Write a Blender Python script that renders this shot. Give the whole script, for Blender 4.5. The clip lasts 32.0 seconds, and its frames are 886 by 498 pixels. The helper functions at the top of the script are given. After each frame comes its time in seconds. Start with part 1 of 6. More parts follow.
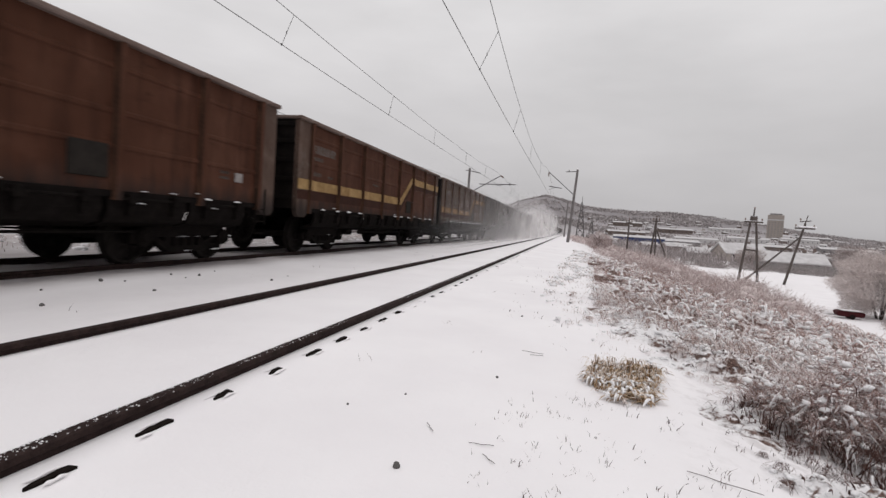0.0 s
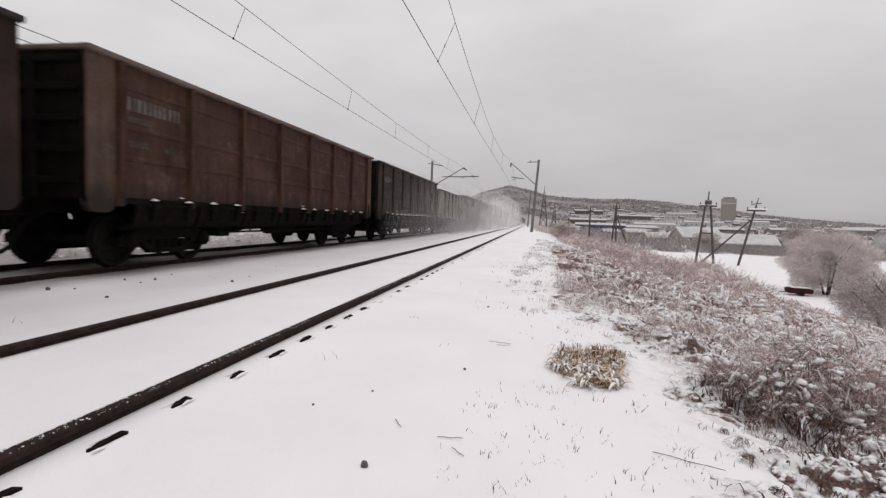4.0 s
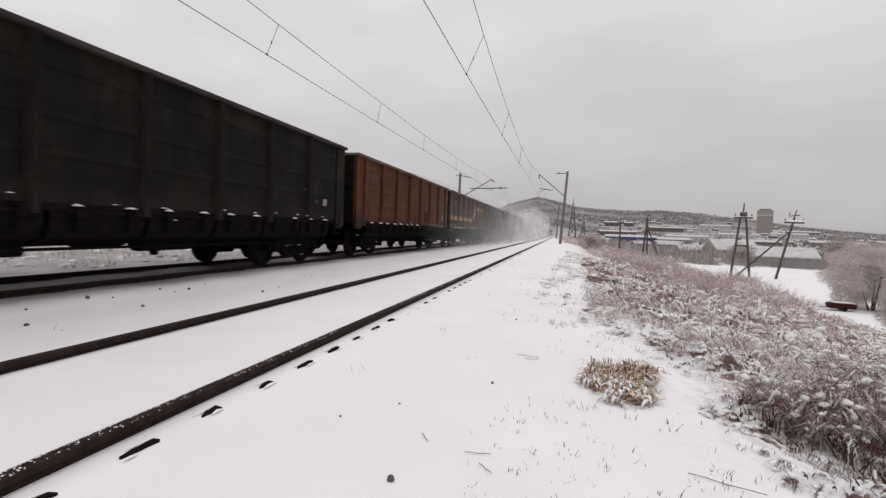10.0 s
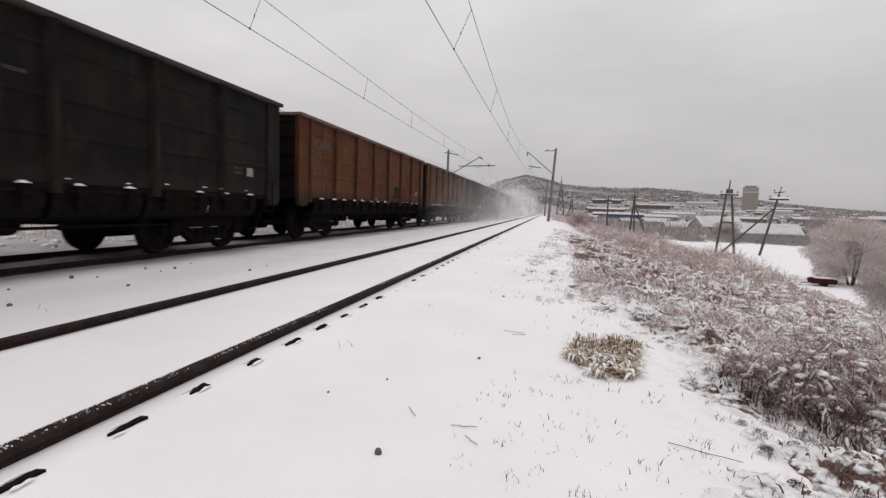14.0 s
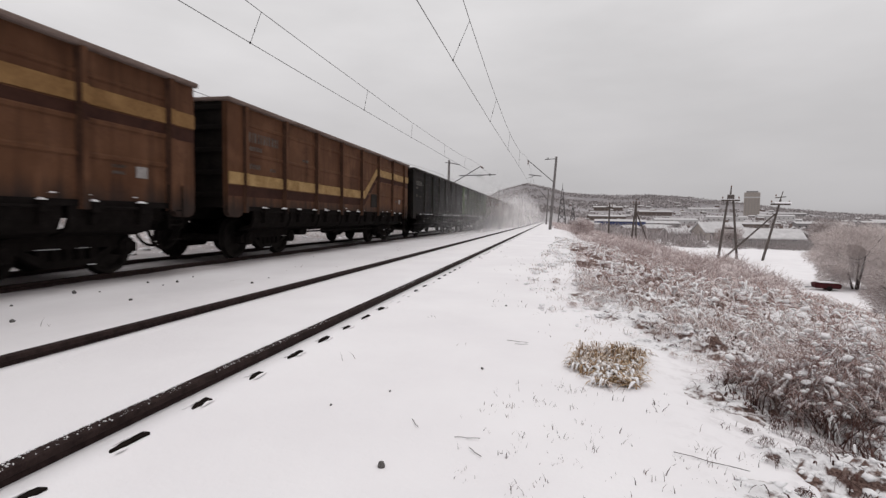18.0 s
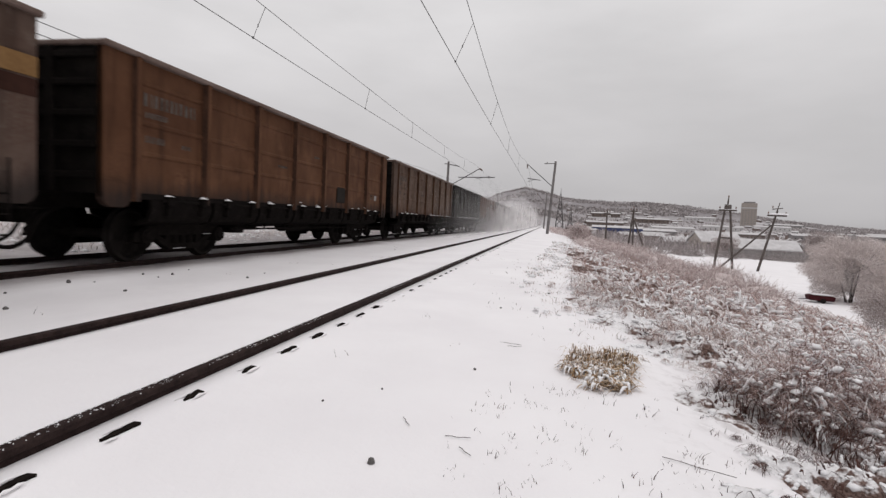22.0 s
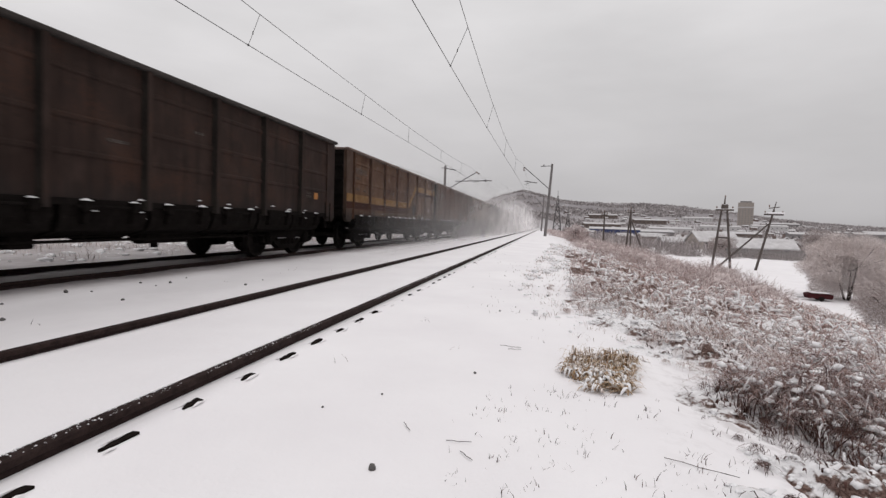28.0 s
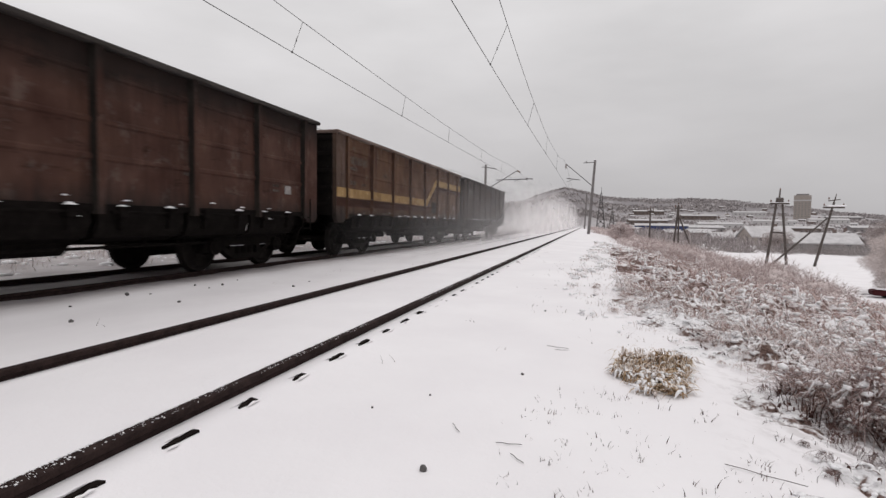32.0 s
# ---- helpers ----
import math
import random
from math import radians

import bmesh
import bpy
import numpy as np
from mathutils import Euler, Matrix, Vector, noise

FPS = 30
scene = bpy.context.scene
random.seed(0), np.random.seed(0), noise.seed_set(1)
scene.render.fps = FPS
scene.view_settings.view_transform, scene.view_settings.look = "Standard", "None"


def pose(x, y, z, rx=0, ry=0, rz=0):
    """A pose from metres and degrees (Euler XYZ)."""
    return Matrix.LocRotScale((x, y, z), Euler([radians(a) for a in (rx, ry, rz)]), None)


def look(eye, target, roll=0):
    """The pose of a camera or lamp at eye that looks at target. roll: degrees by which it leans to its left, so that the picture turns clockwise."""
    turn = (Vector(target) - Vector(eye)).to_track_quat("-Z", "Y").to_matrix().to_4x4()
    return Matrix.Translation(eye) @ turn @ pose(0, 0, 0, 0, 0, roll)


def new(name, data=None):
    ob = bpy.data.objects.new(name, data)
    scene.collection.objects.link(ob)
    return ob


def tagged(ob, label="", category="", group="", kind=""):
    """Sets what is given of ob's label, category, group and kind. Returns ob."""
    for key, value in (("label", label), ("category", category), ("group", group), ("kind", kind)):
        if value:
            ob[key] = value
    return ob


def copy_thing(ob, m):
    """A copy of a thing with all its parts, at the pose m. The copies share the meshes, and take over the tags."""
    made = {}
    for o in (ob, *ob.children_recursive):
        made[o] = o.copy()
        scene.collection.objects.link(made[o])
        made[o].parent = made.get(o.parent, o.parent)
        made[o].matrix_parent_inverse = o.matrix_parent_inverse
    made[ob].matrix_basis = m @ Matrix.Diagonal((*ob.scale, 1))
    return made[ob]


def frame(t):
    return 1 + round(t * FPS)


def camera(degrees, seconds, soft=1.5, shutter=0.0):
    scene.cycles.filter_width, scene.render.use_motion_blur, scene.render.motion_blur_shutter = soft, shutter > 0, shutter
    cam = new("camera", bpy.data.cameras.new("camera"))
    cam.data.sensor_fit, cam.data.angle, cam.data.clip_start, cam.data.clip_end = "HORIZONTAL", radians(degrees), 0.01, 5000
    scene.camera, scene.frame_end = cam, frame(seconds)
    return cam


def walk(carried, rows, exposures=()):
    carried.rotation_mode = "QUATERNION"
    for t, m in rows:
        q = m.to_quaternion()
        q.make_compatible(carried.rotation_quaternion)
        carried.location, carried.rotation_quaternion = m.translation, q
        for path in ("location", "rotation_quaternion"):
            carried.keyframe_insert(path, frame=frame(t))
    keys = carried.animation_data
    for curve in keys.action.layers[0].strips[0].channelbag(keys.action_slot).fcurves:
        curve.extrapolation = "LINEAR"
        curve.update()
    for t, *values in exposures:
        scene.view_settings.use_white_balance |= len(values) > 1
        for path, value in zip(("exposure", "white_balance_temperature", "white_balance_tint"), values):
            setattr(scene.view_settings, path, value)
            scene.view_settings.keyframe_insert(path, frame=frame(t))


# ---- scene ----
cam = camera(79.8, 32.0, soft=1.4, shutter=0.16)
# seconds, x, y, z, yaw, pitch, roll
PATH = [
    (0.0, -0.001, -0.049, 0.988, 13.37, -2.69, -3.65),
    (0.5, 0.005, -0.038, 0.993, 10.41, -3.27, -0.84),
    (1.0, 0.013, -0.034, 0.987, 10.26, -3.09, -1.29),
    (1.5, 0.012, -0.022, 0.984, 10.46, -3.35, -1.02),
    (2.0, 0.011, -0.014, 0.983, 10.24, -3.22, -0.88),
    (2.5, 0.009, -0.011, 0.985, 10.09, -3.44, -1.22),
    (3.0, 0.012, -0.010, 0.984, 9.56, -3.34, -1.18),
    (3.5, 0.012, -0.008, 0.984, 9.64, -3.19, -1.48),
    (5.5, 0.009, -0.004, 0.977, 9.23, -3.33, -2.24),
    (6.0, 0.000, 0.000, 0.980, 9.37, -3.88, -2.31),
    (6.5, 0.003, 0.008, 0.979, 9.09, -3.87, -2.32),
    (7.0, 0.002, 0.012, 0.979, 9.21, -3.97, -2.55),
    (7.5, -0.002, 0.017, 0.977, 8.83, -3.94, -2.54),
    (8.0, 0.006, 0.022, 0.979, 8.82, -3.38, -1.77),
    (8.5, 0.003, 0.023, 0.975, 8.70, -3.21, -1.58),
    (9.0, -0.001, 0.022, 0.975, 9.62, -2.86, -1.86),
    (9.5, -0.007, 0.021, 0.979, 11.29, -2.54, -2.34),
    (10.0, 0.006, 0.011, 0.985, 12.55, -2.06, -1.84),
    (10.5, 0.012, 0.004, 0.982, 12.88, -3.19, -1.80),
    (11.0, 0.005, 0.008, 0.979, 12.92, -3.75, -1.38),
    (11.5, 0.007, 0.014, 0.979, 12.34, -4.54, -1.36),
    (12.0, 0.005, 0.019, 0.980, 11.84, -5.28, -2.04),
    (12.5, 0.006, 0.022, 0.979, 11.57, -4.69, -2.69),
    (13.0, 0.013, 0.015, 0.983, 11.99, -4.34, -1.42),
    (13.5, 0.020, 0.010, 0.978, 11.49, -4.15, -1.77),
    (14.0, 0.022, 0.006, 0.979, 11.31, -4.39, -1.63),
    (14.5, 0.021, 0.010, 0.980, 11.09, -4.30, -1.79),
    (16.5, 0.020, 0.015, 0.979, 10.67, -4.04, -1.79),
    (17.0, 0.027, 0.013, 0.978, 10.31, -3.96, -1.62),
    (17.5, 0.025, 0.014, 0.980, 10.79, -3.79, -0.93),
    (18.0, 0.028, 0.009, 0.985, 11.48, -3.36, -0.81),
    (18.5, 0.034, 0.001, 0.982, 11.38, -2.87, -0.47),
    (19.0, 0.040, 0.009, 0.980, 10.59, -2.18, -0.74),
    (19.5, 0.037, 0.005, 0.981, 11.25, -2.63, -1.33),
    (20.0, 0.035, 0.012, 0.979, 11.16, -2.44, -1.20),
    (20.5, 0.035, 0.009, 0.975, 11.20, -2.76, -1.80),
    (21.0, 0.036, 0.004, 0.979, 11.16, -2.77, -2.01),
    (21.5, 0.036, 0.004, 0.977, 11.22, -2.95, -2.41),
    (22.0, 0.034, -0.003, 0.977, 11.24, -3.23, -2.57),
    (22.5, 0.031, 0.002, 0.975, 11.35, -3.56, -2.50),
    (23.0, 0.029, 0.005, 0.976, 11.26, -3.42, -2.56),
    (23.5, 0.027, 0.005, 0.974, 11.14, -3.09, -2.74),
    (24.0, 0.030, 0.003, 0.973, 10.81, -2.99, -2.75),
    (24.5, 0.034, 0.000, 0.973, 11.09, -3.27, -2.73),
    (25.0, 0.035, 0.002, 0.974, 11.16, -3.25, -2.60),
    (25.5, 0.033, 0.008, 0.977, 10.95, -3.01, -2.34),
    (27.5, 0.033, 0.007, 0.974, 11.05, -2.65, -1.49),
    (28.0, 0.033, 0.004, 0.974, 10.99, -2.78, -1.68),
    (28.5, 0.030, 0.011, 0.971, 11.12, -3.31, -1.64),
    (29.0, 0.025, 0.009, 0.974, 11.17, -3.36, -1.79),
    (29.5, 0.022, 0.011, 0.973, 11.05, -3.68, -1.93),
    (30.0, 0.021, 0.009, 0.975, 10.93, -3.55, -1.88),
    (30.5, 0.014, 0.007, 0.973, 10.99, -3.79, -2.15),
    (31.0, 0.011, 0.010, 0.976, 11.06, -3.81, -1.67),
    (31.5, 0.013, 0.014, 0.975, 11.75, -3.69, -1.29),
    (32.0, 0.002, 0.005, 0.981, 15.40, -2.91, -0.69),
]
walk(cam, [(t, pose(x, y, z, 90 + pitch, roll, yaw)) for t, x, y, z, yaw, pitch, roll in PATH])

# ---- overcast sky and light ----
world = bpy.data.worlds.new("overcast_sky")
scene.world = world
world.use_nodes = True
wn = world.node_tree
wn.nodes.clear()


def link(tree, a, b):
    tree.links.new(a, b)


def sky():
    n = wn.nodes
    out = n.new("ShaderNodeOutputWorld")
    bg = n.new("ShaderNodeBackground")
    nish = n.new("ShaderNodeTexSky")
    nish.sky_type = "NISHITA"
    nish.sun_disc = False
    nish.sun_elevation = radians(72)
    nish.sun_rotation = radians(60)
    grey = n.new("ShaderNodeRGBToBW")
    tc = n.new("ShaderNodeTexCoord")
    sep = n.new("ShaderNodeSeparateXYZ")
    link(wn, tc.outputs["Generated"], sep.inputs[0])
    link(wn, nish.outputs[0], grey.inputs[0])
    # cloud deck: brighter towards the zenith, with soft uneven banks
    deck = n.new("ShaderNodeValToRGB")
    el = deck.color_ramp.elements
    el[0].position, el[0].color = 0.0, (0.32, 0.305, 0.315, 1)
    el[1].position, el[1].color = 1.0, (1.02, 1.0, 1.015, 1)
    for p, c in ((0.06, (0.335, 0.32, 0.33, 1)), (0.2, (0.495, 0.48, 0.49, 1)), (0.45, (0.73, 0.715, 0.725, 1))):
        e = el.new(p)
        e.color = c
    link(wn, sep.outputs["Z"], deck.inputs[0])
    mp = n.new("ShaderNodeMapping")
    mp.inputs["Scale"].default_value = (2.2, 2.2, 7.0)
    link(wn, tc.outputs["Generated"], mp.inputs[0])
    no = n.new("ShaderNodeTexNoise")
    no.inputs["Scale"].default_value = 1.3
    no.inputs["Detail"].default_value = 5
    link(wn, mp.outputs[0], no.inputs["Vector"])
    rng = n.new("ShaderNodeMapRange")
    rng.inputs["From Min"].default_value, rng.inputs["From Max"].default_value = 0.3, 0.7
    rng.inputs["To Min"].default_value, rng.inputs["To Max"].default_value = 0.90, 1.10
    link(wn, no.outputs[0], rng.inputs["Value"])
    mul = n.new("ShaderNodeMix")
    mul.data_type, mul.blend_type = "RGBA", "MULTIPLY"
    mul.inputs["Factor"].default_value = 1
    link(wn, deck.outputs[0], mul.inputs["A"])
    side = n.new("ShaderNodeMapRange")
    for key, v in (("From Min", -0.5), ("From Max", 0.7), ("To Min", 1.05), ("To Max", 0.86)):
        side.inputs[key].default_value = v
    link(wn, sep.outputs["X"], side.inputs["Value"])
    both = n.new("ShaderNodeMath")
    both.operation = "MULTIPLY"
    link(wn, rng.outputs[0], both.inputs[0])
    link(wn, side.outputs[0], both.inputs[1])
    link(wn, both.outputs[0], mul.inputs["B"])
    mix = n.new("ShaderNodeMix")
    mix.data_type = "RGBA"
    mix.inputs["Factor"].default_value = 0.04
    link(wn, mul.outputs["Result"], mix.inputs["A"])
    link(wn, grey.outputs[0], mix.inputs["B"])
    link(wn, mix.outputs["Result"], bg.inputs["Color"])
    bg.inputs["Strength"].default_value = 1.0
    link(wn, bg.outputs[0], out.inputs[0])


sky()
sun = new("sun", bpy.data.lights.new("sun", "SUN"))
sun.data.energy, sun.data.angle, sun.data.color = 0.5, radians(40), (1.0, 0.97, 0.95)
sun.matrix_world = look((10, 2, 40), (0, 10, 0))
scene.view_settings.exposure = 0.0


# ---- materials ----
def mat(name, rough=0.8, metal=0.0, spec=0.3):
    m = bpy.data.materials.new(name)
    m.use_nodes = True
    b = m.node_tree.nodes["Principled BSDF"]
    b.inputs["Roughness"].default_value = rough
    b.inputs["Metallic"].default_value = metal
    b.inputs["Specular IOR Level"].default_value = spec
    return m, m.node_tree, b


def coords(tree, kind="Object", scale=(1, 1, 1)):
    tc = tree.nodes.new("ShaderNodeTexCoord")
    mp = tree.nodes.new("ShaderNodeMapping")
    mp.inputs["Scale"].default_value = scale
    link(tree, tc.outputs[kind], mp.inputs[0])
    return mp.outputs[0]


def noise_tex(tree, vec, scale, detail=5, rough=0.55):
    n = tree.nodes.new("ShaderNodeTexNoise")
    n.inputs["Scale"].default_value, n.inputs["Detail"].default_value, n.inputs["Roughness"].default_value = scale, detail, rough
    link(tree, vec, n.inputs["Vector"])
    return n.outputs[0]


def span(tree, value, a, b, lo=0.0, hi=1.0):
    r = tree.nodes.new("ShaderNodeMapRange")
    for k, v in (("From Min", a), ("From Max", b), ("To Min", lo), ("To Max", hi)):
        r.inputs[k].default_value = v
    link(tree, value, r.inputs["Value"])
    return r.outputs[0]


def blend(tree, fac, a, b, kind="MIX"):
    m = tree.nodes.new("ShaderNodeMix")
    m.data_type, m.blend_type = "RGBA", kind
    for sock, v in ((m.inputs["Factor"], fac), (m.inputs["A"], a), (m.inputs["B"], b)):
        if isinstance(v, (int, float)):
            sock.default_value = v
        elif isinstance(v, tuple):
            sock.default_value = (*v, 1)
        else:
            link(tree, v, sock)
    return m.outputs["Result"]


def maths(tree, op, a, b=0.0):
    m = tree.nodes.new("ShaderNodeMath")
    m.operation = op
    for sock, v in ((m.inputs[0], a), (m.inputs[1], b)):
        if isinstance(v, (int, float)):
            sock.default_value = v
        else:
            link(tree, v, sock)
    return m.outputs[0]


def relief(tree, b, height, strength=0.3, dist=0.02):
    n = tree.nodes.new("ShaderNodeBump")
    n.inputs["Strength"].default_value, n.inputs["Distance"].default_value = strength, dist
    link(tree, height, n.inputs["Height"])
    link(tree, n.outputs[0], b.inputs["Normal"])


def plain(name, c1, c2, scale=8.0, rough=0.8, metal=0.0, bump=0.2, dist=0.01, kind="Object", spec=0.08):
    """Two tones by noise at two scales, with a fine relief."""
    m, t, b = mat(name, rough, metal, spec)
    v = coords(t, kind)
    n1, n2 = noise_tex(t, v, scale), noise_tex(t, v, scale * 7.3, 3)
    f = span(t, maths(t, "ADD", maths(t, "MULTIPLY", n1, 0.65), maths(t, "MULTIPLY", n2, 0.35)), 0.36, 0.64)
    link(t, blend(t, f, c1, c2), b.inputs["Base Color"])
    relief(t, b, n2, bump, dist)
    return m


def ground_snow():
    m, t, b = mat("snow_ground", 0.75, 0, 0.25)
    v = coords(t)
    big, fine, grit = noise_tex(t, v, 0.6, 4), noise_tex(t, v, 9, 6, 0.65), noise_tex(t, v, 60, 3)
    col = blend(t, span(t, big, 0.3, 0.7), (0.76, 0.735, 0.75), (0.83, 0.81, 0.82))
    # thin spots where dead grass and soil show through
    spots = maths(t, "MULTIPLY", span(t, fine, 0.47, 0.57), span(t, noise_tex(t, v, 1.9, 4), 0.42, 0.54))
    sep = t.nodes.new("ShaderNodeSeparateXYZ")
    link(t, v, sep.inputs[0])
    slope = maths(t, "MULTIPLY", span(t, sep.outputs["X"], 0.6, 2.4), span(t, sep.outputs["X"], 14, 11.5))
    col = blend(t, maths(t, "MULTIPLY", maths(t, "MULTIPLY", spots, slope), 0.75), col, (0.15, 0.108, 0.095))
    # soot and grit on the snow of the track in use; bank shade painted in
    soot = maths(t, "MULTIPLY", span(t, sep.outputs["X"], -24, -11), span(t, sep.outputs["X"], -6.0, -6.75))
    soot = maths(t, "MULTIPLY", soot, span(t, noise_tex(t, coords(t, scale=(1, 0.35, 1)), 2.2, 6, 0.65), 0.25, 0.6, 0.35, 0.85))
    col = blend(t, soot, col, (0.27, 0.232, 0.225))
    # grit plus painted-in train shade and lens falloff, thinning out across the other track
    grit_shade = maths(t, "MULTIPLY", span(t, sep.outputs["X"], -1.8, -5.6, 0.02, 0.30), span(t, noise_tex(t, coords(t, scale=(1, 0.3, 1)), 1.1, 5, 0.6), 0.3, 0.7, 0.6, 1.0))
    col = blend(t, grit_shade, col, (0.36, 0.335, 0.34))
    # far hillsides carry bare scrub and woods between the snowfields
    far = span(t, sep.outputs["Y"], 95, 330)
    woods = span(t, noise_tex(t, coords(t, scale=(0.02, 0.006, 0.02)), 1.0, 9, 0.7), 0.22, 0.42)
    upper = span(t, sep.outputs["Z"], -2, 30, 0.62, 0.97)
    col = blend(t, maths(t, "MULTIPLY", maths(t, "MULTIPLY", far, woods), upper), col, (0.19, 0.172, 0.178))
    link(t, col, b.inputs["Base Color"])
    relief(t, b, maths(t, "ADD", fine, maths(t, "MULTIPLY", grit, 0.3)), 0.25, 0.03)
    return m


def paint(name, c, c2, rust=0.4, pale=0.0, dirt=(0.020, 0.016, 0.015), wide=False, grime=0.3, soot=0.0):
    """Weathered wagon paint: fading, vertical run marks, rust blooms, and road dirt splashed up from below."""
    m, t, b = mat(name, 0.75, 0, 0.08)
    v = coords(t)
    info = t.nodes.new("ShaderNodeObjectInfo")
    off = t.nodes.new("ShaderNodeVectorMath")
    off.operation = "ADD"
    sc = t.nodes.new("ShaderNodeVectorMath")
    sc.operation = "SCALE"
    link(t, info.outputs["Random"], sc.inputs[0])
    sc.inputs["Scale"].default_value = 40
    link(t, v, off.inputs[0])
    link(t, sc.outputs[0], off.inputs[1])
    w = off.outputs[0]
    big = noise_tex(t, w, 0.9, 5, 0.6)
    st = t.nodes.new("ShaderNodeMapping")
    st.inputs["Scale"].default_value = (3, 5.5, 0.55)
    link(t, w, st.inputs[0])
    runs = noise_tex(t, st.outputs[0], 1.0, 6, 0.65)
    fine = noise_tex(t, w, 24, 4, 0.7)
    col = blend(t, span(t, big, 0.50, 0.57) if wide else span(t, big, 0.34, 0.66), c, c2)
    fade = span(t, noise_tex(t, w, 1.7, 4, 0.5), 0.52, 0.70, 0.0, 0.38)
    col = blend(t, fade, col, tuple(x * 1.45 + 0.008 for x in c2))
    col = blend(t, maths(t, "MULTIPLY", span(t, runs, 0.50, 0.70), 0.7), col, tuple(x * 0.45 for x in c))
    sm = t.nodes.new("ShaderNodeMapping")
    sm.inputs["Scale"].default_value = (2, 0.9, 3.4)
    link(t, w, sm.inputs[0])
    smear = maths(t, "MULTIPLY", span(t, noise_tex(t, sm.outputs[0], 1.4, 7, 0.72), 0.62 - 0.08 * grime, 0.70 - 0.08 * grime), min(1, grime * 1.2))
    col = blend(t, smear, col, tuple(x * 0.22 for x in c))
    rustf = maths(t, "MULTIPLY", span(t, maths(t, "ADD", maths(t, "MULTIPLY", fine, 0.4), maths(t, "MULTIPLY", big, 0.6)), 0.53, 0.60), rust)
    col = blend(t, rustf, col, (0.060, 0.027, 0.017))
    if pale:
        chips = span(t, noise_tex(t, w, 3.1, 6, 0.75), 0.56, 0.63)
        col = blend(t, maths(t, "MULTIPLY", chips, pale), col, (0.27, 0.26, 0.235))
    sep = t.nodes.new("ShaderNodeSeparateXYZ")
    link(t, v, sep.inputs[0])
    low = maths(t, "ADD", span(t, sep.outputs["Z"], 1.62, 1.08), maths(t, "MULTIPLY", maths(t, "SUBTRACT", runs, 0.5), 1.4))
    low = span(t, low, 0.25, 0.95, 0.0, 0.85)
    col = blend(t, low, col, dirt)
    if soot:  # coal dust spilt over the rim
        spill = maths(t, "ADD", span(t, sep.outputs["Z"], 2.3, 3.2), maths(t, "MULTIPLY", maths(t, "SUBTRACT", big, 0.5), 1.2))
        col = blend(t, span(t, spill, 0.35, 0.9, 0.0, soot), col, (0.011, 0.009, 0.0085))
    link(t, col, b.inputs["Base Color"])
    relief(t, b, maths(t, "ADD", fine, runs), 0.25, 0.01)
    return m


SNOW = ground_snow()
PACK = plain("settled_snow", (0.78, 0.77, 0.785), (0.86, 0.85, 0.86), 20, 0.8, bump=0.3, dist=0.01)
RAIL = plain("rail_steel", (0.015, 0.009, 0.0085), (0.036, 0.023, 0.021), 14, 0.8, 0.0, 0.3)
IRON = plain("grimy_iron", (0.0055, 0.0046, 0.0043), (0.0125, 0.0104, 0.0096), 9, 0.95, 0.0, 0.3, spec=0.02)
WHEEL = plain("wheel_steel", (0.010, 0.0085, 0.008), (0.024, 0.0205, 0.019), 6, 0.9, 0.0, 0.2, spec=0.03)
CREO_SHADE = plain("creosote_gap_shade", (0.007, 0.005, 0.005), (0.018, 0.014, 0.012), 12, 0.95, spec=0.02)
POLE = plain("weathered_pole", (0.06, 0.05, 0.046), (0.14, 0.12, 0.11), 6, 0.9)
CONC = plain("mast_concrete", (0.13, 0.12, 0.12), (0.23, 0.215, 0.21), 3, 0.9)
GALV = plain("galvanised_steel", (0.07, 0.065, 0.065), (0.14, 0.13, 0.13), 5, 0.6, 0.4)
WIRE = plain("wire_metal", (0.03, 0.028, 0.03), (0.06, 0.055, 0.055), 5, 0.6, 0.4)
YELLOW = plain("stripe_paint", (0.18, 0.105, 0.042), (0.33, 0.22, 0.10), 2.6, 0.7)
OCHRE = plain("faded_stripe_paint", (0.125, 0.066, 0.026), (0.225, 0.130, 0.055), 2.6, 0.75)
MARK = {"mid": plain("worn_stencil", (0.06, 0.055, 0.05), (0.19, 0.175, 0.165), 6, 0.8), "faint": plain("faded_stencil", (0.035, 0.028, 0.025), (0.125, 0.11, 0.10), 5, 0.8), "clear": plain("stencil_white", (0.16, 0.155, 0.15), (0.30, 0.29, 0.275), 7, 0.8)}
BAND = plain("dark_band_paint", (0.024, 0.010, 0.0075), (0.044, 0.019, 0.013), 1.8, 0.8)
PLATE = {"white": plain("label_white", (0.17, 0.155, 0.15), (0.30, 0.28, 0.27), 12, 0.7), "orange": plain("label_orange", (0.28, 0.12, 0.04), (0.36, 0.17, 0.06), 12, 0.7)}
PATCH = {"pale": plain("pale_green_patch", (0.085, 0.11, 0.085), (0.17, 0.19, 0.155), 5, 0.8), "red": plain("orange_primer", (0.16, 0.045, 0.02), (0.24, 0.08, 0.04), 9, 0.8),
         "bare": plain("scraped_paint", (0.22, 0.22, 0.17), (0.42, 0.42, 0.34), 6, 0.7), "moss": plain("mossy_paint", (0.060, 0.080, 0.030), (0.13, 0.155, 0.07), 4, 0.8)}
INSUL = plain("insulator_glaze", (0.10, 0.06, 0.045), (0.2, 0.13, 0.1), 5, 0.3)


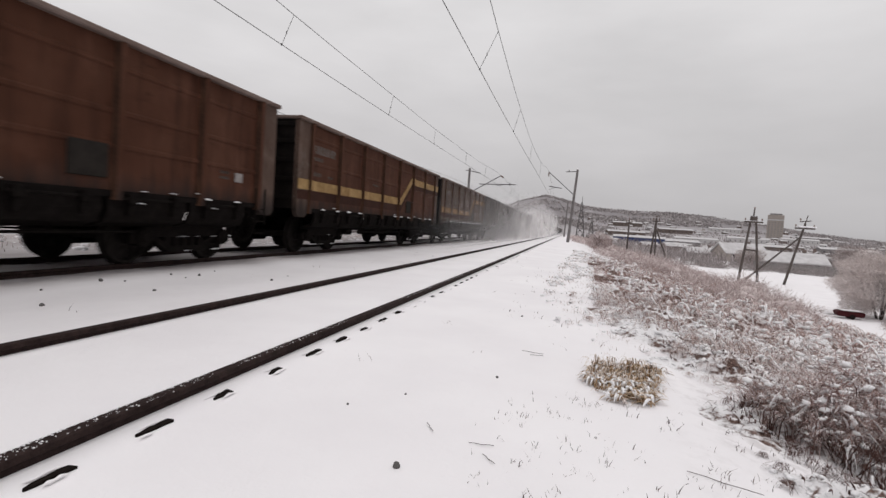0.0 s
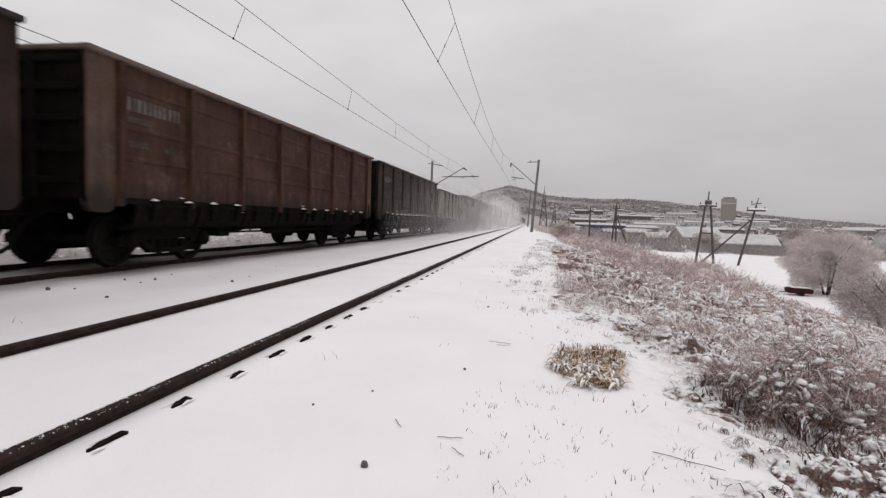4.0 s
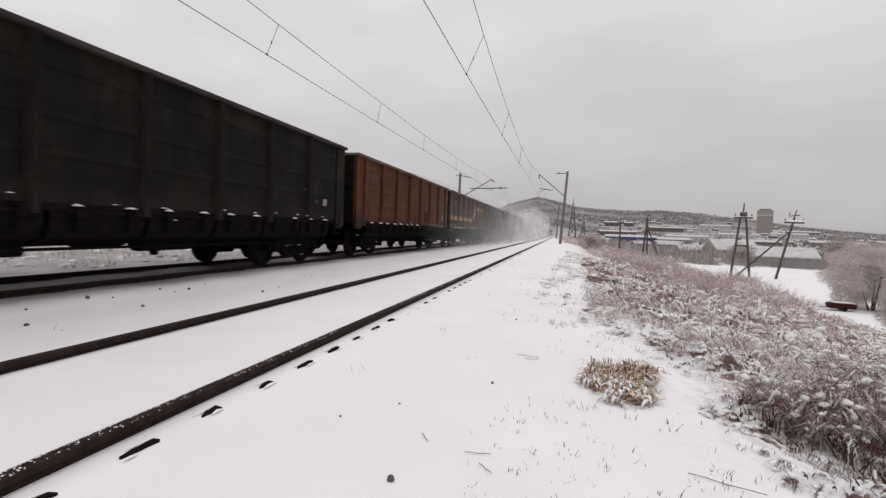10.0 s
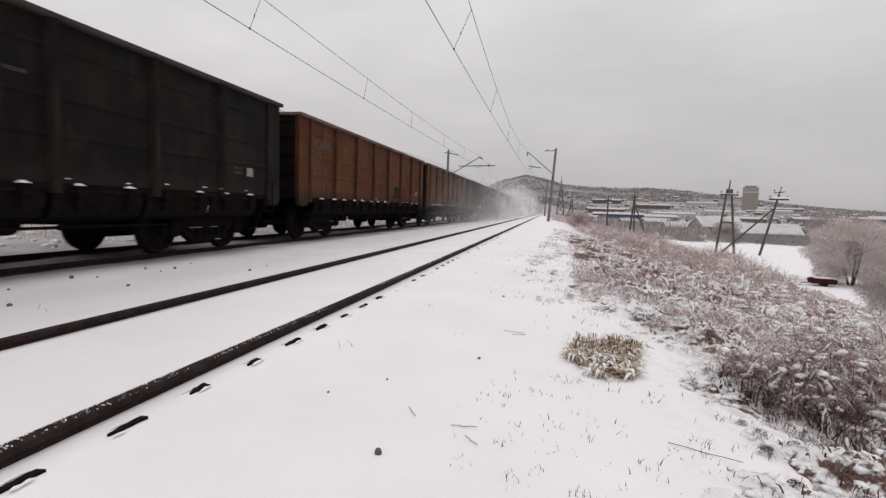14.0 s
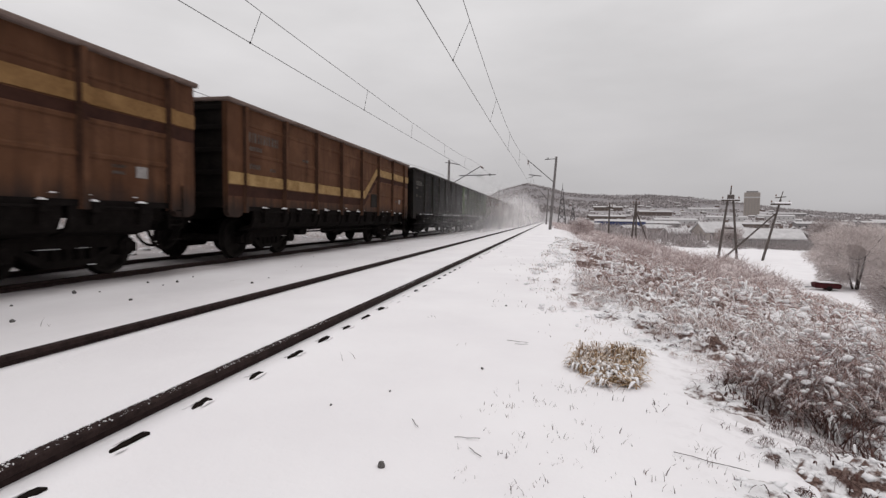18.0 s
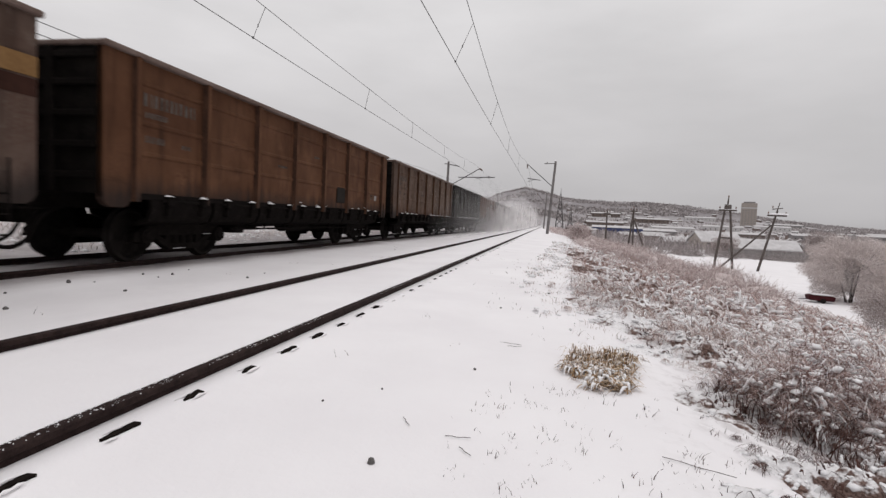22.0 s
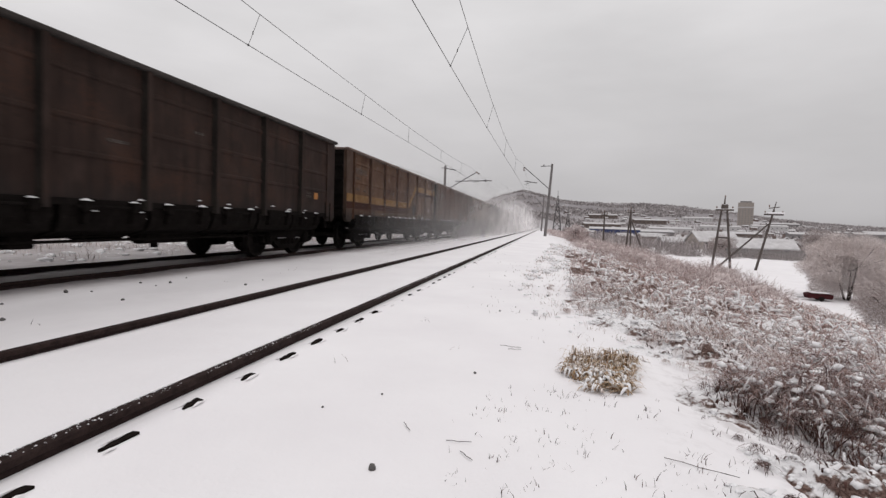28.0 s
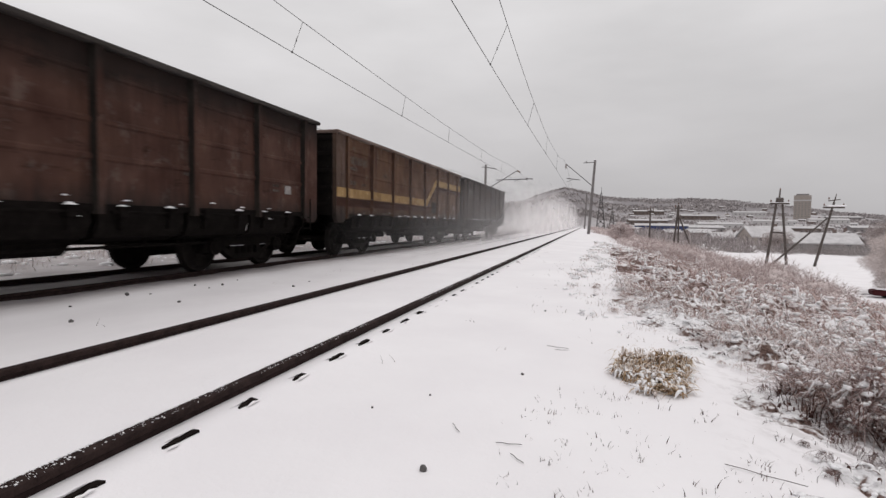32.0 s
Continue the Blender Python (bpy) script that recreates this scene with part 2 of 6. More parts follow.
def straw(name, c1, c2, frost, low=0.5, high=0.62, patch=2.5):
    """Dead stems, each blade its own tone, rimed in part."""
    m, t, b = mat(name, 0.9, 0, 0.15)
    geo = t.nodes.new("ShaderNodeNewGeometry")
    isl = geo.outputs["Random Per Island"]
    v = coords(t)
    col = blend(t, isl, c1, c2)
    n = maths(t, "ADD", maths(t, "MULTIPLY", noise_tex(t, v, patch, 3), 0.6), maths(t, "MULTIPLY", isl, 0.4))
    link(t, blend(t, maths(t, "MULTIPLY", span(t, n, low, high), frost), col, (0.73, 0.672, 0.664)), b.inputs["Base Color"])
    return m


def matted(name):
    """Dead grass pressed flat, brown on the flanks, with snow where it lies level."""
    m, t, b = mat(name, 0.9, 0, 0.1)
    v = coords(t, scale=(1, 1, 2.5))
    fine, mid = noise_tex(t, v, 55, 4, 0.7), noise_tex(t, v, 9, 5, 0.65)
    col = blend(t, span(t, fine, 0.32, 0.68), (0.040, 0.020, 0.016), (0.27, 0.185, 0.16))
    col = blend(t, span(t, mid, 0.5, 0.7, 0, 0.5), col, (0.36, 0.28, 0.255))
    geo = t.nodes.new("ShaderNodeNewGeometry")
    sep = t.nodes.new("ShaderNodeSeparateXYZ")
    link(t, geo.outputs["Normal"], sep.inputs[0])
    lie = maths(t, "ADD", sep.outputs["Z"], maths(t, "MULTIPLY", maths(t, "SUBTRACT", mid, 0.5), 1.0))
    lie = maths(t, "ADD", lie, maths(t, "MULTIPLY", maths(t, "SUBTRACT", noise_tex(t, v, 2.2, 3), 0.5), 0.8))
    col = blend(t, span(t, lie, 0.77, 0.91), col, (0.82, 0.805, 0.815))
    link(t, col, b.inputs["Base Color"])
    relief(t, b, maths(t, "ADD", fine, mid), 0.6, 0.03)
    return m


STRAW = straw("frosted_straw", (0.19, 0.12, 0.102), (0.54, 0.43, 0.395), 0.8, 0.46, 0.62)
BROWN = straw("brown_weed", (0.095, 0.042, 0.036), (0.33, 0.20, 0.176), 0.55, 0.48, 0.63, 10)
GOLD = straw("golden_tussock", (0.19, 0.105, 0.05), (0.60, 0.47, 0.31), 0.8, 0.50, 0.68)
SCRUB = straw("rimed_scrub", (0.23, 0.14, 0.122), (0.55, 0.42, 0.388), 0.65)
RIME = straw("rimed_twigs", (0.49, 0.425, 0.405), (0.75, 0.685, 0.665), 0.65)
MATTED = matted("matted_grass")
BUSH = straw("rimed_thicket", (0.20, 0.142, 0.132), (0.52, 0.43, 0.415), 0.5, 0.45, 0.65, 4)
PINK = straw("pinkish_bush", (0.32, 0.238, 0.226), (0.64, 0.545, 0.53), 0.75)
RIME_DARK = straw("grey_twigs", (0.24, 0.195, 0.185), (0.48, 0.42, 0.405), 0.5)
DARK = straw("dark_dead_grass", (0.035, 0.016, 0.0135), (0.13, 0.068, 0.057), 0.25, 0.58, 0.78)
BARK = plain("dark_bark", (0.03, 0.024, 0.022), (0.09, 0.075, 0.07), 12, 0.9)
# hill and town trees: distance haze is put into these pale tones
HILLS = straw("frosted_hazy_woods", (0.29, 0.265, 0.264), (0.34, 0.314, 0.312), 0.25, 0.5, 0.62, 0.02)
WOODS = straw("bare_woods", (0.19, 0.165, 0.163), (0.35, 0.315, 0.31), 0.3)

PAINTS = {
    "brown": paint("wagon_brown", (0.050, 0.0195, 0.0115), (0.072, 0.030, 0.018)),
    "orange": paint("wagon_orange_brown", (0.068, 0.0245, 0.0115), (0.100, 0.040, 0.019)),
    "tan": paint("wagon_tan", (0.052, 0.031, 0.023), (0.090, 0.058, 0.043), 0.6, 0.12),
    "amber": paint("wagon_amber_brown", (0.064, 0.028, 0.015), (0.104, 0.049, 0.026), 0.45),
    "sienna": paint("wagon_sienna", (0.054, 0.024, 0.0145), (0.112, 0.062, 0.037), 0.5, 0.16),
    "umber": paint("wagon_umber", (0.0234, 0.0148, 0.0125), (0.0343, 0.0218, 0.0179)),
    "maroon": paint("wagon_dark_maroon", (0.0380, 0.0182, 0.0145), (0.0700, 0.0390, 0.0310), 0.5, 0.08),
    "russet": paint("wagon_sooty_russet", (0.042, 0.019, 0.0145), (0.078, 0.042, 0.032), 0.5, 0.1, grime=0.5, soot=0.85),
    "black": paint("wagon_black", (0.0062, 0.0056, 0.0050), (0.0115, 0.0102, 0.0090), 0.15),
    "slate": paint("wagon_slate", (0.0140, 0.0115, 0.0100), (0.0185, 0.0170, 0.0146), 0.2),
    "green": paint("wagon_green", (0.017, 0.030, 0.018), (0.027, 0.048, 0.028), 0.25, 0.45),
    "lime": paint("wagon_bright_green", (0.012, 0.019, 0.012), (0.042, 0.058, 0.026), 0.25, 0.15, wide=True),
    "pine": paint("wagon_dark_green", (0.0109, 0.0195, 0.0133), (0.0187, 0.0296, 0.0203), 0.2),
    "pale": paint("wagon_pale", (0.130, 0.142, 0.108), (0.250, 0.228, 0.170), 0.8, 0.1, grime=1.0),
    "chalk": paint("wagon_chalky_brown", (0.060, 0.034, 0.025), (0.145, 0.100, 0.074), 0.6, 0.25, (0.042, 0.018, 0.014), grime=0.5),
}
CORNER = paint("dusty_corner", (0.060, 0.036, 0.027), (0.098, 0.068, 0.055), 0.5, 0.1)
BRIGHT = paint("bright_green_corner", (0.040, 0.064, 0.028), (0.085, 0.118, 0.054), 0.3, 0.15)
# sooty wagon ends, with the shade of the gap put into the near-black
ENDS = plain("sooty_shaded_end", (0.0050, 0.0042, 0.0039), (0.013, 0.0107, 0.0098), 2.5, 0.9, spec=0.03)
RIMS = {"light": plain("dusty_rim", (0.105, 0.072, 0.060), (0.17, 0.13, 0.115), 1.4, 0.85), "dark": plain("dark_rim", (0.030, 0.026, 0.024), (0.055, 0.048, 0.045), 1.4, 0.8)}
# post flanks: rust with shade put into the colour; side flaps take the dark one
FLANK_AND_FLAP = {"light": plain("rusty_shaded_flank", (0.034, 0.018, 0.013), (0.075, 0.038, 0.024), 2.5, 0.85), "dark": plain("shaded_flank_dark_flap", (0.012, 0.010, 0.009), (0.026, 0.022, 0.019), 2.5, 0.85)}


# ---- mesh helpers ----
def box(bm, x0, x1, y0, y1, z0, z1, bevel=0.0):
    m = Matrix.LocRotScale(((x0 + x1) / 2, (y0 + y1) / 2, (z0 + z1) / 2), None, (abs(x1 - x0), abs(y1 - y0), abs(z1 - z0)))
    got = bmesh.ops.create_cube(bm, size=1, matrix=m)["verts"]
    if bevel:
        edges = list({e for v in got for e in v.link_edges})
        bmesh.ops.bevel(bm, geom=edges, offset=bevel, segments=1, affect="EDGES")


def rod(bm, a, b, r0, r1=None, n=8):
    a, b = Vector(a), Vector(b)
    d = b - a
    m = Matrix.Translation((a + b) / 2) @ d.to_track_quat("Z", "Y").to_matrix().to_4x4()
    bmesh.ops.create_cone(bm, cap_ends=True, segments=n, radius1=r0, radius2=r0 if r1 is None else r1, depth=d.length, matrix=m)


def prism(bm, outline, y0, y1):
    """An outline in x and z, drawn out along y."""
    a = [bm.verts.new((x, y0, z)) for x, z in outline]
    b = [bm.verts.new((x, y1, z)) for x, z in outline]
    bm.faces.new(a)
    bm.faces.new(b[::-1])
    for i in range(len(a)):
        j = (i + 1) % len(a)
        bm.faces.new((a[j], a[i], b[i], b[j]))


def finish(bm, name, material):
    bmesh.ops.recalc_face_normals(bm, faces=bm.faces)
    me = bpy.data.meshes.new(name)
    bm.to_mesh(me)
    bm.free()
    me.materials.append(material)
    return me


def part(name, bm, material, parent, label=""):
    me = bm if isinstance(bm, bpy.types.Mesh) else finish(bm, name, material)
    ob = new(name, me)
    ob.parent = parent
    return tagged(ob, label) if label else ob


def thing(name, label, category, group="", kind="", at=None):
    ob = new(name)
    ob.empty_display_size = 0.2
    if at is not None:
        ob.matrix_basis = at
    return tagged(ob, label, category, group, kind)


def raw(name, verts, loops, sizes, material):
    """A large mesh straight from arrays."""
    me = bpy.data.meshes.new(name)
    verts = np.asarray(verts, np.float32).reshape(-1, 3)
    loops, sizes = np.asarray(loops, np.int32).ravel(), np.asarray(sizes, np.int32)
    me.vertices.add(len(verts))
    me.vertices.foreach_set("co", verts.ravel())
    me.loops.add(len(loops))
    me.loops.foreach_set("vertex_index", loops)
    me.polygons.add(len(sizes))
    me.polygons.foreach_set("loop_start", np.concatenate([[0], np.cumsum(sizes)[:-1]]).astype(np.int32))
    me.update(calc_edges=True)
    me.materials.append(material)
    return me


# ---- the lie of the land ----
RX = (-2.03, -3.622, -7.10, -8.692)  # the four rails
TRACK = -7.896                       # middle of the train's track
SLOPE_X = (-400, -40, -18, -14, -11.5, -9.6, -6.2, -5.4, -4.3, -3.8, -3.66, -3.54, -3.3, -2.3, -2.08, -1.96, -1.82, -1.2, 0.8, 2, 5, 8, 11, 14, 30, 90, 1600)
SLOPE_Z = (1.2, 1.0, 0.75, 0.5, 0.12, -0.09, -0.09, -0.15, -0.11, -0.066, -0.07, -0.086, -0.07, -0.064, -0.066, -0.09, -0.10, -0.12, -0.14, -0.36, -0.85, -1.55, -2.5, -3.15, -3.35, -3.8, -4.0)
HILL_X = (-2500, -400, -180, -123, -68, -13, 29, 91, 270, 457, 665, 875, 1700, 3000)
HILL_Z = (30, 36, 56, 79, 95, 84, 73, 65, 62, 48, 27, 12, 6, 6)


def land(x, y):
    x, y = np.asarray(x, float), np.asarray(y, float)
    z = np.interp(x, SLOPE_X, SLOPE_Z)
    z = z + np.interp(y, (60, 160, 320), (0, -0.7, -1.8)) * np.clip((x - 6) / 20, 0, 1)
    up = np.clip((y - 420) / 1080, 0, 1)
    up = up * up * (3 - 2 * up)
    z = z * (1 - up) + np.interp(x * 1500 / np.maximum(y, 900), HILL_X, HILL_Z) * up
    wob = np.sin(x * 0.7 + 1.3 * np.sin(y * 0.31)) * np.sin(y * 0.53 + x * 0.21)
    z = z + 0.06 * wob * np.clip((x - 0.6) / 2.5, 0, 1)
    z = z + (0.012 * np.sin(x * 3.1 + y * 0.9) * np.sin(y * 1.7 - x) + 0.006 * np.sin(7.3 * x + 2 * np.sin(3.1 * y)) * np.sin(6.1 * y)) * np.clip((np.abs(x + 2.8) - 1.2) / 0.6, 0, 1)
    z = z + 2.2 * up * np.sin(x * 0.012 + 2 * np.sin(y * 0.004)) + 1.2 * up * np.sin(x * 0.041 + y * 0.02)
    return z


EDGE_Y = (2, 3.2, 4.2, 5.2, 6.8, 9, 12, 18, 27, 60, 120)
EDGE_X = (0.72, 1.02, 0.95, 0.7, 0.15, -0.1, -0.15, 0.1, 0.5, 1.0, 1.2)


def steps(*runs):
    out = []
    for a, b, s in runs:
        out.append(np.arange(a, b, s))
    return np.concatenate(out)


def ground():
    xs = steps((-2400, -400, 100), (-400, -40, 20), (-40, -14, 1.3), (-14, -5.6, 0.3), (-5.6, -2.2, 0.1), (-2.2, -1.7, 0.035), (-1.7, -1, 0.1), (-1, 5, 0.06), (5, 15, 0.25),
               (15, 40, 1.2), (40, 120, 5), (120, 1000, 22), (1000, 3001, 100))
    ys = steps((-80, 0, 4), (0, 1.2, 0.3), (1.2, 12, 0.07), (12, 30, 0.3), (30, 90, 1.5), (90, 420, 10), (420, 1600, 24), (1600, 2400, 80))
    X, Y = np.meshgrid(xs, ys)
    Z = land(X, Y)
    rng = np.random.default_rng(5)
    lump = rng.normal(0, 1, Z.shape)
    for _ in range(2):
        lump = (lump + np.roll(lump, 1, 0) + np.roll(lump, 1, 1) + np.roll(lump, -1, 0) + np.roll(lump, -1, 1)) / 5
    rough = np.clip((X - 0.5) / 1.2, 0.06, 1) * ((X > -1.7) & (X < 6) & (Y < 13) & (Y > 1))
    Z = Z + lump * 0.03 * rough
    nx, ny = len(xs), len(ys)
    i = (np.arange(ny - 1)[:, None] * nx + np.arange(nx - 1)[None, :]).ravel()
    loops = np.stack([i, i + 1, i + 1 + nx, i + nx], 1)
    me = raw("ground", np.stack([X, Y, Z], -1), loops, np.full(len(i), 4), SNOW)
    me.shade_smooth()
    tagged(new("ground", me), "snow-covered railway embankment sloping down to fields and hills", "ground", kind="structure")


ground()


# ---- track ----
def rail_part(outline, name):
    bm = bmesh.new()
    prism(bm, outline, -70, 620)
    return finish(bm, name, RAIL)


HEAD = rail_part([(0.012, -0.05), (0.036, -0.036), (0.036, -0.006), (0.028, 0), (-0.028, 0), (-0.036, -0.006), (-0.036, -0.036), (-0.012, -0.05)], "rail_head")
WEB = rail_part([(0.012, -0.135), (0.012, -0.051), (-0.012, -0.051), (-0.012, -0.135)], "rail_web")
FOOT = rail_part([(-0.07, -0.17), (0.07, -0.17), (0.07, -0.16), (0.012, -0.136), (-0.012, -0.136), (-0.07, -0.16)], "rail_foot")
for i, x in enumerate(RX):
    ob = thing("rail", "dark rusty steel rail half buried in snow" if i < 2 else "dark rail worn under the passing freight train", "rail", "rails of the two tracks", at=pose(x, 0, 0))
    for me in (HEAD, WEB, FOOT):
        part(me.name, me, RAIL, ob)


def track_details():
    # sleeper ends in the hollows that the snow leaves beside the outer rail
    # near-black wedges: the shade of the gaps in the snow is their colour
    rnd = random.Random(3)
    ends = []
    for k in range(6):
        far = [(rnd.uniform(0.019, 0.025) * (0.45 + 0.55 * min(1, j / 3)), -0.125 + 0.25 * j / 5 + rnd.uniform(-0.008, 0.008)) for j in range(6)]
        near = [(-rnd.uniform(0.017, 0.022) * (0.1 + 0.9 * min(1, j / 2)), -0.13 + 0.25 * j / 5 + rnd.uniform(-0.008, 0.008)) for j in range(6)]
        line = far + near[::-1]
        bm = bmesh.new()
        top = [bm.verts.new((x, y, rnd.uniform(-0.004, 0.003))) for x, y in line]
        low = [bm.verts.new((x * 1.15, y * 1.03, -0.06)) for x, y in line]
        bm.faces.new(top)
        bm.faces.new(low[::-1])
        for i in range(len(line)):
            j = (i + 1) % len(line)
            bm.faces.new((top[j], top[i], low[i], low[j]))
        ends.append(finish(bm, "sleeper_end", CREO_SHADE))
    bed = thing("track_bed", "sleeper ends and dark shaded gaps in the snow beside the rail", "railway sleepers", kind="structure")
    lips, fat = [], []
    for i in range(-40, 62):
        ob = part("sleeper_end", ends[rnd.randrange(6)], CREO_SHADE, bed)
        x, y = -1.893 + rnd.uniform(-0.008, 0.008), 2.11 + 0.543 * i + rnd.uniform(-0.015, 0.015)
        z = -0.079 - 0.010 * min(1, max(0, (i - 9) / 9)) - (0.04 if i > 6 and rnd.random() < 0.4 else 0) + rnd.uniform(-0.005, 0.003)
        ob.matrix_basis = pose(x, y, z, 0, rnd.uniform(-4, 10), rnd.uniform(-4, 4))
        ob.scale = (rnd.uniform(0.7, 1.05), rnd.uniform(0.55, 1.05), 1)
        for side in (-1, 1):
            if i > 20:
                continue
            y0, ln = y + rnd.uniform(-0.14, 0.0), rnd.uniform(0.08, 0.2)
            lips.append([(x + side * (0.036 + rnd.uniform(-0.002, 0.006)), y0 + ln * q, -0.088 + rnd.uniform(-0.003, 0.004)) for q in (0, 0.25, 0.5, 0.75, 1)])
            fat.append([rnd.uniform(0.4, 1) * f for f in (0.002, 0.013, 0.016, 0.013, 0.002)])
    tagged(new("sleeper_snow", rolls(np.array(lips), np.array(fat), "sleeper_snow", SNOW, 6, 0.7)), "lips of snow round the sleeper ends", "snow", kind="stuff")
    # crumbs of snow along the edge of the rail heads
    rng = np.random.default_rng(8)
    n = 9000
    y = 1.0 + rng.random(n) ** 1.5 * 26
    y = np.where(rng.random(n) < 0.6, y[rng.integers(0, 900, n)] + rng.normal(0, 0.05, n), y)
    lie = np.sin(y * 2.1) + np.sin(y * 5.7 + 1) + np.sin(y * 0.9)
    y = y[lie > -0.6]
    n = len(y)
    x = np.where(rng.random(n) < 0.82, RX[0] - 0.030 + rng.normal(0, 0.004, n), RX[0] + rng.uniform(-0.03, 0.034, n))
    at = np.stack([x, y, 0.0005 - 0.10 * np.clip(np.abs(x - RX[0]) - 0.028, 0, 0.01)], 1)
    tagged(new("rail_snow", blobs(at, 0.0016 + rng.random(n) ** 3 * 0.0055, "rail_snow", PACK, rng)), "crumbs of snow stuck to the rail head", "snow", kind="stuff")


OCTA = np.array([(1, 0, 0), (-1, 0, 0), (0, 1, 0), (0, -1, 0), (0, 0, 0.7), (0, 0, -0.7)])
OCTF = np.array([(0, 2, 4), (2, 1, 4), (1, 3, 4), (3, 0, 4), (2, 0, 5), (1, 2, 5), (3, 1, 5), (0, 3, 5)])


def blobs(at, size, name, material, rng):
    n = len(at)
    a = rng.random(n) * 6.28
    c, s = np.cos(a), np.sin(a)
    base = OCTA[None] * (size[:, None, None] * rng.uniform(0.6, 1.4, (n, 6, 1)))
    x = base[..., 0] * c[:, None] - base[..., 1] * s[:, None]
    y = base[..., 0] * s[:, None] + base[..., 1] * c[:, None]
    v = np.stack([x, y, base[..., 2]], -1) + at[:, None]
    f = (OCTF[None] + (np.arange(n) * 6)[:, None, None]).reshape(-1, 3)
    me = raw(name, v, f, np.full(len(f), 3), material)
    me.shade_smooth()
    return me



# ---- overhead line ----
def smooth_line(points, n=10):
    """Points along a smooth line through the given ones."""
    p = [Vector(q) for q in points]
    out = []
    for i in range(len(p) - 1):
        a, b = p[i], p[i + 1]
        ta = (p[i + 1] - p[i - 1]) / 2 if i else b - a
        tb = (p[i + 2] - p[i]) / 2 if i + 2 < len(p) else b - a
        for k in range(n):
            s = k / n
            out.append(a * (2 * s**3 - 3 * s**2 + 1) + ta * (s**3 - 2 * s**2 + s) + b * (3 * s**2 - 2 * s**3) + tb * (s**3 - s**2))
    return out + [p[-1]]


def sweep(points, r, n=6, fine=6):
    """A tube along a smooth line, in one piece."""
    bm = bmesh.new()
    line = smooth_line(points, fine)
    rings = []
    for i, p in enumerate(line):
        d = (line[min(i + 1, len(line) - 1)] - line[max(i - 1, 0)]).normalized()
        u = d.cross(Vector((0, 0, 1)) if abs(d.z) < 0.9 else Vector((1, 0, 0))).normalized()
        w = d.cross(u)
        rings.append([bm.verts.new(p + (u * math.cos(6.28319 * k / n) + w * math.sin(6.28319 * k / n)) * r) for k in range(n)])
    for a, b in zip(rings, rings[1:]):
        for k in range(n):
            bm.faces.new((a[k], a[(k + 1) % n], b[(k + 1) % n], b[k]))
    bm.faces.new(rings[0])
    bm.faces.new(rings[-1][::-1])
    return bm


def wire(name, points, r, parent):
    return part(name, sweep(points, r, 5), WIRE, parent)


def between(points, y):
    for a, b in zip(points, points[1:]):
        if a[1] <= y <= b[1]:
            s = (y - a[1]) / (b[1] - a[1])
            return tuple(a[i] + (b[i] - a[i]) * s for i in range(3))
    return points[-1]


def overhead(label, contact, carrier, drops):
    line = thing("overhead_line", label, "overhead wires", "overhead lines over the tracks")
    wire("contact_wire", contact, 0.0095, line)
    wire("messenger_wire", carrier, 0.0088, line)
    low, high = [tuple(p) for p in smooth_line(contact, 8)], [tuple(p) for p in smooth_line(carrier, 8)]
    for y in drops:
        a, b = between(low, y), between(high, y)
        bm = bmesh.new()
        mid = tuple(a[i] * 0.6 + b[i] * 0.4 for i in range(3))
        rod(bm, a, mid, 0.007, n=5)
        rod(bm, mid, b, 0.007, n=5)
        rod(bm, (a[0], a[1], a[2] - 0.02), (a[0], a[1], a[2] + 0.03), 0.025, n=6)
        rod(bm, (mid[0], mid[1], mid[2] - 0.04), (mid[0], mid[1], mid[2] + 0.04), 0.014, n=5)
        part("dropper", bm, WIRE, line)


overhead("thin contact and messenger wires over the empty track",
         [(-2.86, -60, 5.6), (-2.84, 0, 5.57), (-2.85, 25, 5.5), (-2.75, 60, 5.52), (-2.9, 118, 5.5), (-2.8, 240, 5.5)],
         [(-1.6, -40, 7.4), (-2.0, 0, 6.86), (-2.38, 15.3, 6.61), (-2.58, 25, 6.52), (-2.72, 36, 6.55), (-2.7, 48, 6.85), (-2.6, 60, 7.45), (-2.7, 90, 6.5), (-2.8, 118, 7.4), (-2.8, 180, 6.6), (-2.8, 240, 7.4)],
         (6, 15.3, 24.9, 35, 46, 72, 84, 96))
overhead("thin contact and messenger wires over the freight train",
         [(-7.9, -60, 5.6), (-7.9, 0, 5.58), (-7.9, 22, 5.53), (-7.8, 57, 5.58), (-7.9, 115, 5.5), (-7.9, 240, 5.5)],
         [(-7.2, -40, 6.6), (-7.3, 0, 6.4), (-7.58, 13, 6.33), (-7.74, 22, 6.35), (-7.85, 30, 6.38), (-7.8, 44, 6.45), (-7.54, 57, 6.6), (-7.8, 86, 6.1), (-7.8, 115, 6.6), (-7.9, 240, 6.6)],
         (4.5, 13.05, 21.8, 29.6, 39, 48, 70, 80, 90))
feeder = thing("feeder_line", "pair of thin feeder wires strung beyond the train", "overhead wires")
for z in (5.02, 4.74):
    wire("feeder_wire", [(-11.5, -30, z + 0.1), (-11.5, 10, z), (-11.45, 30, z), (-11.3, 57, z + 0.5), (-11.5, 115, z)], 0.010, feeder)


def mast(x0, y, z0, x1, z1, label):
    ob = thing("catenary_mast", label, "railway mast", "masts along the line", at=pose(x0, y, z0))
    dx, h = x1 - x0, z1 - z0
    bm = bmesh.new()
    rod(bm, (-dx * 0.06, 0, -0.6), (dx, 0, h), 0.17, 0.12, 12)
    part("post", bm, CONC, ob)
    return ob, dx, h


def at_height(dx, h, z):
    return dx * z / h


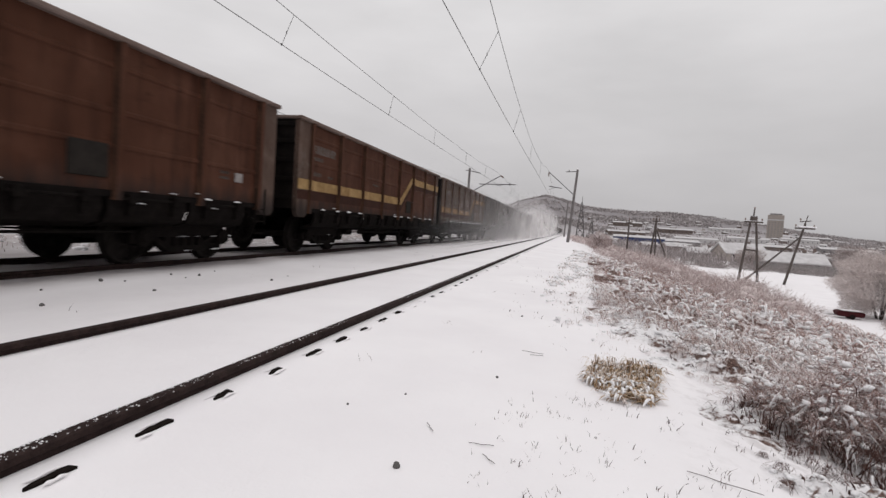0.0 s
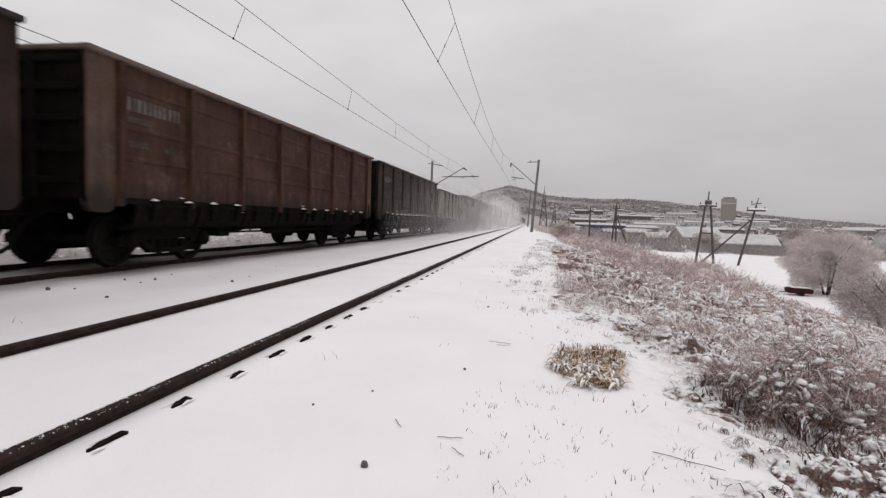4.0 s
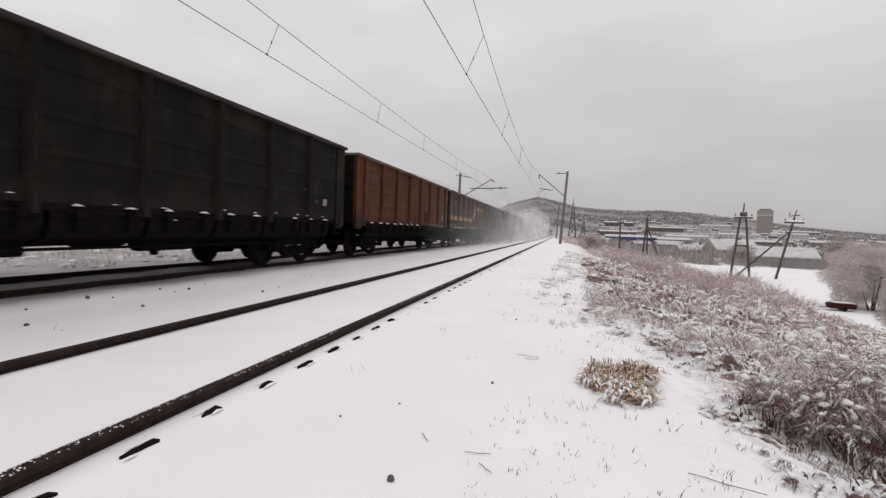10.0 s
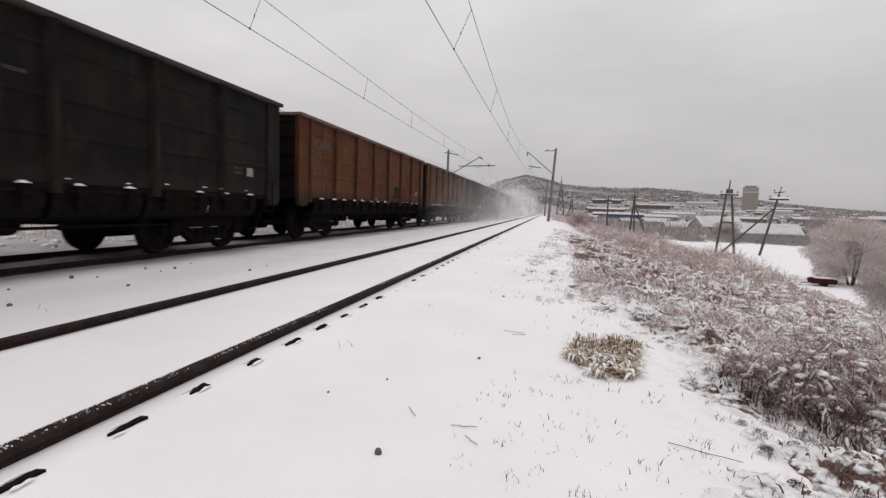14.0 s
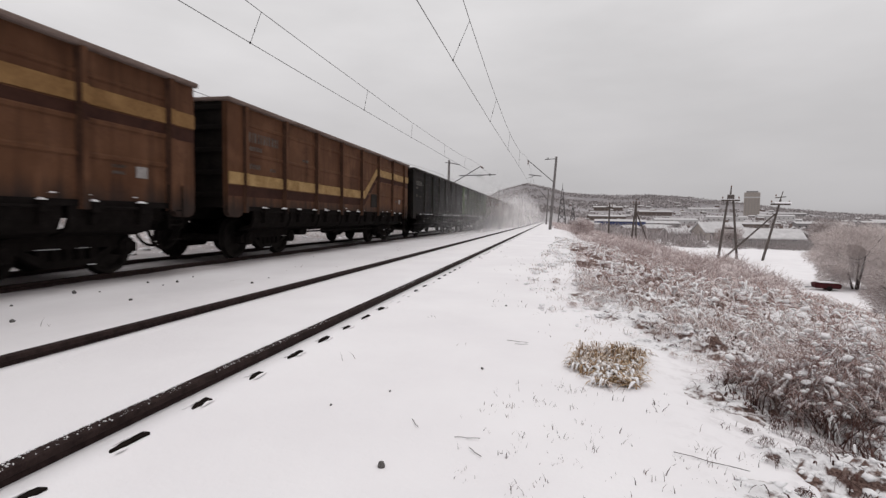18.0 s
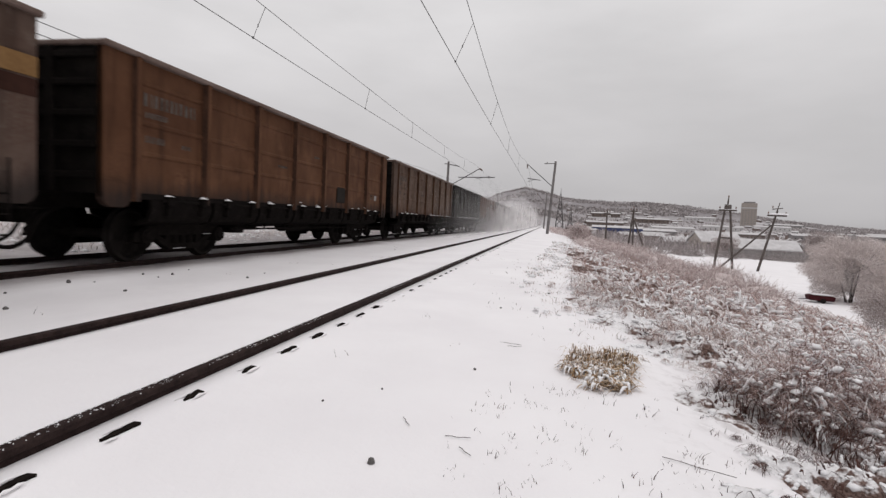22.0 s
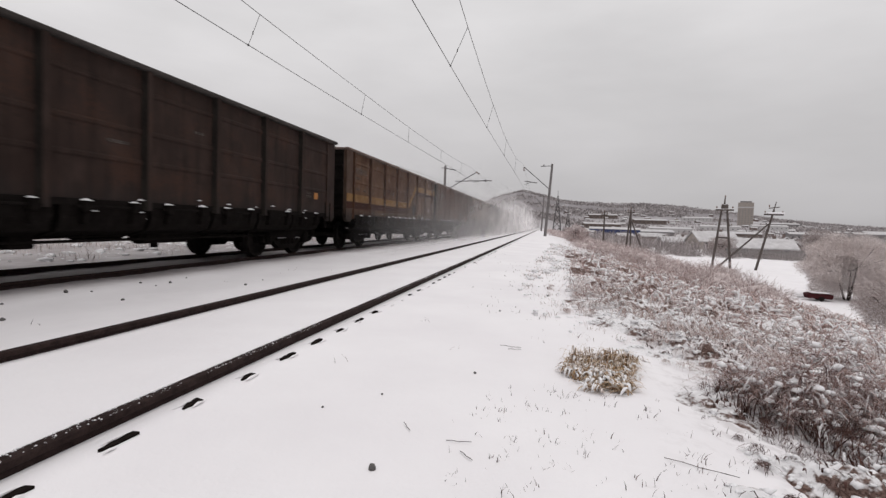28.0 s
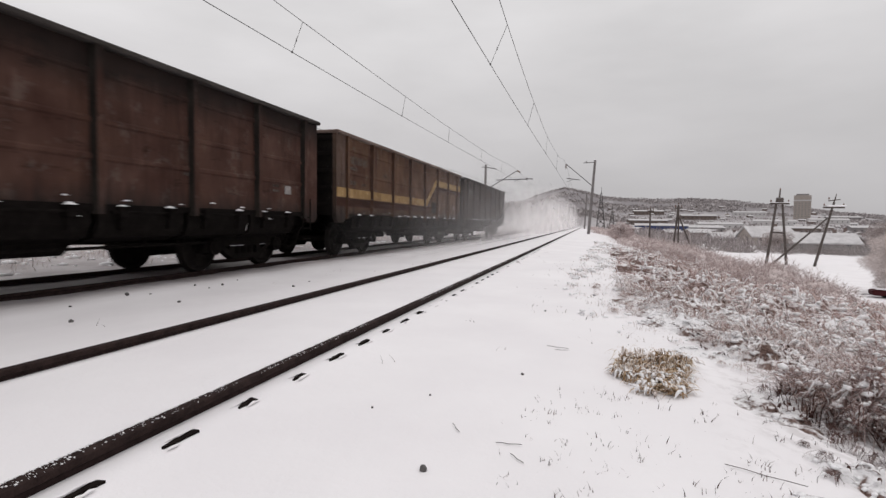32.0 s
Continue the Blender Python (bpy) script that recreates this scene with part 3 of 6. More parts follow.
def right_mast(x0, y, z0, x1, z1, label):
    ob, dx, h = mast(x0, y, z0, x1, z1, label)
    zb, tip = 5.3, -2.6 - x0
    bm = bmesh.new()
    rod(bm, (at_height(dx, h, zb), 0, zb), (tip, 0, 7.75), 0.04, n=8)
    part("cantilever", bm, GALV, ob)
    bm = bmesh.new()
    for k in range(4):
        rod(bm, (tip, 0, 7.72 - k * 0.11), (tip, 0, 7.66 - k * 0.11), 0.085, n=10)
    rod(bm, (tip, 0, 7.75), (tip, 0, 7.2), 0.02, n=6)
    part("insulator_string", bm, INSUL, ob)
    bm = bmesh.new()
    rod(bm, (tip + 1.5, 0, 6.0), (tip + 0.1, 0, 6.18), 0.045, n=8)
    rod(bm, (tip + 0.8, 0, 6.05), (tip + 0.1, 0, 5.8), 0.02, n=6)
    part("steady_arm", bm, GALV, ob)
    bm = bmesh.new()
    rod(bm, (at_height(dx, h, h - 0.25), 0, h - 0.25), (at_height(dx, h, h) - 1.25, 0, h - 0.32), 0.04, n=8)
    rod(bm, (at_height(dx, h, h - 0.2) - 0.9, 0, h - 0.34), (at_height(dx, h, h - 0.2) - 0.9, 0, h - 0.12), 0.05, n=8)
    part("bracket", bm, GALV, ob)
    bm = bmesh.new()
    rod(bm, (at_height(dx, h, h - 0.02), 0, h - 0.02), (at_height(dx, h, h + 0.06), 0, h + 0.06), 0.13, 0.08, 12)
    part("snow_cap", bm, PACK, ob)


def left_mast(x0, y, label):
    ob, dx, h = mast(x0, y, -0.4, x0 + 0.1, 7.25, label)
    bm = bmesh.new()
    rod(bm, (0, 0, h - 0.25), (1.3, 0, h - 0.5), 0.045, n=8)
    rod(bm, (0, 0, h - 0.25), (-0.35, 0, h - 0.26), 0.04, n=8)
    part("crossarm", bm, GALV, ob)
    bm = bmesh.new()
    rod(bm, (0.1, 0, 4.9), (x0 * -1 - 7.54, 0, 6.95), 0.045, n=8)
    part("cantilever", bm, GALV, ob)
    bm = bmesh.new()
    rod(bm, (1.25, 0, 5.98), (x0 * -1 - 5.85, 0, 6.08), 0.05, n=8)
    rod(bm, (x0 * -1 - 7.0, 0, 6.05), (x0 * -1 - 7.9, 0, 5.85), 0.022, n=6)
    rod(bm, (x0 * -1 - 6.5, 0, 6.2), (x0 * -1 - 6.5, 0, 5.95), 0.08, n=8)
    part("registration_arm", bm, GALV, ob)
    bm = bmesh.new()
    for k in range(4):
        rod(bm, (x0 * -1 - 7.54 + 0.09 * k, 0, 6.98 - 0.06 * k), (x0 * -1 - 7.48 + 0.09 * k, 0, 6.94 - 0.06 * k), 0.085, n=10)
    part("insulator_string", bm, INSUL, ob)


right_mast(-0.05, 60, -0.25, 0.47, 7.9, "leaning grey concrete mast with cantilever arm beside the track")
right_mast(-0.95, 118, -0.2, -0.6, 7.7, "distant grey concrete mast with cantilever arm beside the track")
left_mast(-11.05, 57, "grey concrete mast with wire arms behind the train")
left_mast(-11.2, 116, "distant grey concrete mast with wire arms behind the train")


# ---- wooden power poles ----
def pole_leg(ob, a, b, r=0.13, name="leg"):
    bm = bmesh.new()
    rod(bm, a, b, r, r * 0.72, 10)
    return part(name, bm, POLE, ob)


def insulators(ob, points):
    for p in points:
        bm = bmesh.new()
        rod(bm, p, (p[0], p[1], p[2] + 0.2), 0.02, n=6)
        rod(bm, (p[0], p[1], p[2] + 0.14), (p[0], p[1], p[2] + 0.34), 0.085, 0.05, 8)
        part("insulator", bm, INSUL, ob)


def base(x, y):
    return float(land(x, y)) - 0.4


def a_pole():
    ob = thing("power_pole", "dark wooden two-legged power pole with snowy crossarm in the field", "power pole", "wooden power poles")
    pole_leg(ob, (19.0, 66, base(19, 66)), (19.85, 66, 4.1), 0.15)
    pole_leg(ob, (21.05, 66, base(21, 66)), (20.3, 66, 4.1), 0.15)
    bm = bmesh.new()
    rod(bm, (19.45, 65.86, 0.3), (20.72, 65.86, 0.25), 0.09, n=8)
    part("crossbeam", bm, POLE, ob)
    bm = bmesh.new()
    box(bm, 19.1, 21.0, 65.75, 65.95, 3.35, 3.53, 0.02)
    part("crossarm", bm, POLE, ob)
    bm = bmesh.new()
    box(bm, 19.75, 20.4, 65.7, 66.1, 3.6, 4.05, 0.05)
    part("switch_box", bm, POLE, ob)
    bm = bmesh.new()
    rod(bm, (20.05, 66, 4.1), (20.1, 66, 4.95), 0.1, 0.06, 8)
    part("head_pin", bm, POLE, ob)
    insulators(ob, [(19.2, 65.85, 3.53), (20.9, 65.85, 3.53), (20.1, 66, 4.8)])
    bm = bmesh.new()
    box(bm, 19.12, 20.98, 65.74, 65.96, 3.532, 3.58, 0.02)
    part("snow_cap", bm, PACK, ob)


def b_pole():
    ob = thing("power_pole", "leaning dark wooden power pole with brace and snowy crossarm", "power pole", "wooden power poles")
    pole_leg(ob, (23.6, 66, base(23.6, 66)), (25.25, 66, 3.6), 0.15, "post")
    pole_leg(ob, (19.1, 65.6, base(19.1, 65.6)), (24.75, 66, 1.95), 0.12, "brace")
    bm = bmesh.new()
    box(bm, 24.2, 26.2, 65.8, 65.98, 2.95, 3.12, 0.02)
    part("crossarm", bm, POLE, ob)
    bm = bmesh.new()
    box(bm, 24.5, 26.3, 65.7, 66.1, 3.125, 3.3, 0.05)
    part("snow_cap", bm, PACK, ob)
    bm = bmesh.new()
    rod(bm, (25.2, 66, 3.5), (25.45, 66, 4.5), 0.07, 0.04, 8)
    rod(bm, (24.7, 66, 3.75), (25.8, 66, 3.9), 0.05, n=6)
    part("head_pin", bm, POLE, ob)
    insulators(ob, [(24.3, 65.9, 3.12), (26.1, 65.9, 3.12), (24.75, 66, 3.8)])


def strut_pole(x, y, top, spread, brace, label):
    ob = thing("power_pole", label, "power pole", "wooden power poles")
    pole_leg(ob, (x - spread, y, base(x, y)), (x, y, top), 0.15, "post")
    if brace:
        pole_leg(ob, (x + 0.15, y, base(x, y)), (x, y, top - 0.2), 0.13)
        pole_leg(ob, (x + brace, y, base(x + brace, y)), (x + 0.1, y, top - 1.6), 0.12, "brace")
    bm = bmesh.new()
    box(bm, x - 0.5, x + 0.5, y - 0.12, y, top - 0.5, top - 0.36, 0.02)
    part("crossarm", bm, POLE, ob)
    insulators(ob, [(x - 0.4, y - 0.06, top - 0.36), (x + 0.4, y - 0.06, top - 0.36), (x, y, top - 0.05)])


a_pole()
b_pole()
strut_pole(11.95, 80, 3.75, 0.6, 2.4, "dark wooden power pole with two braces on the slope")
strut_pole(9.35, 90, 3.55, 0.05, 0, "thin dark wooden pole standing in the scrub")
strut_pole(37.5, 120, 2.6, 0.1, 0, "thin dark wooden pole beside the houses")
strut_pole(28.5, 40.5, -2.0, 0.05, 0, "short wooden post in the snowy field")


def lattice(x, y, h, w, label):
    z0 = float(land(x, y)) - 0.3
    ob = thing("lattice_tower", label, "steel tower", "steel lattice towers", at=pose(x, y, z0))
    legs = [(-w, -w), (w, -w), (w, w), (-w, w)]
    for px, py in legs:
        bm = bmesh.new()
        rod(bm, (px, py, 0), (px * 0.1, py * 0.1, h), 0.11, 0.07, 5)
        part("leg", bm, GALV, ob)
    for i in range(5):
        a, b = i / 6, (i + 1) / 6
        bm = bmesh.new()
        for k in range(4):
            p, q = legs[k], legs[(k + 1) % 4]
            fa, fb = 1 - 0.9 * a, 1 - 0.9 * b
            rod(bm, (p[0] * fa, p[1] * fa, h * a), (q[0] * fb, q[1] * fb, h * b), 0.06, n=4)
            rod(bm, (q[0] * fa, q[1] * fa, h * a), (p[0] * fb, p[1] * fb, h * b), 0.06, n=4)
        part("bracing", bm, GALV, ob)
    bm = bmesh.new()
    rod(bm, (0, 0, h - 0.2), (0, 0, h + 1.3), 0.07, 0.04, 5)
    part("spire", bm, GALV, ob)


lattice(2.6, 130, 9.0, 1.0, "dark steel lattice tower beside the line")
lattice(6.7, 170, 7.6, 0.9, "smaller dark steel lattice tower beyond the first")


# ---- plants ----
def blades(at, height, width, lean, bend, rng, droop=0.0):
    """Arrays of bent tapering stems: five points, a quad and a tip each."""
    n = len(at)
    a = rng.random(n) * 6.2832
    w = np.stack([np.cos(a), np.sin(a), np.zeros(n)], 1) * (width * rng.uniform(0.6, 1.3, n))[:, None] / 2
    b = rng.random(n) * 6.2832
    d = np.stack([np.cos(b), np.sin(b), np.zeros(n)], 1)
    k = np.abs(rng.normal(lean, lean * 0.6 + 0.02, n))[:, None]
    h = height[:, None]
    up = np.array([0, 0, 1.0])
    mid = at + up * h * 0.55 + d * h * k * 0.45
    tip = at + up * h * (1 - droop * rng.random(n)[:, None]) + d * h * (k + bend * rng.random(n)[:, None])
    v = np.stack([at - w, at + w, mid + w * 0.7, mid - w * 0.7, tip], 1)
    i = (np.arange(n) * 5)[:, None]
    loops = np.concatenate([i + [[0, 1, 2, 3]], i + [[3, 2, 4]]], 1)
    return v, loops, np.tile([4, 3], n)


def plant(name, groups, material, rng):
    vs, ls, ss, off = [], [], [], 0
    for v, l, s in groups:
        v = v.reshape(-1, 3)
        vs.append(v)
        ls.append(l.ravel() + off)
        ss.append(s)
        off += len(v)
    return raw(name, np.concatenate(vs), np.concatenate(ls), np.concatenate(ss), material)


def spread(rng, n, x0, x1, y0, y1, clump=0, size=0.15):
    """Points on the land, gathered in clumps."""
    if clump:
        cx, cy = rng.uniform(x0, x1, clump), rng.uniform(y0, y1, clump)
        k = rng.integers(0, clump, n)
        x, y = cx[k] + rng.normal(0, size, n), cy[k] + rng.normal(0, size, n)
    else:
        x, y = rng.uniform(x0, x1, n), rng.uniform(y0, y1, n)
    return np.stack([x, y, land(x, y) - 0.02], 1)


def edge_x(y):
    """Where the dead grass begins, across from the rail."""
    return np.interp(y, EDGE_Y, EDGE_X)


def arcs(at, length, width, heading, rise, rng):
    """Long stems that spring up and bow over: seven points each."""
    n = len(at)
    d = np.stack([np.cos(heading), np.sin(heading), np.zeros(n)], 1)
    w = np.cross(d, [0, 0, 1.0]) * (width * rng.uniform(0.6, 1.3, n))[:, None] / 2
    rows = []
    for q in (0.0, 0.42, 0.75, 1.0):
        h = rise * (1.9 * q - 1.35 * q * q)
        rows.append(at + d * (length * (0.25 * q + 0.6 * q * q))[:, None] + np.stack([np.zeros(n), np.zeros(n), length * h], 1))
    v = np.stack([rows[0] - w, rows[0] + w, rows[1] + w * 0.9, rows[1] - w * 0.9, rows[2] + w * 0.6, rows[2] - w * 0.6, rows[3]], 1)
    i = (np.arange(n) * 7)[:, None]
    return v, np.concatenate([i + [[0, 1, 2, 3]], i + [[3, 2, 4, 5]], i + [[5, 4, 6]]], 1), np.tile([4, 4, 3], n)


def drape(at, length, width, heading, lift, drop, rng):
    """Stems that spring from a crown and hang over its flank: seven points each."""
    n = len(at)
    d = np.stack([np.cos(heading), np.sin(heading), np.zeros(n)], 1)
    w = np.cross(d, [0, 0, 1.0]) * (width * rng.uniform(0.6, 1.3, n))[:, None] / 2
    rows = [at + d * (length * 0.92 * q)[:, None] + np.stack([np.zeros(n), np.zeros(n), 4 * lift * q * (1 - q) - drop * q * q], 1) for q in (0.0, 0.35, 0.7, 1.0)]
    v = np.stack([rows[0] - w, rows[0] + w, rows[1] + w * 0.95, rows[1] - w * 0.95, rows[2] + w * 0.7, rows[2] - w * 0.7, rows[3]], 1)
    i = (np.arange(n) * 7)[:, None]
    return v, np.concatenate([i + [[0, 1, 2, 3]], i + [[3, 2, 4, 5]], i + [[5, 4, 6]]], 1), np.tile([4, 4, 3], n)


def rolls(path, radius, name, material, sides=5, squash=0.8):
    """Round, lumpy rolls along many short lines at once."""
    n, k, _ = path.shape
    t = np.gradient(path, axis=1)
    t /= np.linalg.norm(t, axis=2, keepdims=True) + 1e-9
    u = np.cross(t, [0, 0, 1.0])
    u /= np.linalg.norm(u, axis=2, keepdims=True) + 1e-9
    w = np.cross(u, t)
    a = np.arange(sides) * 2 * np.pi / sides
    v = path[:, :, None] + radius[:, :, None, None] * (np.cos(a)[:, None] * u[:, :, None] + squash * np.sin(a)[:, None] * w[:, :, None])
    r, c = np.meshgrid(np.arange(k - 1), np.arange(sides), indexing="ij")
    q = np.stack([r * sides + c, r * sides + (c + 1) % sides, (r + 1) * sides + (c + 1) % sides, (r + 1) * sides + c], -1).reshape(-1, 4)
    f = (q[None] + (np.arange(n) * k * sides)[:, None, None]).reshape(-1, 4)
    me = raw(name, v, f, np.full(len(f), 4), material)
    me.shade_smooth()
    return me


def hummocks(rng, cx, cy, r, h, stems, width, load, thick):
    """Grass hummocks: where the domes stand, stems hanging over them, and lines of snow along their backs."""
    m = len(cx)
    z = land(cx, cy)
    lay = rng.normal(-1.6, 1.1, m)
    k = np.repeat(np.arange(m), stems)
    n = len(k)
    head = lay[k] + rng.normal(0, 1.3, n)
    q = rng.random(n) ** 0.5 * r[k] * 0.75
    b = rng.random(n) * 6.2832
    at = np.stack([cx[k] + q * np.cos(b), cy[k] + q * np.sin(b), z[k] + h[k] * (0.95 - 0.9 * (q / r[k]) ** 2)], 1)
    ln = r[k] * rng.uniform(0.5, 1.7, n)
    g = drape(at, ln, width * np.clip(cy[k] / 5, 0.8, 3), head, h[k] * rng.uniform(0.1, 0.55, n), h[k] * rng.uniform(0.3, 1.0, n), rng)
    k = rng.choice(m, int(m * load), p=load_share(r))
    n = len(k)
    head = lay[k] + rng.normal(0, 1.2, n)
    q, b = rng.random(n) ** 0.5 * r[k] * 0.95, rng.random(n) * 6.2832
    ln, lift, drop = r[k] * rng.uniform(0.35, 1.1, n), h[k] * rng.uniform(0.05, 0.4, n), h[k] * rng.uniform(0.2, 0.8, n)
    fat = thick * rng.uniform(0.45, 1.25, n) * np.clip(r[k] / 0.16, 0.6, 1.35)
    sway = rng.normal(0, 0.25, n)
    path, rad = [], []
    for s in (0.0, 0.12, 0.35, 0.6, 0.85, 1.0):
        a = head + sway * s * 3
        path.append(np.stack([cx[k] + q * np.cos(b) + ln * s * np.cos(a), cy[k] + q * np.sin(b) + ln * s * np.sin(a),
                              z[k] + h[k] * (1.0 - 0.95 * (q / r[k]) ** 2) + fat * 0.35 + 4 * lift * s * (1 - s) - drop * s * s], 1))
        rad.append(fat * (0.08 if s in (0.0, 1.0) else 1) * rng.uniform(0.55, 1.3, n))
    path = np.stack(path, 1)
    path[:, :, 2] = np.maximum(path[:, :, 2], land(path[:, :, 0], path[:, :, 1]) + 0.005)
    return np.stack([cx, cy, z], 1), g, path, np.stack(rad, 1)


def load_share(r):
    return r**1.5 / (r**1.5).sum()


def domes(at, r, h, name, material, rng):
    """Low uneven domes, each of its own breadth and height."""
    me = lumps(np.zeros_like(at), np.ones(len(at)), name, material, rng, 1.0, 1)
    m = len(me.vertices) // len(at)
    v = np.empty(len(me.vertices) * 3, np.float32)
    me.vertices.foreach_get("co", v)
    v = v.reshape(len(at), m, 3) * np.stack([r * 0.68, r * 0.68, h * 0.85], 1)[:, None] + at[:, None]
    me.vertices.foreach_set("co", v.astype(np.float32).ravel())
    me.update()
    return me


def fuzz(rng, centre, k, size, length, width):
    """Short twigs standing out all round from bushy centres."""
    n = len(k)
    u = rng.normal(0, 1, (n, 3))
    u /= np.linalg.norm(u, axis=1)[:, None]
    u[:, 2] = np.abs(u[:, 2])
    lob = 1 + 0.18 * np.sin(4 * u[:, 0] + k) * np.sin(5 * u[:, 1] + 2 * k)
    root = centre[k] + u * size[k] * (rng.random(n) ** 0.4 * lob)[:, None]
    tip = root + (u + rng.normal(0, 0.55, (n, 3))) * (length * rng.uniform(0.4, 1.3, n))[:, None]
    w = np.cross(u, rng.normal(0, 1, (n, 3)))
    w *= (width / (np.linalg.norm(w, axis=1) + 1e-6))[:, None] / 2
    mid = root * 0.5 + tip * 0.5 + rng.normal(0, 0.08, (n, 3)) * np.reshape(length, (-1, 1))
    i = (np.arange(n) * 5)[:, None]
    return np.stack([root - w, root + w, mid + w * 0.7, mid - w * 0.7, tip], 1), np.concatenate([i + [[0, 1, 2, 3]], i + [[3, 2, 4]]], 1), np.tile([4, 3], n)


ICO = {}


def lumps(at, size, name, material, rng, flat=0.6, fine=1, rough=0.0):
    """Rounded, uneven lumps."""
    if fine not in ICO:
        bm = bmesh.new()
        bmesh.ops.create_icosphere(bm, subdivisions=fine, radius=1)
        ICO[fine] = np.array([v.co for v in bm.verts]), np.array([[v.index for v in f.verts] for f in bm.faces])
        bm.free()
    base, tri = ICO[fine]
    n, m = len(at), len(base)
    ph = rng.random((n, 1, 3)) * 6.28
    bump = 1 + 0.22 * np.sin(base[None] * 2.7 + ph).sum(-1, keepdims=True) / 1.7 + 0.12 * np.sin(base[None] * 5.1 + 2 * ph).sum(-1, keepdims=True) / 1.7
    if rough:
        bump = bump * rng.uniform(1 - rough, 1 + rough, (n, m, 1))
    v = base[None] * bump * size[:, None, None] * (np.stack([rng.uniform(0.7, 1.5, n), rng.uniform(0.7, 1.5, n), np.full(n, flat)], 1)[:, None])
    v = v + at[:, None]
    f = (tri[None] + (np.arange(n) * m)[:, None, None]).reshape(-1, 3)
    me = raw(name, v, f, np.full(len(f), 3), material)
    me.shade_smooth()
    return me


def billows(x, y, scale, seed):
    """Puffy ridges with sharp creases between, from crossing waves."""
    r = np.random.default_rng(seed)
    out = 0
    for k in range(3):
        n = 0
        for _ in range(7):
            a, f = r.random() * 6.2832, 6.2832 / scale * r.uniform(0.55, 1.3) * 1.9**k
            n = n + np.sin(f * (x * np.cos(a) + y * np.sin(a)) + r.random() * 6.2832)
        out = out + np.minimum(np.abs(n) / 2.6, 1.2) ** 0.6 * 0.66**k
    return out / 2.1


def cover_height(x, y):
    """How high the clotted grass stands, and how much of it there is."""
    wob = 0.22 * np.sin(5.1 * x + 3 * np.sin(2.3 * y)) + 0.2 * np.sin(4.3 * y - 2.1 * x) + 0.12 * np.sin(11 * x + 9 * y)
    into = x - edge_x(y) - np.interp(y, (2, 3, 4, 5.5, 8, 10), (0.16, 0.16, 0.22, 0.3, 0.45, 0.8)) + wob - np.clip(2.0 - y, 0, 1) * 5
    mask = np.clip(into / 0.85, -0.4, 1)
    tall = np.interp(y, (2, 2.8, 4, 7, 10), (0.11, 0.15, 0.165, 0.18, 0.20)) * (0.65 + 0.35 * np.sin(1.9 * x + 1.3 * y + 2 * np.sin(0.8 * y)))
    puff = billows(x, y, 0.30, 3) * np.interp(y, (3.5, 5.5), (1, 0.45)) + billows(x, y, 0.62, 4) * np.interp(y, (3.5, 5.5), (0.25, 0.75))
    return land(x, y) + mask * (0.02 + tall * puff) - 0.012 - np.clip(y - 9.2, 0, 1.2) * 0.18, mask, puff


def clotted_cover():
    """Snow clotted over dead grass on the shoulder of the bank: brown creases between white cushions."""
    xs, ys = np.concatenate([np.arange(0.2, 3.4, 0.018), np.arange(3.4, 6.8, 0.032)]), np.concatenate([np.arange(1.5, 5.2, 0.018), np.arange(5.2, 10.4, 0.03)])
    X, Y = np.meshgrid(xs, ys)
    Z, mask, _ = cover_height(X, Y)
    nx, ny = len(xs), len(ys)
    i = (np.arange(ny - 1)[:, None] * nx + np.arange(nx - 1)[None, :]).ravel()
    i = i[mask.ravel()[i] > -0.3]
    me = raw("clotted_cover", np.stack([X, Y, Z], -1), np.stack([i, i + 1, i + 1 + nx, i + nx], 1), np.full(len(i), 4), MATTED)
    me.shade_smooth()
    tagged(new("clotted_cover", me), "clotted snow over brown dead grass on the bank", "grass", kind="stuff")
    # cushions of snow, strung in short chains over the grass
    rng = np.random.default_rng(90)
    n = 6200
    y = 1.8 + 8.0 * rng.random(n) ** 1.3
    x = edge_x(y) + rng.random(n) ** 0.8 * np.interp(y, (2, 4, 9), (3.2, 4.0, 5.5))
    k = np.repeat(np.arange(n), 3)
    a, d = rng.random(n)[k] * 6.2832, np.tile([-1.0, 0.0, 1.0], n)
    size = ((0.006 + 0.019 * rng.random(n) ** 1.8) * np.interp(y, (2, 4, 9), (0.9, 1.0, 1.45)))[k] * rng.uniform(0.7, 1.2, 3 * n)
    x, y = x[k] + d * size * 1.1 * np.cos(a), y[k] + d * size * 1.1 * np.sin(a)
    z, mask, puff = cover_height(x, y)
    ok = (mask > 0.1) & (rng.random(3 * n) < np.interp(y, (3, 4.5), (0.1, 0.2)) + 0.8 * puff)
    p = np.c_[x, y, z + size * 0.25][ok]
    tagged(new("snow_cushions", lumps(p, size[ok], "snow_cushions", PACK, rng, 0.55, 1, 0.42)), "small cushions of snow on the dead grass", "snow", kind="stuff")
    # withered leaves and broken stems between them
    n = 4200
    y = 1.9 + 4.4 * rng.random(n)
    x = edge_x(y) + rng.random(n) * 3.4
    z, mask, puff = cover_height(x, y)
    ok = mask > 0.3
    p = np.c_[x, y, z + 0.01][ok]
    n = len(p)
    g = [drape(p, rng.uniform(0.03, 0.10, n), rng.uniform(0.004, 0.016, n) * np.interp(p[:, 1], (2, 3.2), (0.6, 1.1)), rng.random(n) * 6.2832, rng.uniform(0.005, 0.03, n), rng.uniform(-0.03, 0.03, n), rng)]
    tagged(new("withered_leaves", plant("withered_leaves", g, DARK, rng)), "withered dark leaves among the snow and grass", "leaves", kind="stuff")


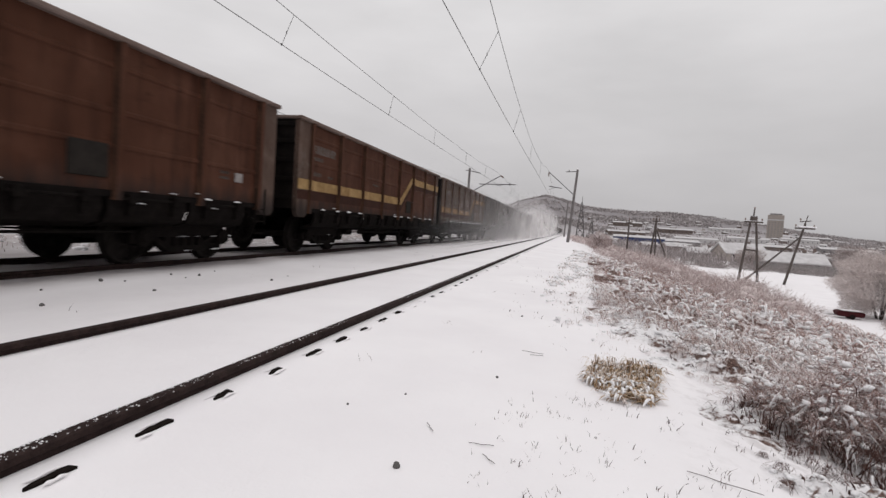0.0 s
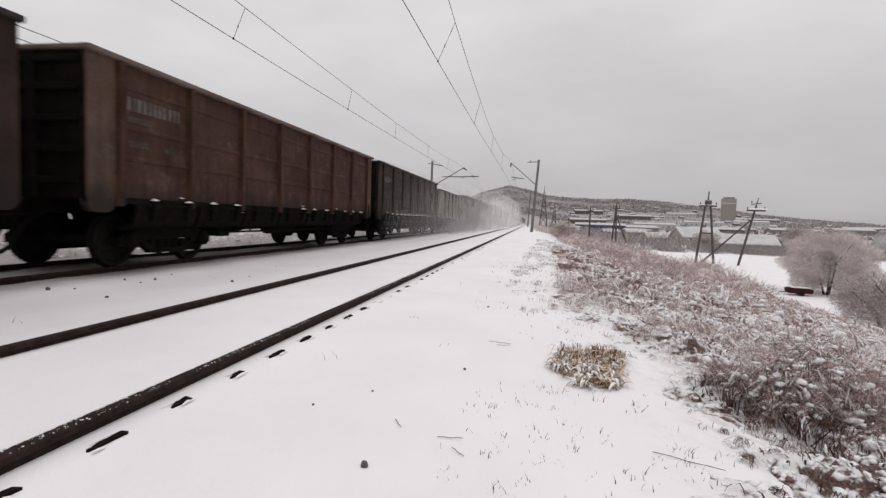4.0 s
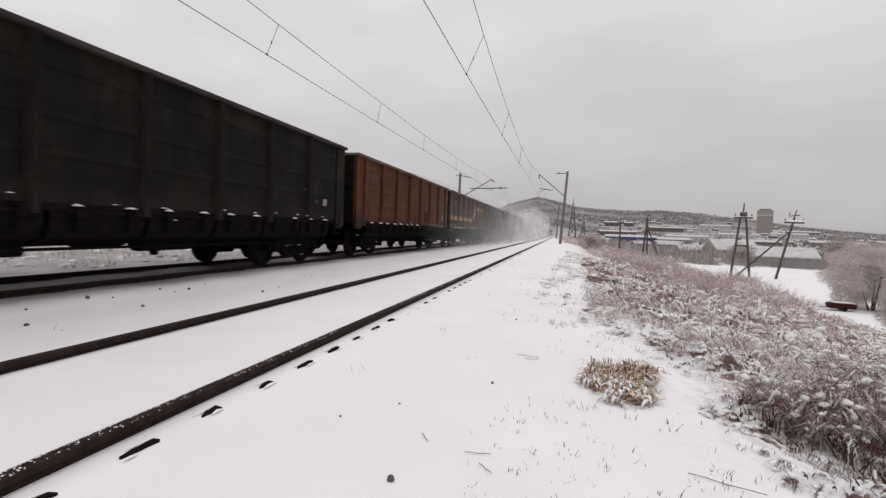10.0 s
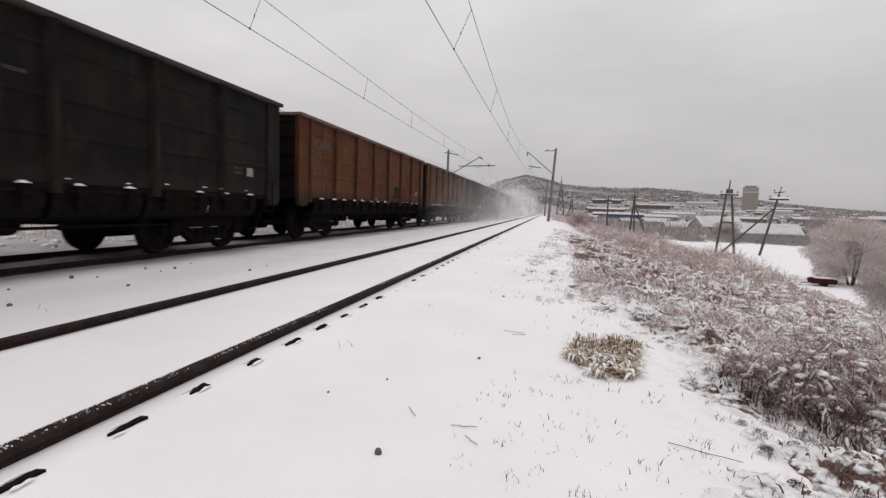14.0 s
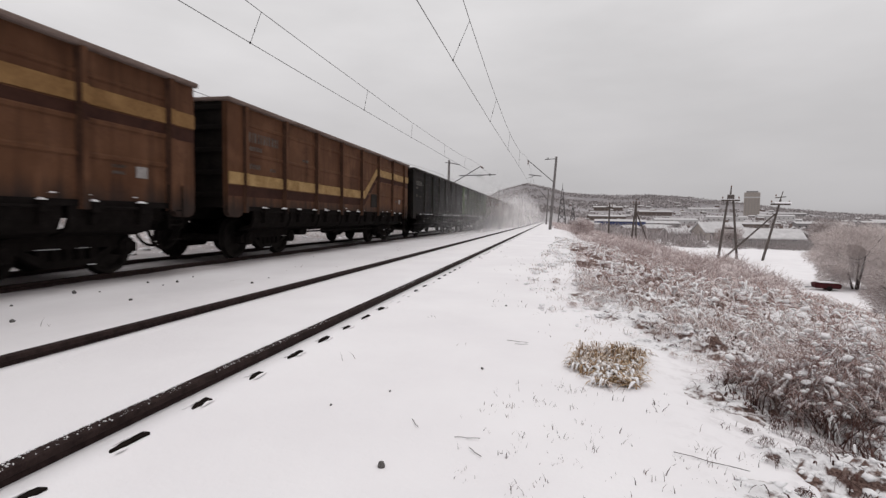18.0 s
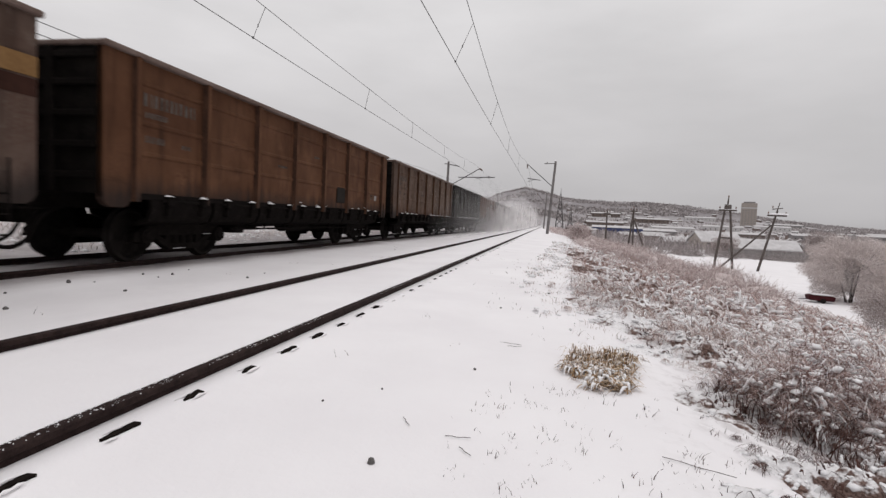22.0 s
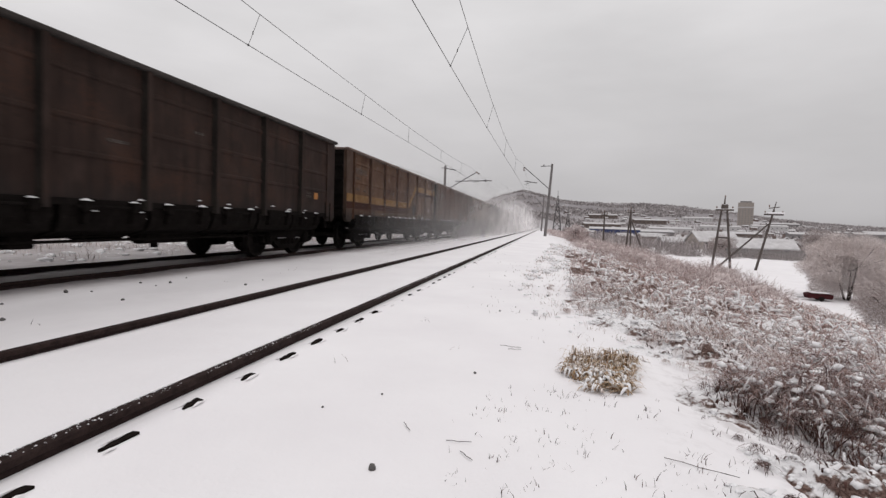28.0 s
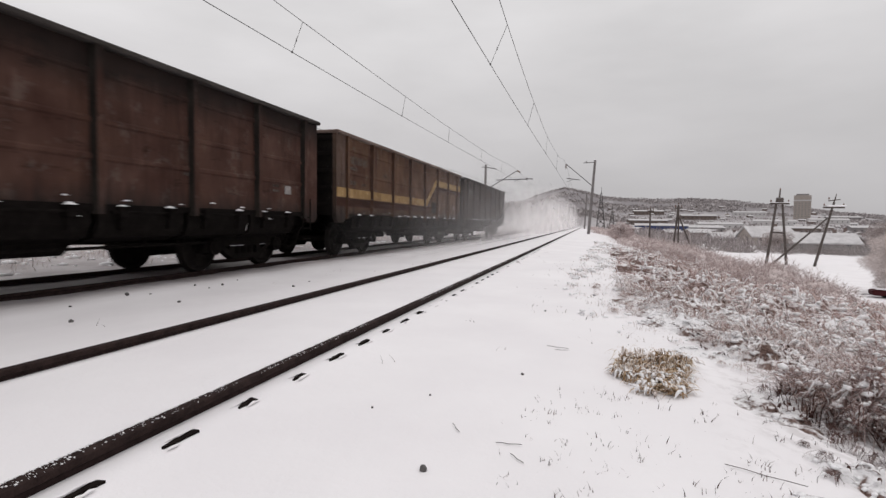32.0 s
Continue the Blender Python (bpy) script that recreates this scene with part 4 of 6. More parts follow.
def beyond(rng, count, x1, y0, y1, start, ramp, power=1.0):
    """Places past the edge of the clean snow, thin at first and then crowded."""
    cy = y0 + (y1 - y0) * rng.random(count) ** power
    cx = rng.uniform(-0.3, x1, count)
    into = cx - edge_x(cy) - start
    ok = (into > 0) & (rng.random(count) < np.clip(into / ramp, 0.04, 1))
    return cx[ok], cy[ok]


def verge():
    rng = np.random.default_rng(21)
    clotted_cover()
    groups, caps = [], []
    # clods of matted grass close by, laid-over grass on the shoulder, broad mats down the bank
    for (cx, cy), r, h, stems, width, load, thick, cap, material, name, label in (
            (beyond(rng, 700, 4.4, 1.7, 4.4, 0.0, 0.55), (0.05, 0.13), (0.7, 1.2), 40, 0.0038, 2.5, 0.008, 0, DARK, "grass_clods", "dark clods of matted dead grass half under snow"),
            (beyond(rng, 1500, 6.5, 4.0, 9.8, 0.1, 1.3), (0.08, 0.22), (0.6, 1.1), 33, 0.004, 3.4, 0.009, 0, STRAW, "laid_grass", "matted tussocks of frosted dead grass bent over"),
            (beyond(rng, 1900, 11, 8.5, 26, 0.7, 2.4, 1.2), (0.14, 0.38), (0.4, 0.95), 21, 0.0052, 2.8, 0.011, 0.22, SCRUB, "bowed_scrub", "pinkish bowed scrub stems under rime on the bank")):
        rr = rng.uniform(*r, len(cx)) * np.clip((cx - edge_x(cy)) / 0.8, 0.45, 1)
        hh = rr * rng.uniform(*h, len(cx))
        at, g, path, rad = hummocks(rng, cx, cy, rr, hh, stems, width, load, thick)
        tagged(new(name, plant(name, [g], material, rng)), label, "grass", kind="stuff")
        groups.append((at, rr, hh, path, rad))
        if cap == 0:
            continue
        k = np.flatnonzero(cy < 17 - 0.3 * cx)
        q, b = rng.random(len(k)) * rr[k] * 0.75, rng.random(len(k)) * 6.2832
        p = at[k] + np.c_[q * np.cos(b), q * np.sin(b), hh[k] * (1.0 - 0.7 * (q / rr[k]) ** 2)]
        caps.append((p, rr[k] * rng.uniform(0.16, cap, len(k))))
    at, rr, hh = groups[-1][:3]
    tagged(new("grass_mats", domes(at, rr, hh, "grass_mats", MATTED, rng)), "brown mats of dead grass with snow on their backs", "grass", kind="stuff")
    tagged(new("draped_snow", rolls(np.concatenate([q[3] for q in groups]), np.concatenate([q[4] for q in groups]), "draped_snow", PACK)), "rolls of snow lying over the bent grass", "snow", kind="stuff")
    at, size = (np.concatenate([q[i] for q in caps]) for i in range(2))
    tagged(new("snow_clots", lumps(at, size, "snow_clots", PACK, rng, 0.55)), "uneven clots of snow on the grass mats", "snow", kind="stuff")
    # a few long bowed stalks above the mats
    cx, cy = beyond(rng, 520, 6.5, 3.6, 12, 0.7, 0.9)
    p = np.c_[cx, cy, land(cx, cy) + 0.05]
    g = [arcs(p, rng.uniform(0.25, 0.75, len(p)), 0.004 * np.clip(cy / 4, 0.8, 2.5), rng.normal(2.6, 0.9, len(p)), rng.uniform(0.3, 0.9, len(p)), rng)]
    tagged(new("bowed_stalks", plant("bowed_stalks", g, BROWN, rng)), "long thin brown stalks bowed over the matted grass", "grass", kind="stuff")
    # sparse tufts on the white part of the shoulder
    p = spread(rng, 6500, -0.6, 2.6, 5.2, 34, 420, 0.09)
    e = edge_x(p[:, 1])
    p = p[(p[:, 0] > e - 0.25) & (p[:, 0] < e + 2.2)]
    g = [blades(p, rng.uniform(0.03, 0.13, len(p)), 0.0052 * np.clip(p[:, 1] / 5, 0.9, 4), 0.6, 0.7, rng, 0.4)]
    tagged(new("snowy_tufts", plant("snowy_tufts", g, STRAW, rng)), "small frosted tufts standing in the snow", "grass", kind="stuff")
    pads = p[rng.random(len(p)) < 0.25]
    pads = pads + np.c_[rng.normal(0, 0.05, len(pads)), rng.normal(-0.04, 0.05, len(pads)), rng.uniform(0.0, 0.07, len(pads))]
    tagged(new("tuft_snow", lumps(pads, (0.010 + 0.022 * rng.random(len(pads)) ** 2) * np.clip(pads[:, 1] / 6, 0.8, 2.5), "tuft_snow", PACK, rng, 0.6)), "small pads of snow on the tufts", "snow", kind="stuff")
    # sparse stalks sticking out of the clean snow
    p = np.concatenate([spread(rng, 900, -0.9, 2.2, 1.9, 16, 260, 0.09), spread(rng, 950, -0.35, 1.5, 1.85, 3.6, 130, 0.026)])
    p = p[(p[:, 0] > edge_x(p[:, 1]) - np.interp(p[:, 1], (3, 4.5), (1.5, 0.9)))]
    g = [blades(p, rng.uniform(0.012, 0.085, len(p)) * rng.uniform(0.4, 1, len(p)), 0.0062 * np.clip(p[:, 1] / 5, 0.8, 2.0), 0.22, 0.25, rng, 0.2)]
    p = spread(rng, 150, -6.6, -0.6, 2.2, 20, 60, 0.05)
    p = p[(np.abs(p[:, 0] + 2.83) > 1.0)]
    g.append(blades(p, rng.uniform(0.02, 0.10, len(p)), np.full(len(p), 0.006), 0.5, 0.5, rng, 0.2))
    tagged(new("snow_stalks", plant("snow_stalks", g, DARK, rng)), "scattered dry stalks poking through clean snow", "grass", kind="stuff")
    # tall brown weeds close by
    thickets = ((1.52, 4.02, 0.2, 0.30, 500), (1.72, 3.82, 0.2, 0.42, 1000), (2.0, 4.05, 0.26, 0.62, 1500), (2.4, 4.3, 0.26, 0.42, 600), (2.15, 3.75, 0.16, 0.22, 300), (2.7, 4.3, 0.36, 0.40, 500), (3.2, 4.5, 0.45, 0.45, 600), (3.9, 4.8, 0.5, 0.55, 700), (2.9, 5.3, 0.5, 0.40, 600), (2.05, 3.45, 0.16, 0.17, 350), (2.38, 3.5, 0.2, 0.3, 600))
    tufts = []
    for cx, cy, r, h, n in thickets:
        u = rng.normal(0, 1, (n // 9, 3))
        u /= np.linalg.norm(u, axis=1)[:, None]
        u[:, 2] = np.abs(u[:, 2])
        c = np.array([cx, cy, float(land(cx, cy)) + h * 0.1]) + u * [r * 1.25, r * 1.25, h * 0.85] * rng.uniform(0.6, 1.1, (n // 9, 1))
        tufts.append((c, np.repeat(rng.uniform(0.02, 0.065, (n // 9, 1)), 3, 1) * [1, 1, 0.8]))
    for material, share, name, label in ((BROWN, 1.0, "brown_weeds", "tall dead brown weeds bent over in snow"), (SCRUB, 0.42, "frosted_weeds", "frosted pale stems rising among brown weeds")):
        g = []
        for i, (cx, cy, r, h, n) in enumerate(thickets):
            n = int(n * (share * ((0.25, 0.42, 0.42, 0.4, 0.35)[i] if i < 5 else 0.45) if material is BROWN else share * (0.7 if 0 < i < 5 else 0.9 if i > 5 else 1.3)))
            x, y = cx + rng.normal(0, r * 0.6, n), cy + rng.normal(0, r * 0.6, n)
            d = np.hypot(x - cx, y - cy) / r
            p = np.c_[x, y, land(x, y) - 0.03]
            hh = h * (0.85 if material is BROWN else 1.05) * rng.uniform(0.3, 1.15, n) * np.clip(1.2 - 0.4 * d, 0.3, 1.1)
            n //= 2
            p, hh, x, y, half = p[:n], hh[:n], x[:n], y[:n], n // 8
            g.append(blades(p[:half], hh[:half], np.full(half, 0.0042), 0.3, 0.5, rng, 0.3))
            g.append(arcs(p[half:], hh[half:] * 1.4, np.full(n - half, 0.0042), np.arctan2(y - cy, x - cx)[half:] + rng.normal(0, 1.1, n - half), rng.uniform(0.55, 1.25, n - half), rng))
            # side twigs and dry seed heads, in tufts
            c, size = tufts[i]
            k = rng.integers(0, len(c), n * 14)
            g.append(fuzz(rng, c, k, size, rng.uniform(0.015, 0.05, len(k)), np.full(len(k), 0.0042)))
        tagged(new(name, plant(name, g, material, rng)), label, "weeds", kind="stuff")
    at, size = [], []
    for i, (c, r) in enumerate(tufts):
        k = np.repeat(np.arange(len(c)), 1 if 4 < i < 9 else 3)
        at.append(c[k] + rng.normal(0, 0.5, (len(k), 3)) * r[k] + [0, 0, 1] * r[k] * 0.7)
        size.append(r[k, 0] * (0.08 + 0.55 * rng.random(len(k)) ** 2.2))
    tagged(new("weed_snow", lumps(np.concatenate(at), np.concatenate(size), "weed_snow", PACK, rng, 0.6, 1, 0.45)), "clots of snow caught in the brown weeds", "snow", kind="stuff")
    # threads of snow draped over their tops
    k = rng.choice(len(thickets), 420, p=[0.14, 0.14, 0.18, 0.14, 0.05, 0.08, 0.08, 0.06, 0.06, 0.03, 0.04])
    tx, ty, tr, th = (np.array([q[i] for q in thickets])[k] for i in range(4))
    a, q = rng.random(420) * 6.2832, rng.random(420) ** 0.6
    x, y = tx + tr * q * np.cos(a), ty + tr * q * np.sin(a)
    top = land(tx, ty) + th * (0.95 - 0.5 * q * q) * rng.uniform(0.5, 1.0, 420)
    head, ln = a + rng.normal(0, 0.8, 420), rng.uniform(0.04, 0.14, 420)
    path = np.stack([np.c_[x + ln * u * np.cos(head), y + ln * u * np.sin(head), top - ln * 0.8 * u * u] for u in (0, 0.2, 0.5, 0.8, 1.0)], 1)
    rad = rng.uniform(0.0025, 0.0075, (420, 1)) * [0.1, 0.9, 1.1, 0.8, 0.1] * rng.uniform(0.6, 1.4, (420, 5))
    tagged(new("weed_threads", rolls(path, rad, "weed_threads", PACK)), "threads of snow draped over the brown weeds", "snow", kind="stuff")
    # frosted plumes: bowed stalks with fine hairs all along
    m, hairs = 620, 46
    near = rng.random(m) < 0.42
    i = rng.choice(len(thickets), m, p=[0.16, 0.16, 0.2, 0.14, 0.06, 0.07, 0.06, 0.04, 0.04, 0.03, 0.04])
    tx, ty, tr, th = (np.array([q[j] for q in thickets])[i] for j in range(4))
    y = np.where(near, ty + rng.normal(0, 0.6, m) * tr, 3.7 + 8 * rng.random(m))
    x = np.where(near, tx + rng.normal(0, 0.6, m) * tr, edge_x(y) + 0.7 + 4.2 * rng.random(m))
    ln = np.where(near, th * rng.uniform(0.7, 1.35, m), rng.uniform(0.2, 0.55, m))
    head = np.where(near, np.arctan2(y - ty, x - tx) + rng.normal(0, 0.8, m), rng.normal(2.9, 0.8, m))
    rise = np.where(near, rng.uniform(0.6, 1.2, m), rng.uniform(0.35, 0.8, m))
    k, q = np.repeat(np.arange(m), hairs), np.tile(np.linspace(0.25, 1.0, hairs), m)
    c = np.c_[x, y, land(x, y)][k] + np.c_[np.cos(head)[k] * ln[k] * (0.25 * q + 0.6 * q * q), np.sin(head)[k] * ln[k] * (0.25 * q + 0.6 * q * q), ln[k] * rise[k] * (1.9 * q - 1.35 * q * q)]
    size = np.full((len(c), 3), 0.004)
    wide = np.clip(y / 5, 0.8, 2.2)[k]
    g = [arcs(np.c_[x, y, land(x, y)], ln, 0.004 * np.clip(y / 5, 0.8, 2), head, rise, rng), fuzz(rng, c, np.arange(len(c)), size, 0.024 * wide * (1.15 - 0.5 * q), 0.0028 * wide)]
    tagged(new("frosted_plumes", plant("frosted_plumes", g, SCRUB, rng)), "feathery frosted plumes bowed over the dead grass", "weeds", kind="stuff")
    n = 9000
    x, y = rng.uniform(1.3, 4.2, n), 2.9 + 1.6 * rng.random(n) ** 0.8
    x, y = x + 0.08 * np.sin(y * 9), y + 0.08 * np.sin(x * 8)
    ok = (np.sin(x * 7.1 + 2 * np.sin(y * 4.3)) + np.sin(y * 6.7 + x) > 0.1)
    p = np.c_[x, y, land(x, y) - 0.03][ok]
    tagged(new("weed_feet", plant("weed_feet", [blades(p, rng.uniform(0.08, 0.34, len(p)) * np.interp(p[:, 1], (2.0, 2.8, 3.5), (0.3, 0.5, 1)), np.full(len(p), 0.008), 0.5, 0.5, rng, 0.4)], DARK, rng)), "dark tangled stems at the foot of the weeds", "weeds", kind="stuff")
    # golden tussock: upright tufts behind, broad leaves hanging over in front
    n, m = 1700, 110
    a, q = rng.random(m) * 6.2832, rng.random(m) ** 0.55
    tx, ty = 0.49 + (0.25 * q * np.cos(a) + 0.03 * np.sin(3 * a)) * (1 + 0.15 * np.sin(a)), 4.18 + 0.58 * q * np.sin(a)
    k = rng.integers(0, m, n)
    x, y = tx[k] + rng.normal(0, 0.025, n), ty[k] + rng.normal(0, 0.035, n)
    back = np.clip((y - 3.95) / 0.5, 0, 1)
    p = np.c_[x, y, land(x, y) + 0.01]
    lean = rng.normal(-1.5, 1.5, m)[k] + rng.normal(0, 0.9, n)
    tall = rng.uniform(0.5, 1.25, m)[k]
    g = [drape(p, rng.uniform(0.04, 0.15, n) * tall, 0.0135 - 0.004 * back, lean, rng.uniform(0.02, 0.06, n) * (0.7 + 0.9 * back) * tall, rng.uniform(-0.05, 0.03, n) * tall, rng)]
    tagged(new("golden_tussock", plant("golden_tussock", g, GOLD, rng)), "golden dead grass tussock dusted with snow", "grass", kind="stuff")
    j = rng.integers(0, m, 135)
    q = np.c_[tx[j] + rng.normal(0, 0.035, 135), ty[j] + rng.normal(-0.02, 0.04, 135), np.zeros(135)]
    a, ln = rng.normal(-1.6, 0.9, 135), rng.uniform(0.03, 0.10, 135)
    path = np.stack([np.c_[q[:, 0] + ln * s * np.cos(a), q[:, 1] + ln * s * np.sin(a), land(q[:, 0], q[:, 1]) + 0.045 + 0.05 * s * (1 - s) * 2 - 0.03 * s] for s in (0, 0.2, 0.5, 0.8, 1.0)], 1)
    rad = rng.uniform(0.004, 0.012, (135, 1)) * [0.1, 0.9, 1.1, 0.8, 0.1] * rng.uniform(0.7, 1.3, (135, 5))
    tagged(new("tussock_snow", rolls(path, rad, "tussock_snow", PACK)), "snow caught in the golden tussock", "snow", kind="stuff")
    # low scrub far along the slope
    p = spread(rng, 9000, 1.0, 12.5, 34, 62, 260, 0.42)
    p = p[p[:, 0] > edge_x(p[:, 1]) + 1.3 + rng.normal(0, 0.3, len(p))]
    g = [blades(p, rng.uniform(0.15, 0.4, len(p)), np.full(len(p), 0.028), 0.4, 0.6, rng, 0.5)]
    p = spread(rng, 30000, 1.6, 13, 60, 150, 330, 0.8)
    g.append(blades(p, rng.uniform(0.3, 0.9, len(p)), np.full(len(p), 0.05), 0.7, 0.8, rng, 0.4))
    tagged(new("slope_scrub", plant("slope_scrub", g, PINK, rng)), "pinkish brown frosted scrub covering the slope", "scrub", kind="stuff")
    # rounded bushes crowded along the bank
    cx, cy = rng.uniform(2.4, 12.0, 520), 13 + 50 * rng.random(520) ** 1.15
    ok = (cx > edge_x(cy) + np.interp(cy, (11, 16, 20, 30, 60), (3.6, 3.0, 2.5, 1.8, 1.2))) & (cx < np.interp(cy, (12, 18, 27, 60), (4.6, 7.2, 10.6, 12)))
    cx, cy = cx[ok], cy[ok]
    size = (0.3 + 0.65 * rng.random(len(cx)) ** 1.6) * np.interp(cx, (2.4, 5, 8, 11), (0.6, 1.05, 1.4, 1.4))
    k = np.repeat(np.arange(len(cx)), np.where(cy < 28, 620, 150))
    far = np.clip(cy[k] / 14, 1, 3.5)
    g = [fuzz(rng, np.c_[cx, cy, land(cx, cy) + size * 0.05], k, np.c_[size * 0.85, size * 0.85, size * 0.8], 0.17 * size[k], 0.009 * far)]
    c = np.c_[cx, cy, land(cx, cy) + size * 0.1]
    tagged(new("bush_hearts", lumps(c, size * 0.45, "bush_hearts", BUSH, rng, 0.8, 2, 0.2)), "dense twiggy hearts of the frosted bushes", "scrub", kind="stuff")
    tagged(new("bank_bushes", plant("bank_bushes", g, PINK, rng)), "rounded pinkish frosted bushes along the bank", "scrub", kind="stuff")
    # the same cover goes on behind
    p = spread(rng, 9000, 1.2, 11, -26, 1.9, 700, 0.16)
    p = p[p[:, 0] > 1.3 + 0.3 * np.sin(p[:, 1])]
    g = [blades(p, rng.uniform(0.1, 0.45, len(p)), np.full(len(p), 0.012), 0.4, 0.6, rng, 0.4)]
    tagged(new("back_scrub", plant("back_scrub", g, SCRUB, rng)), "frosted scrub on the bank behind", "scrub", kind="stuff")
    # brush beyond the train
    p = spread(rng, 13000, -30, -11.2, 2, 70, 420, 0.45)
    g = [blades(p, rng.uniform(0.12, 0.7, len(p)), np.full(len(p), 0.022), 0.4, 0.5, rng, 0.3)]
    n = 1500
    x, y = rng.uniform(-14, -9.8, n), -6 + 60 * rng.random(n) ** 1.3
    tagged(new("bank_snow", lumps(np.c_[x, y, land(x, y)], 0.03 + 0.13 * rng.random(n) ** 2.5, "bank_snow", PACK, rng, 0.45)), "uneven snow on the bank beyond the train", "snow", kind="stuff")
    p = spread(rng, 9000, -14.5, -9.9, 1, 40, 260, 0.22)
    g.append(blades(p, rng.uniform(0.04, 0.26, len(p)), np.full(len(p), 0.016), 0.6, 0.6, rng, 0.4))
    tagged(new("far_brush", plant("far_brush", g, RIME, rng)), "frosted brush on the bank beyond the train", "scrub", kind="stuff")


verge()
track_details()


def limb(bm, a, b, r0, r1):
    rod(bm, a, b, r0, r1, 6)


def rimed_tree(x, y, height, radius, n, label, seed, trunks=4, squash=0.8, thick=0.03, hollow=0.4, twig=None, gap=0.0):
    rng = np.random.default_rng(seed)
    z0 = float(land(x, y))
    ob = thing("frosted_tree", label, "tree", "frosted willows below the embankment", at=pose(x, y, z0 - 0.1))
    bm = bmesh.new()
    ends = []
    for k in range(trunks):
        a = 6.283 * k / trunks + rng.random()
        fork = (0.25 * radius * np.cos(a), 0.25 * radius * np.sin(a), height * rng.uniform(0.4, 0.56))
        limb(bm, (0.12 * np.cos(a), 0.12 * np.sin(a), 0), fork, 0.075, 0.05)
        for j in range(4):
            b = a + rng.normal(0, 0.7)
            e = (fork[0] + 0.45 * radius * np.cos(b), fork[1] + 0.45 * radius * np.sin(b), fork[2] + height * rng.uniform(0.08, 0.33))
            limb(bm, fork, e, 0.05, 0.016)
            ends.append(e)
    part("trunk", bm, BARK, ob)
    # fine twigs all through the crown
    u = rng.normal(0, 1, (n, 3))
    u /= np.linalg.norm(u, axis=1)[:, None]
    rr = rng.random(n) ** hollow
    lobes = 1 + 0.16 * np.sin(3 * u[:, 0] * 2 + 1.1) * np.sin(4 * u[:, 1] + seed) + 0.10 * np.sin(9 * u[:, 2] + 5 * u[:, 0])
    c = u * (rr * lobes)[:, None] * [radius, radius, height * 0.5 * squash] + [0, 0, height * 0.54]
    c = c[c[:, 2] > height * 0.1]
    if gap:  # an opening in the crown through which the forked trunk shows
        off = np.abs(c[:, 0] * 0.89 - c[:, 1] * 0.45)
        c = c[~((off < gap * (0.5 + c[:, 2] / height)) & (c[:, 0] * 0.45 + c[:, 1] * 0.89 < 0.2) & (c[:, 2] < height * 0.74)) | (rng.random(len(c)) < 0.12)]
    m = len(c)
    out = c - [0, 0, height * 0.45]
    out /= np.linalg.norm(out, axis=1)[:, None] + 1e-6
    out = out + rng.normal(0, 0.75, (m, 3)) + [0, 0, 0.1]
    out /= np.linalg.norm(out, axis=1)[:, None]
    ln = rng.uniform(0.25, 0.6, m)[:, None] * radius * 0.24
    side = np.cross(out, rng.normal(0, 1, (m, 3)))
    side /= np.linalg.norm(side, axis=1)[:, None]
    side *= thick * rng.uniform(0.5, 1.2, m)[:, None] / 2
    tip = c + out * ln - [0, 0, 0.12] * ln
    mid = c + out * ln * 0.5
    v = np.stack([c - side, c + side, mid + side * 0.8, mid - side * 0.8, tip], 1)
    i = (np.arange(m) * 5)[:, None]
    part("crown", raw("crown", v, np.concatenate([i + [[0, 1, 2, 3]], i + [[3, 2, 4]]], 1), np.tile([4, 3], m), twig or RIME), RIME, ob)


rimed_tree(19.2, 38.2, 4.1, 2.75, 60000, "round frosted willow with pale rimed twigs below the embankment", 4, 3, 0.98, thick=0.017, hollow=0.42, gap=0.4)
rimed_tree(14.7, 24.5, 2.5, 2.0, 30000, "low frosted willow bush with dark inner stems", 9, 3, 0.85, 0.012, twig=RIME_DARK)
rimed_tree(17.8, 26.0, 3.2, 2.2, 26000, "frosted willow at the foot of the slope", 12, 3, 0.85, 0.013, twig=RIME)
rimed_tree(2.9, 52, 1.7, 1.15, 7000, "rounded frosted bush beside the line", 15, 3, 0.95, 0.028, twig=PINK)
rimed_tree(10.2, 33, 1.3, 1.0, 5000, "small frosted bush at the end of the bank", 17, 3, 0.9, 0.02)
rimed_tree(58, 128, 6.0, 3.6, 9000, "bare frosted tree behind the house", 23, 3, 0.9, 0.07, twig=RIME_DARK)
rimed_tree(34, 112, 4.0, 2.6, 6000, "bare frosted garden tree beside the fence", 25, 3, 0.9, 0.06, twig=RIME_DARK)
rimed_tree(24.5, 52, 1.3, 0.6, 1200, "small upright frosted bush in the snowy field", 19, 2, 0.9, 0.04)


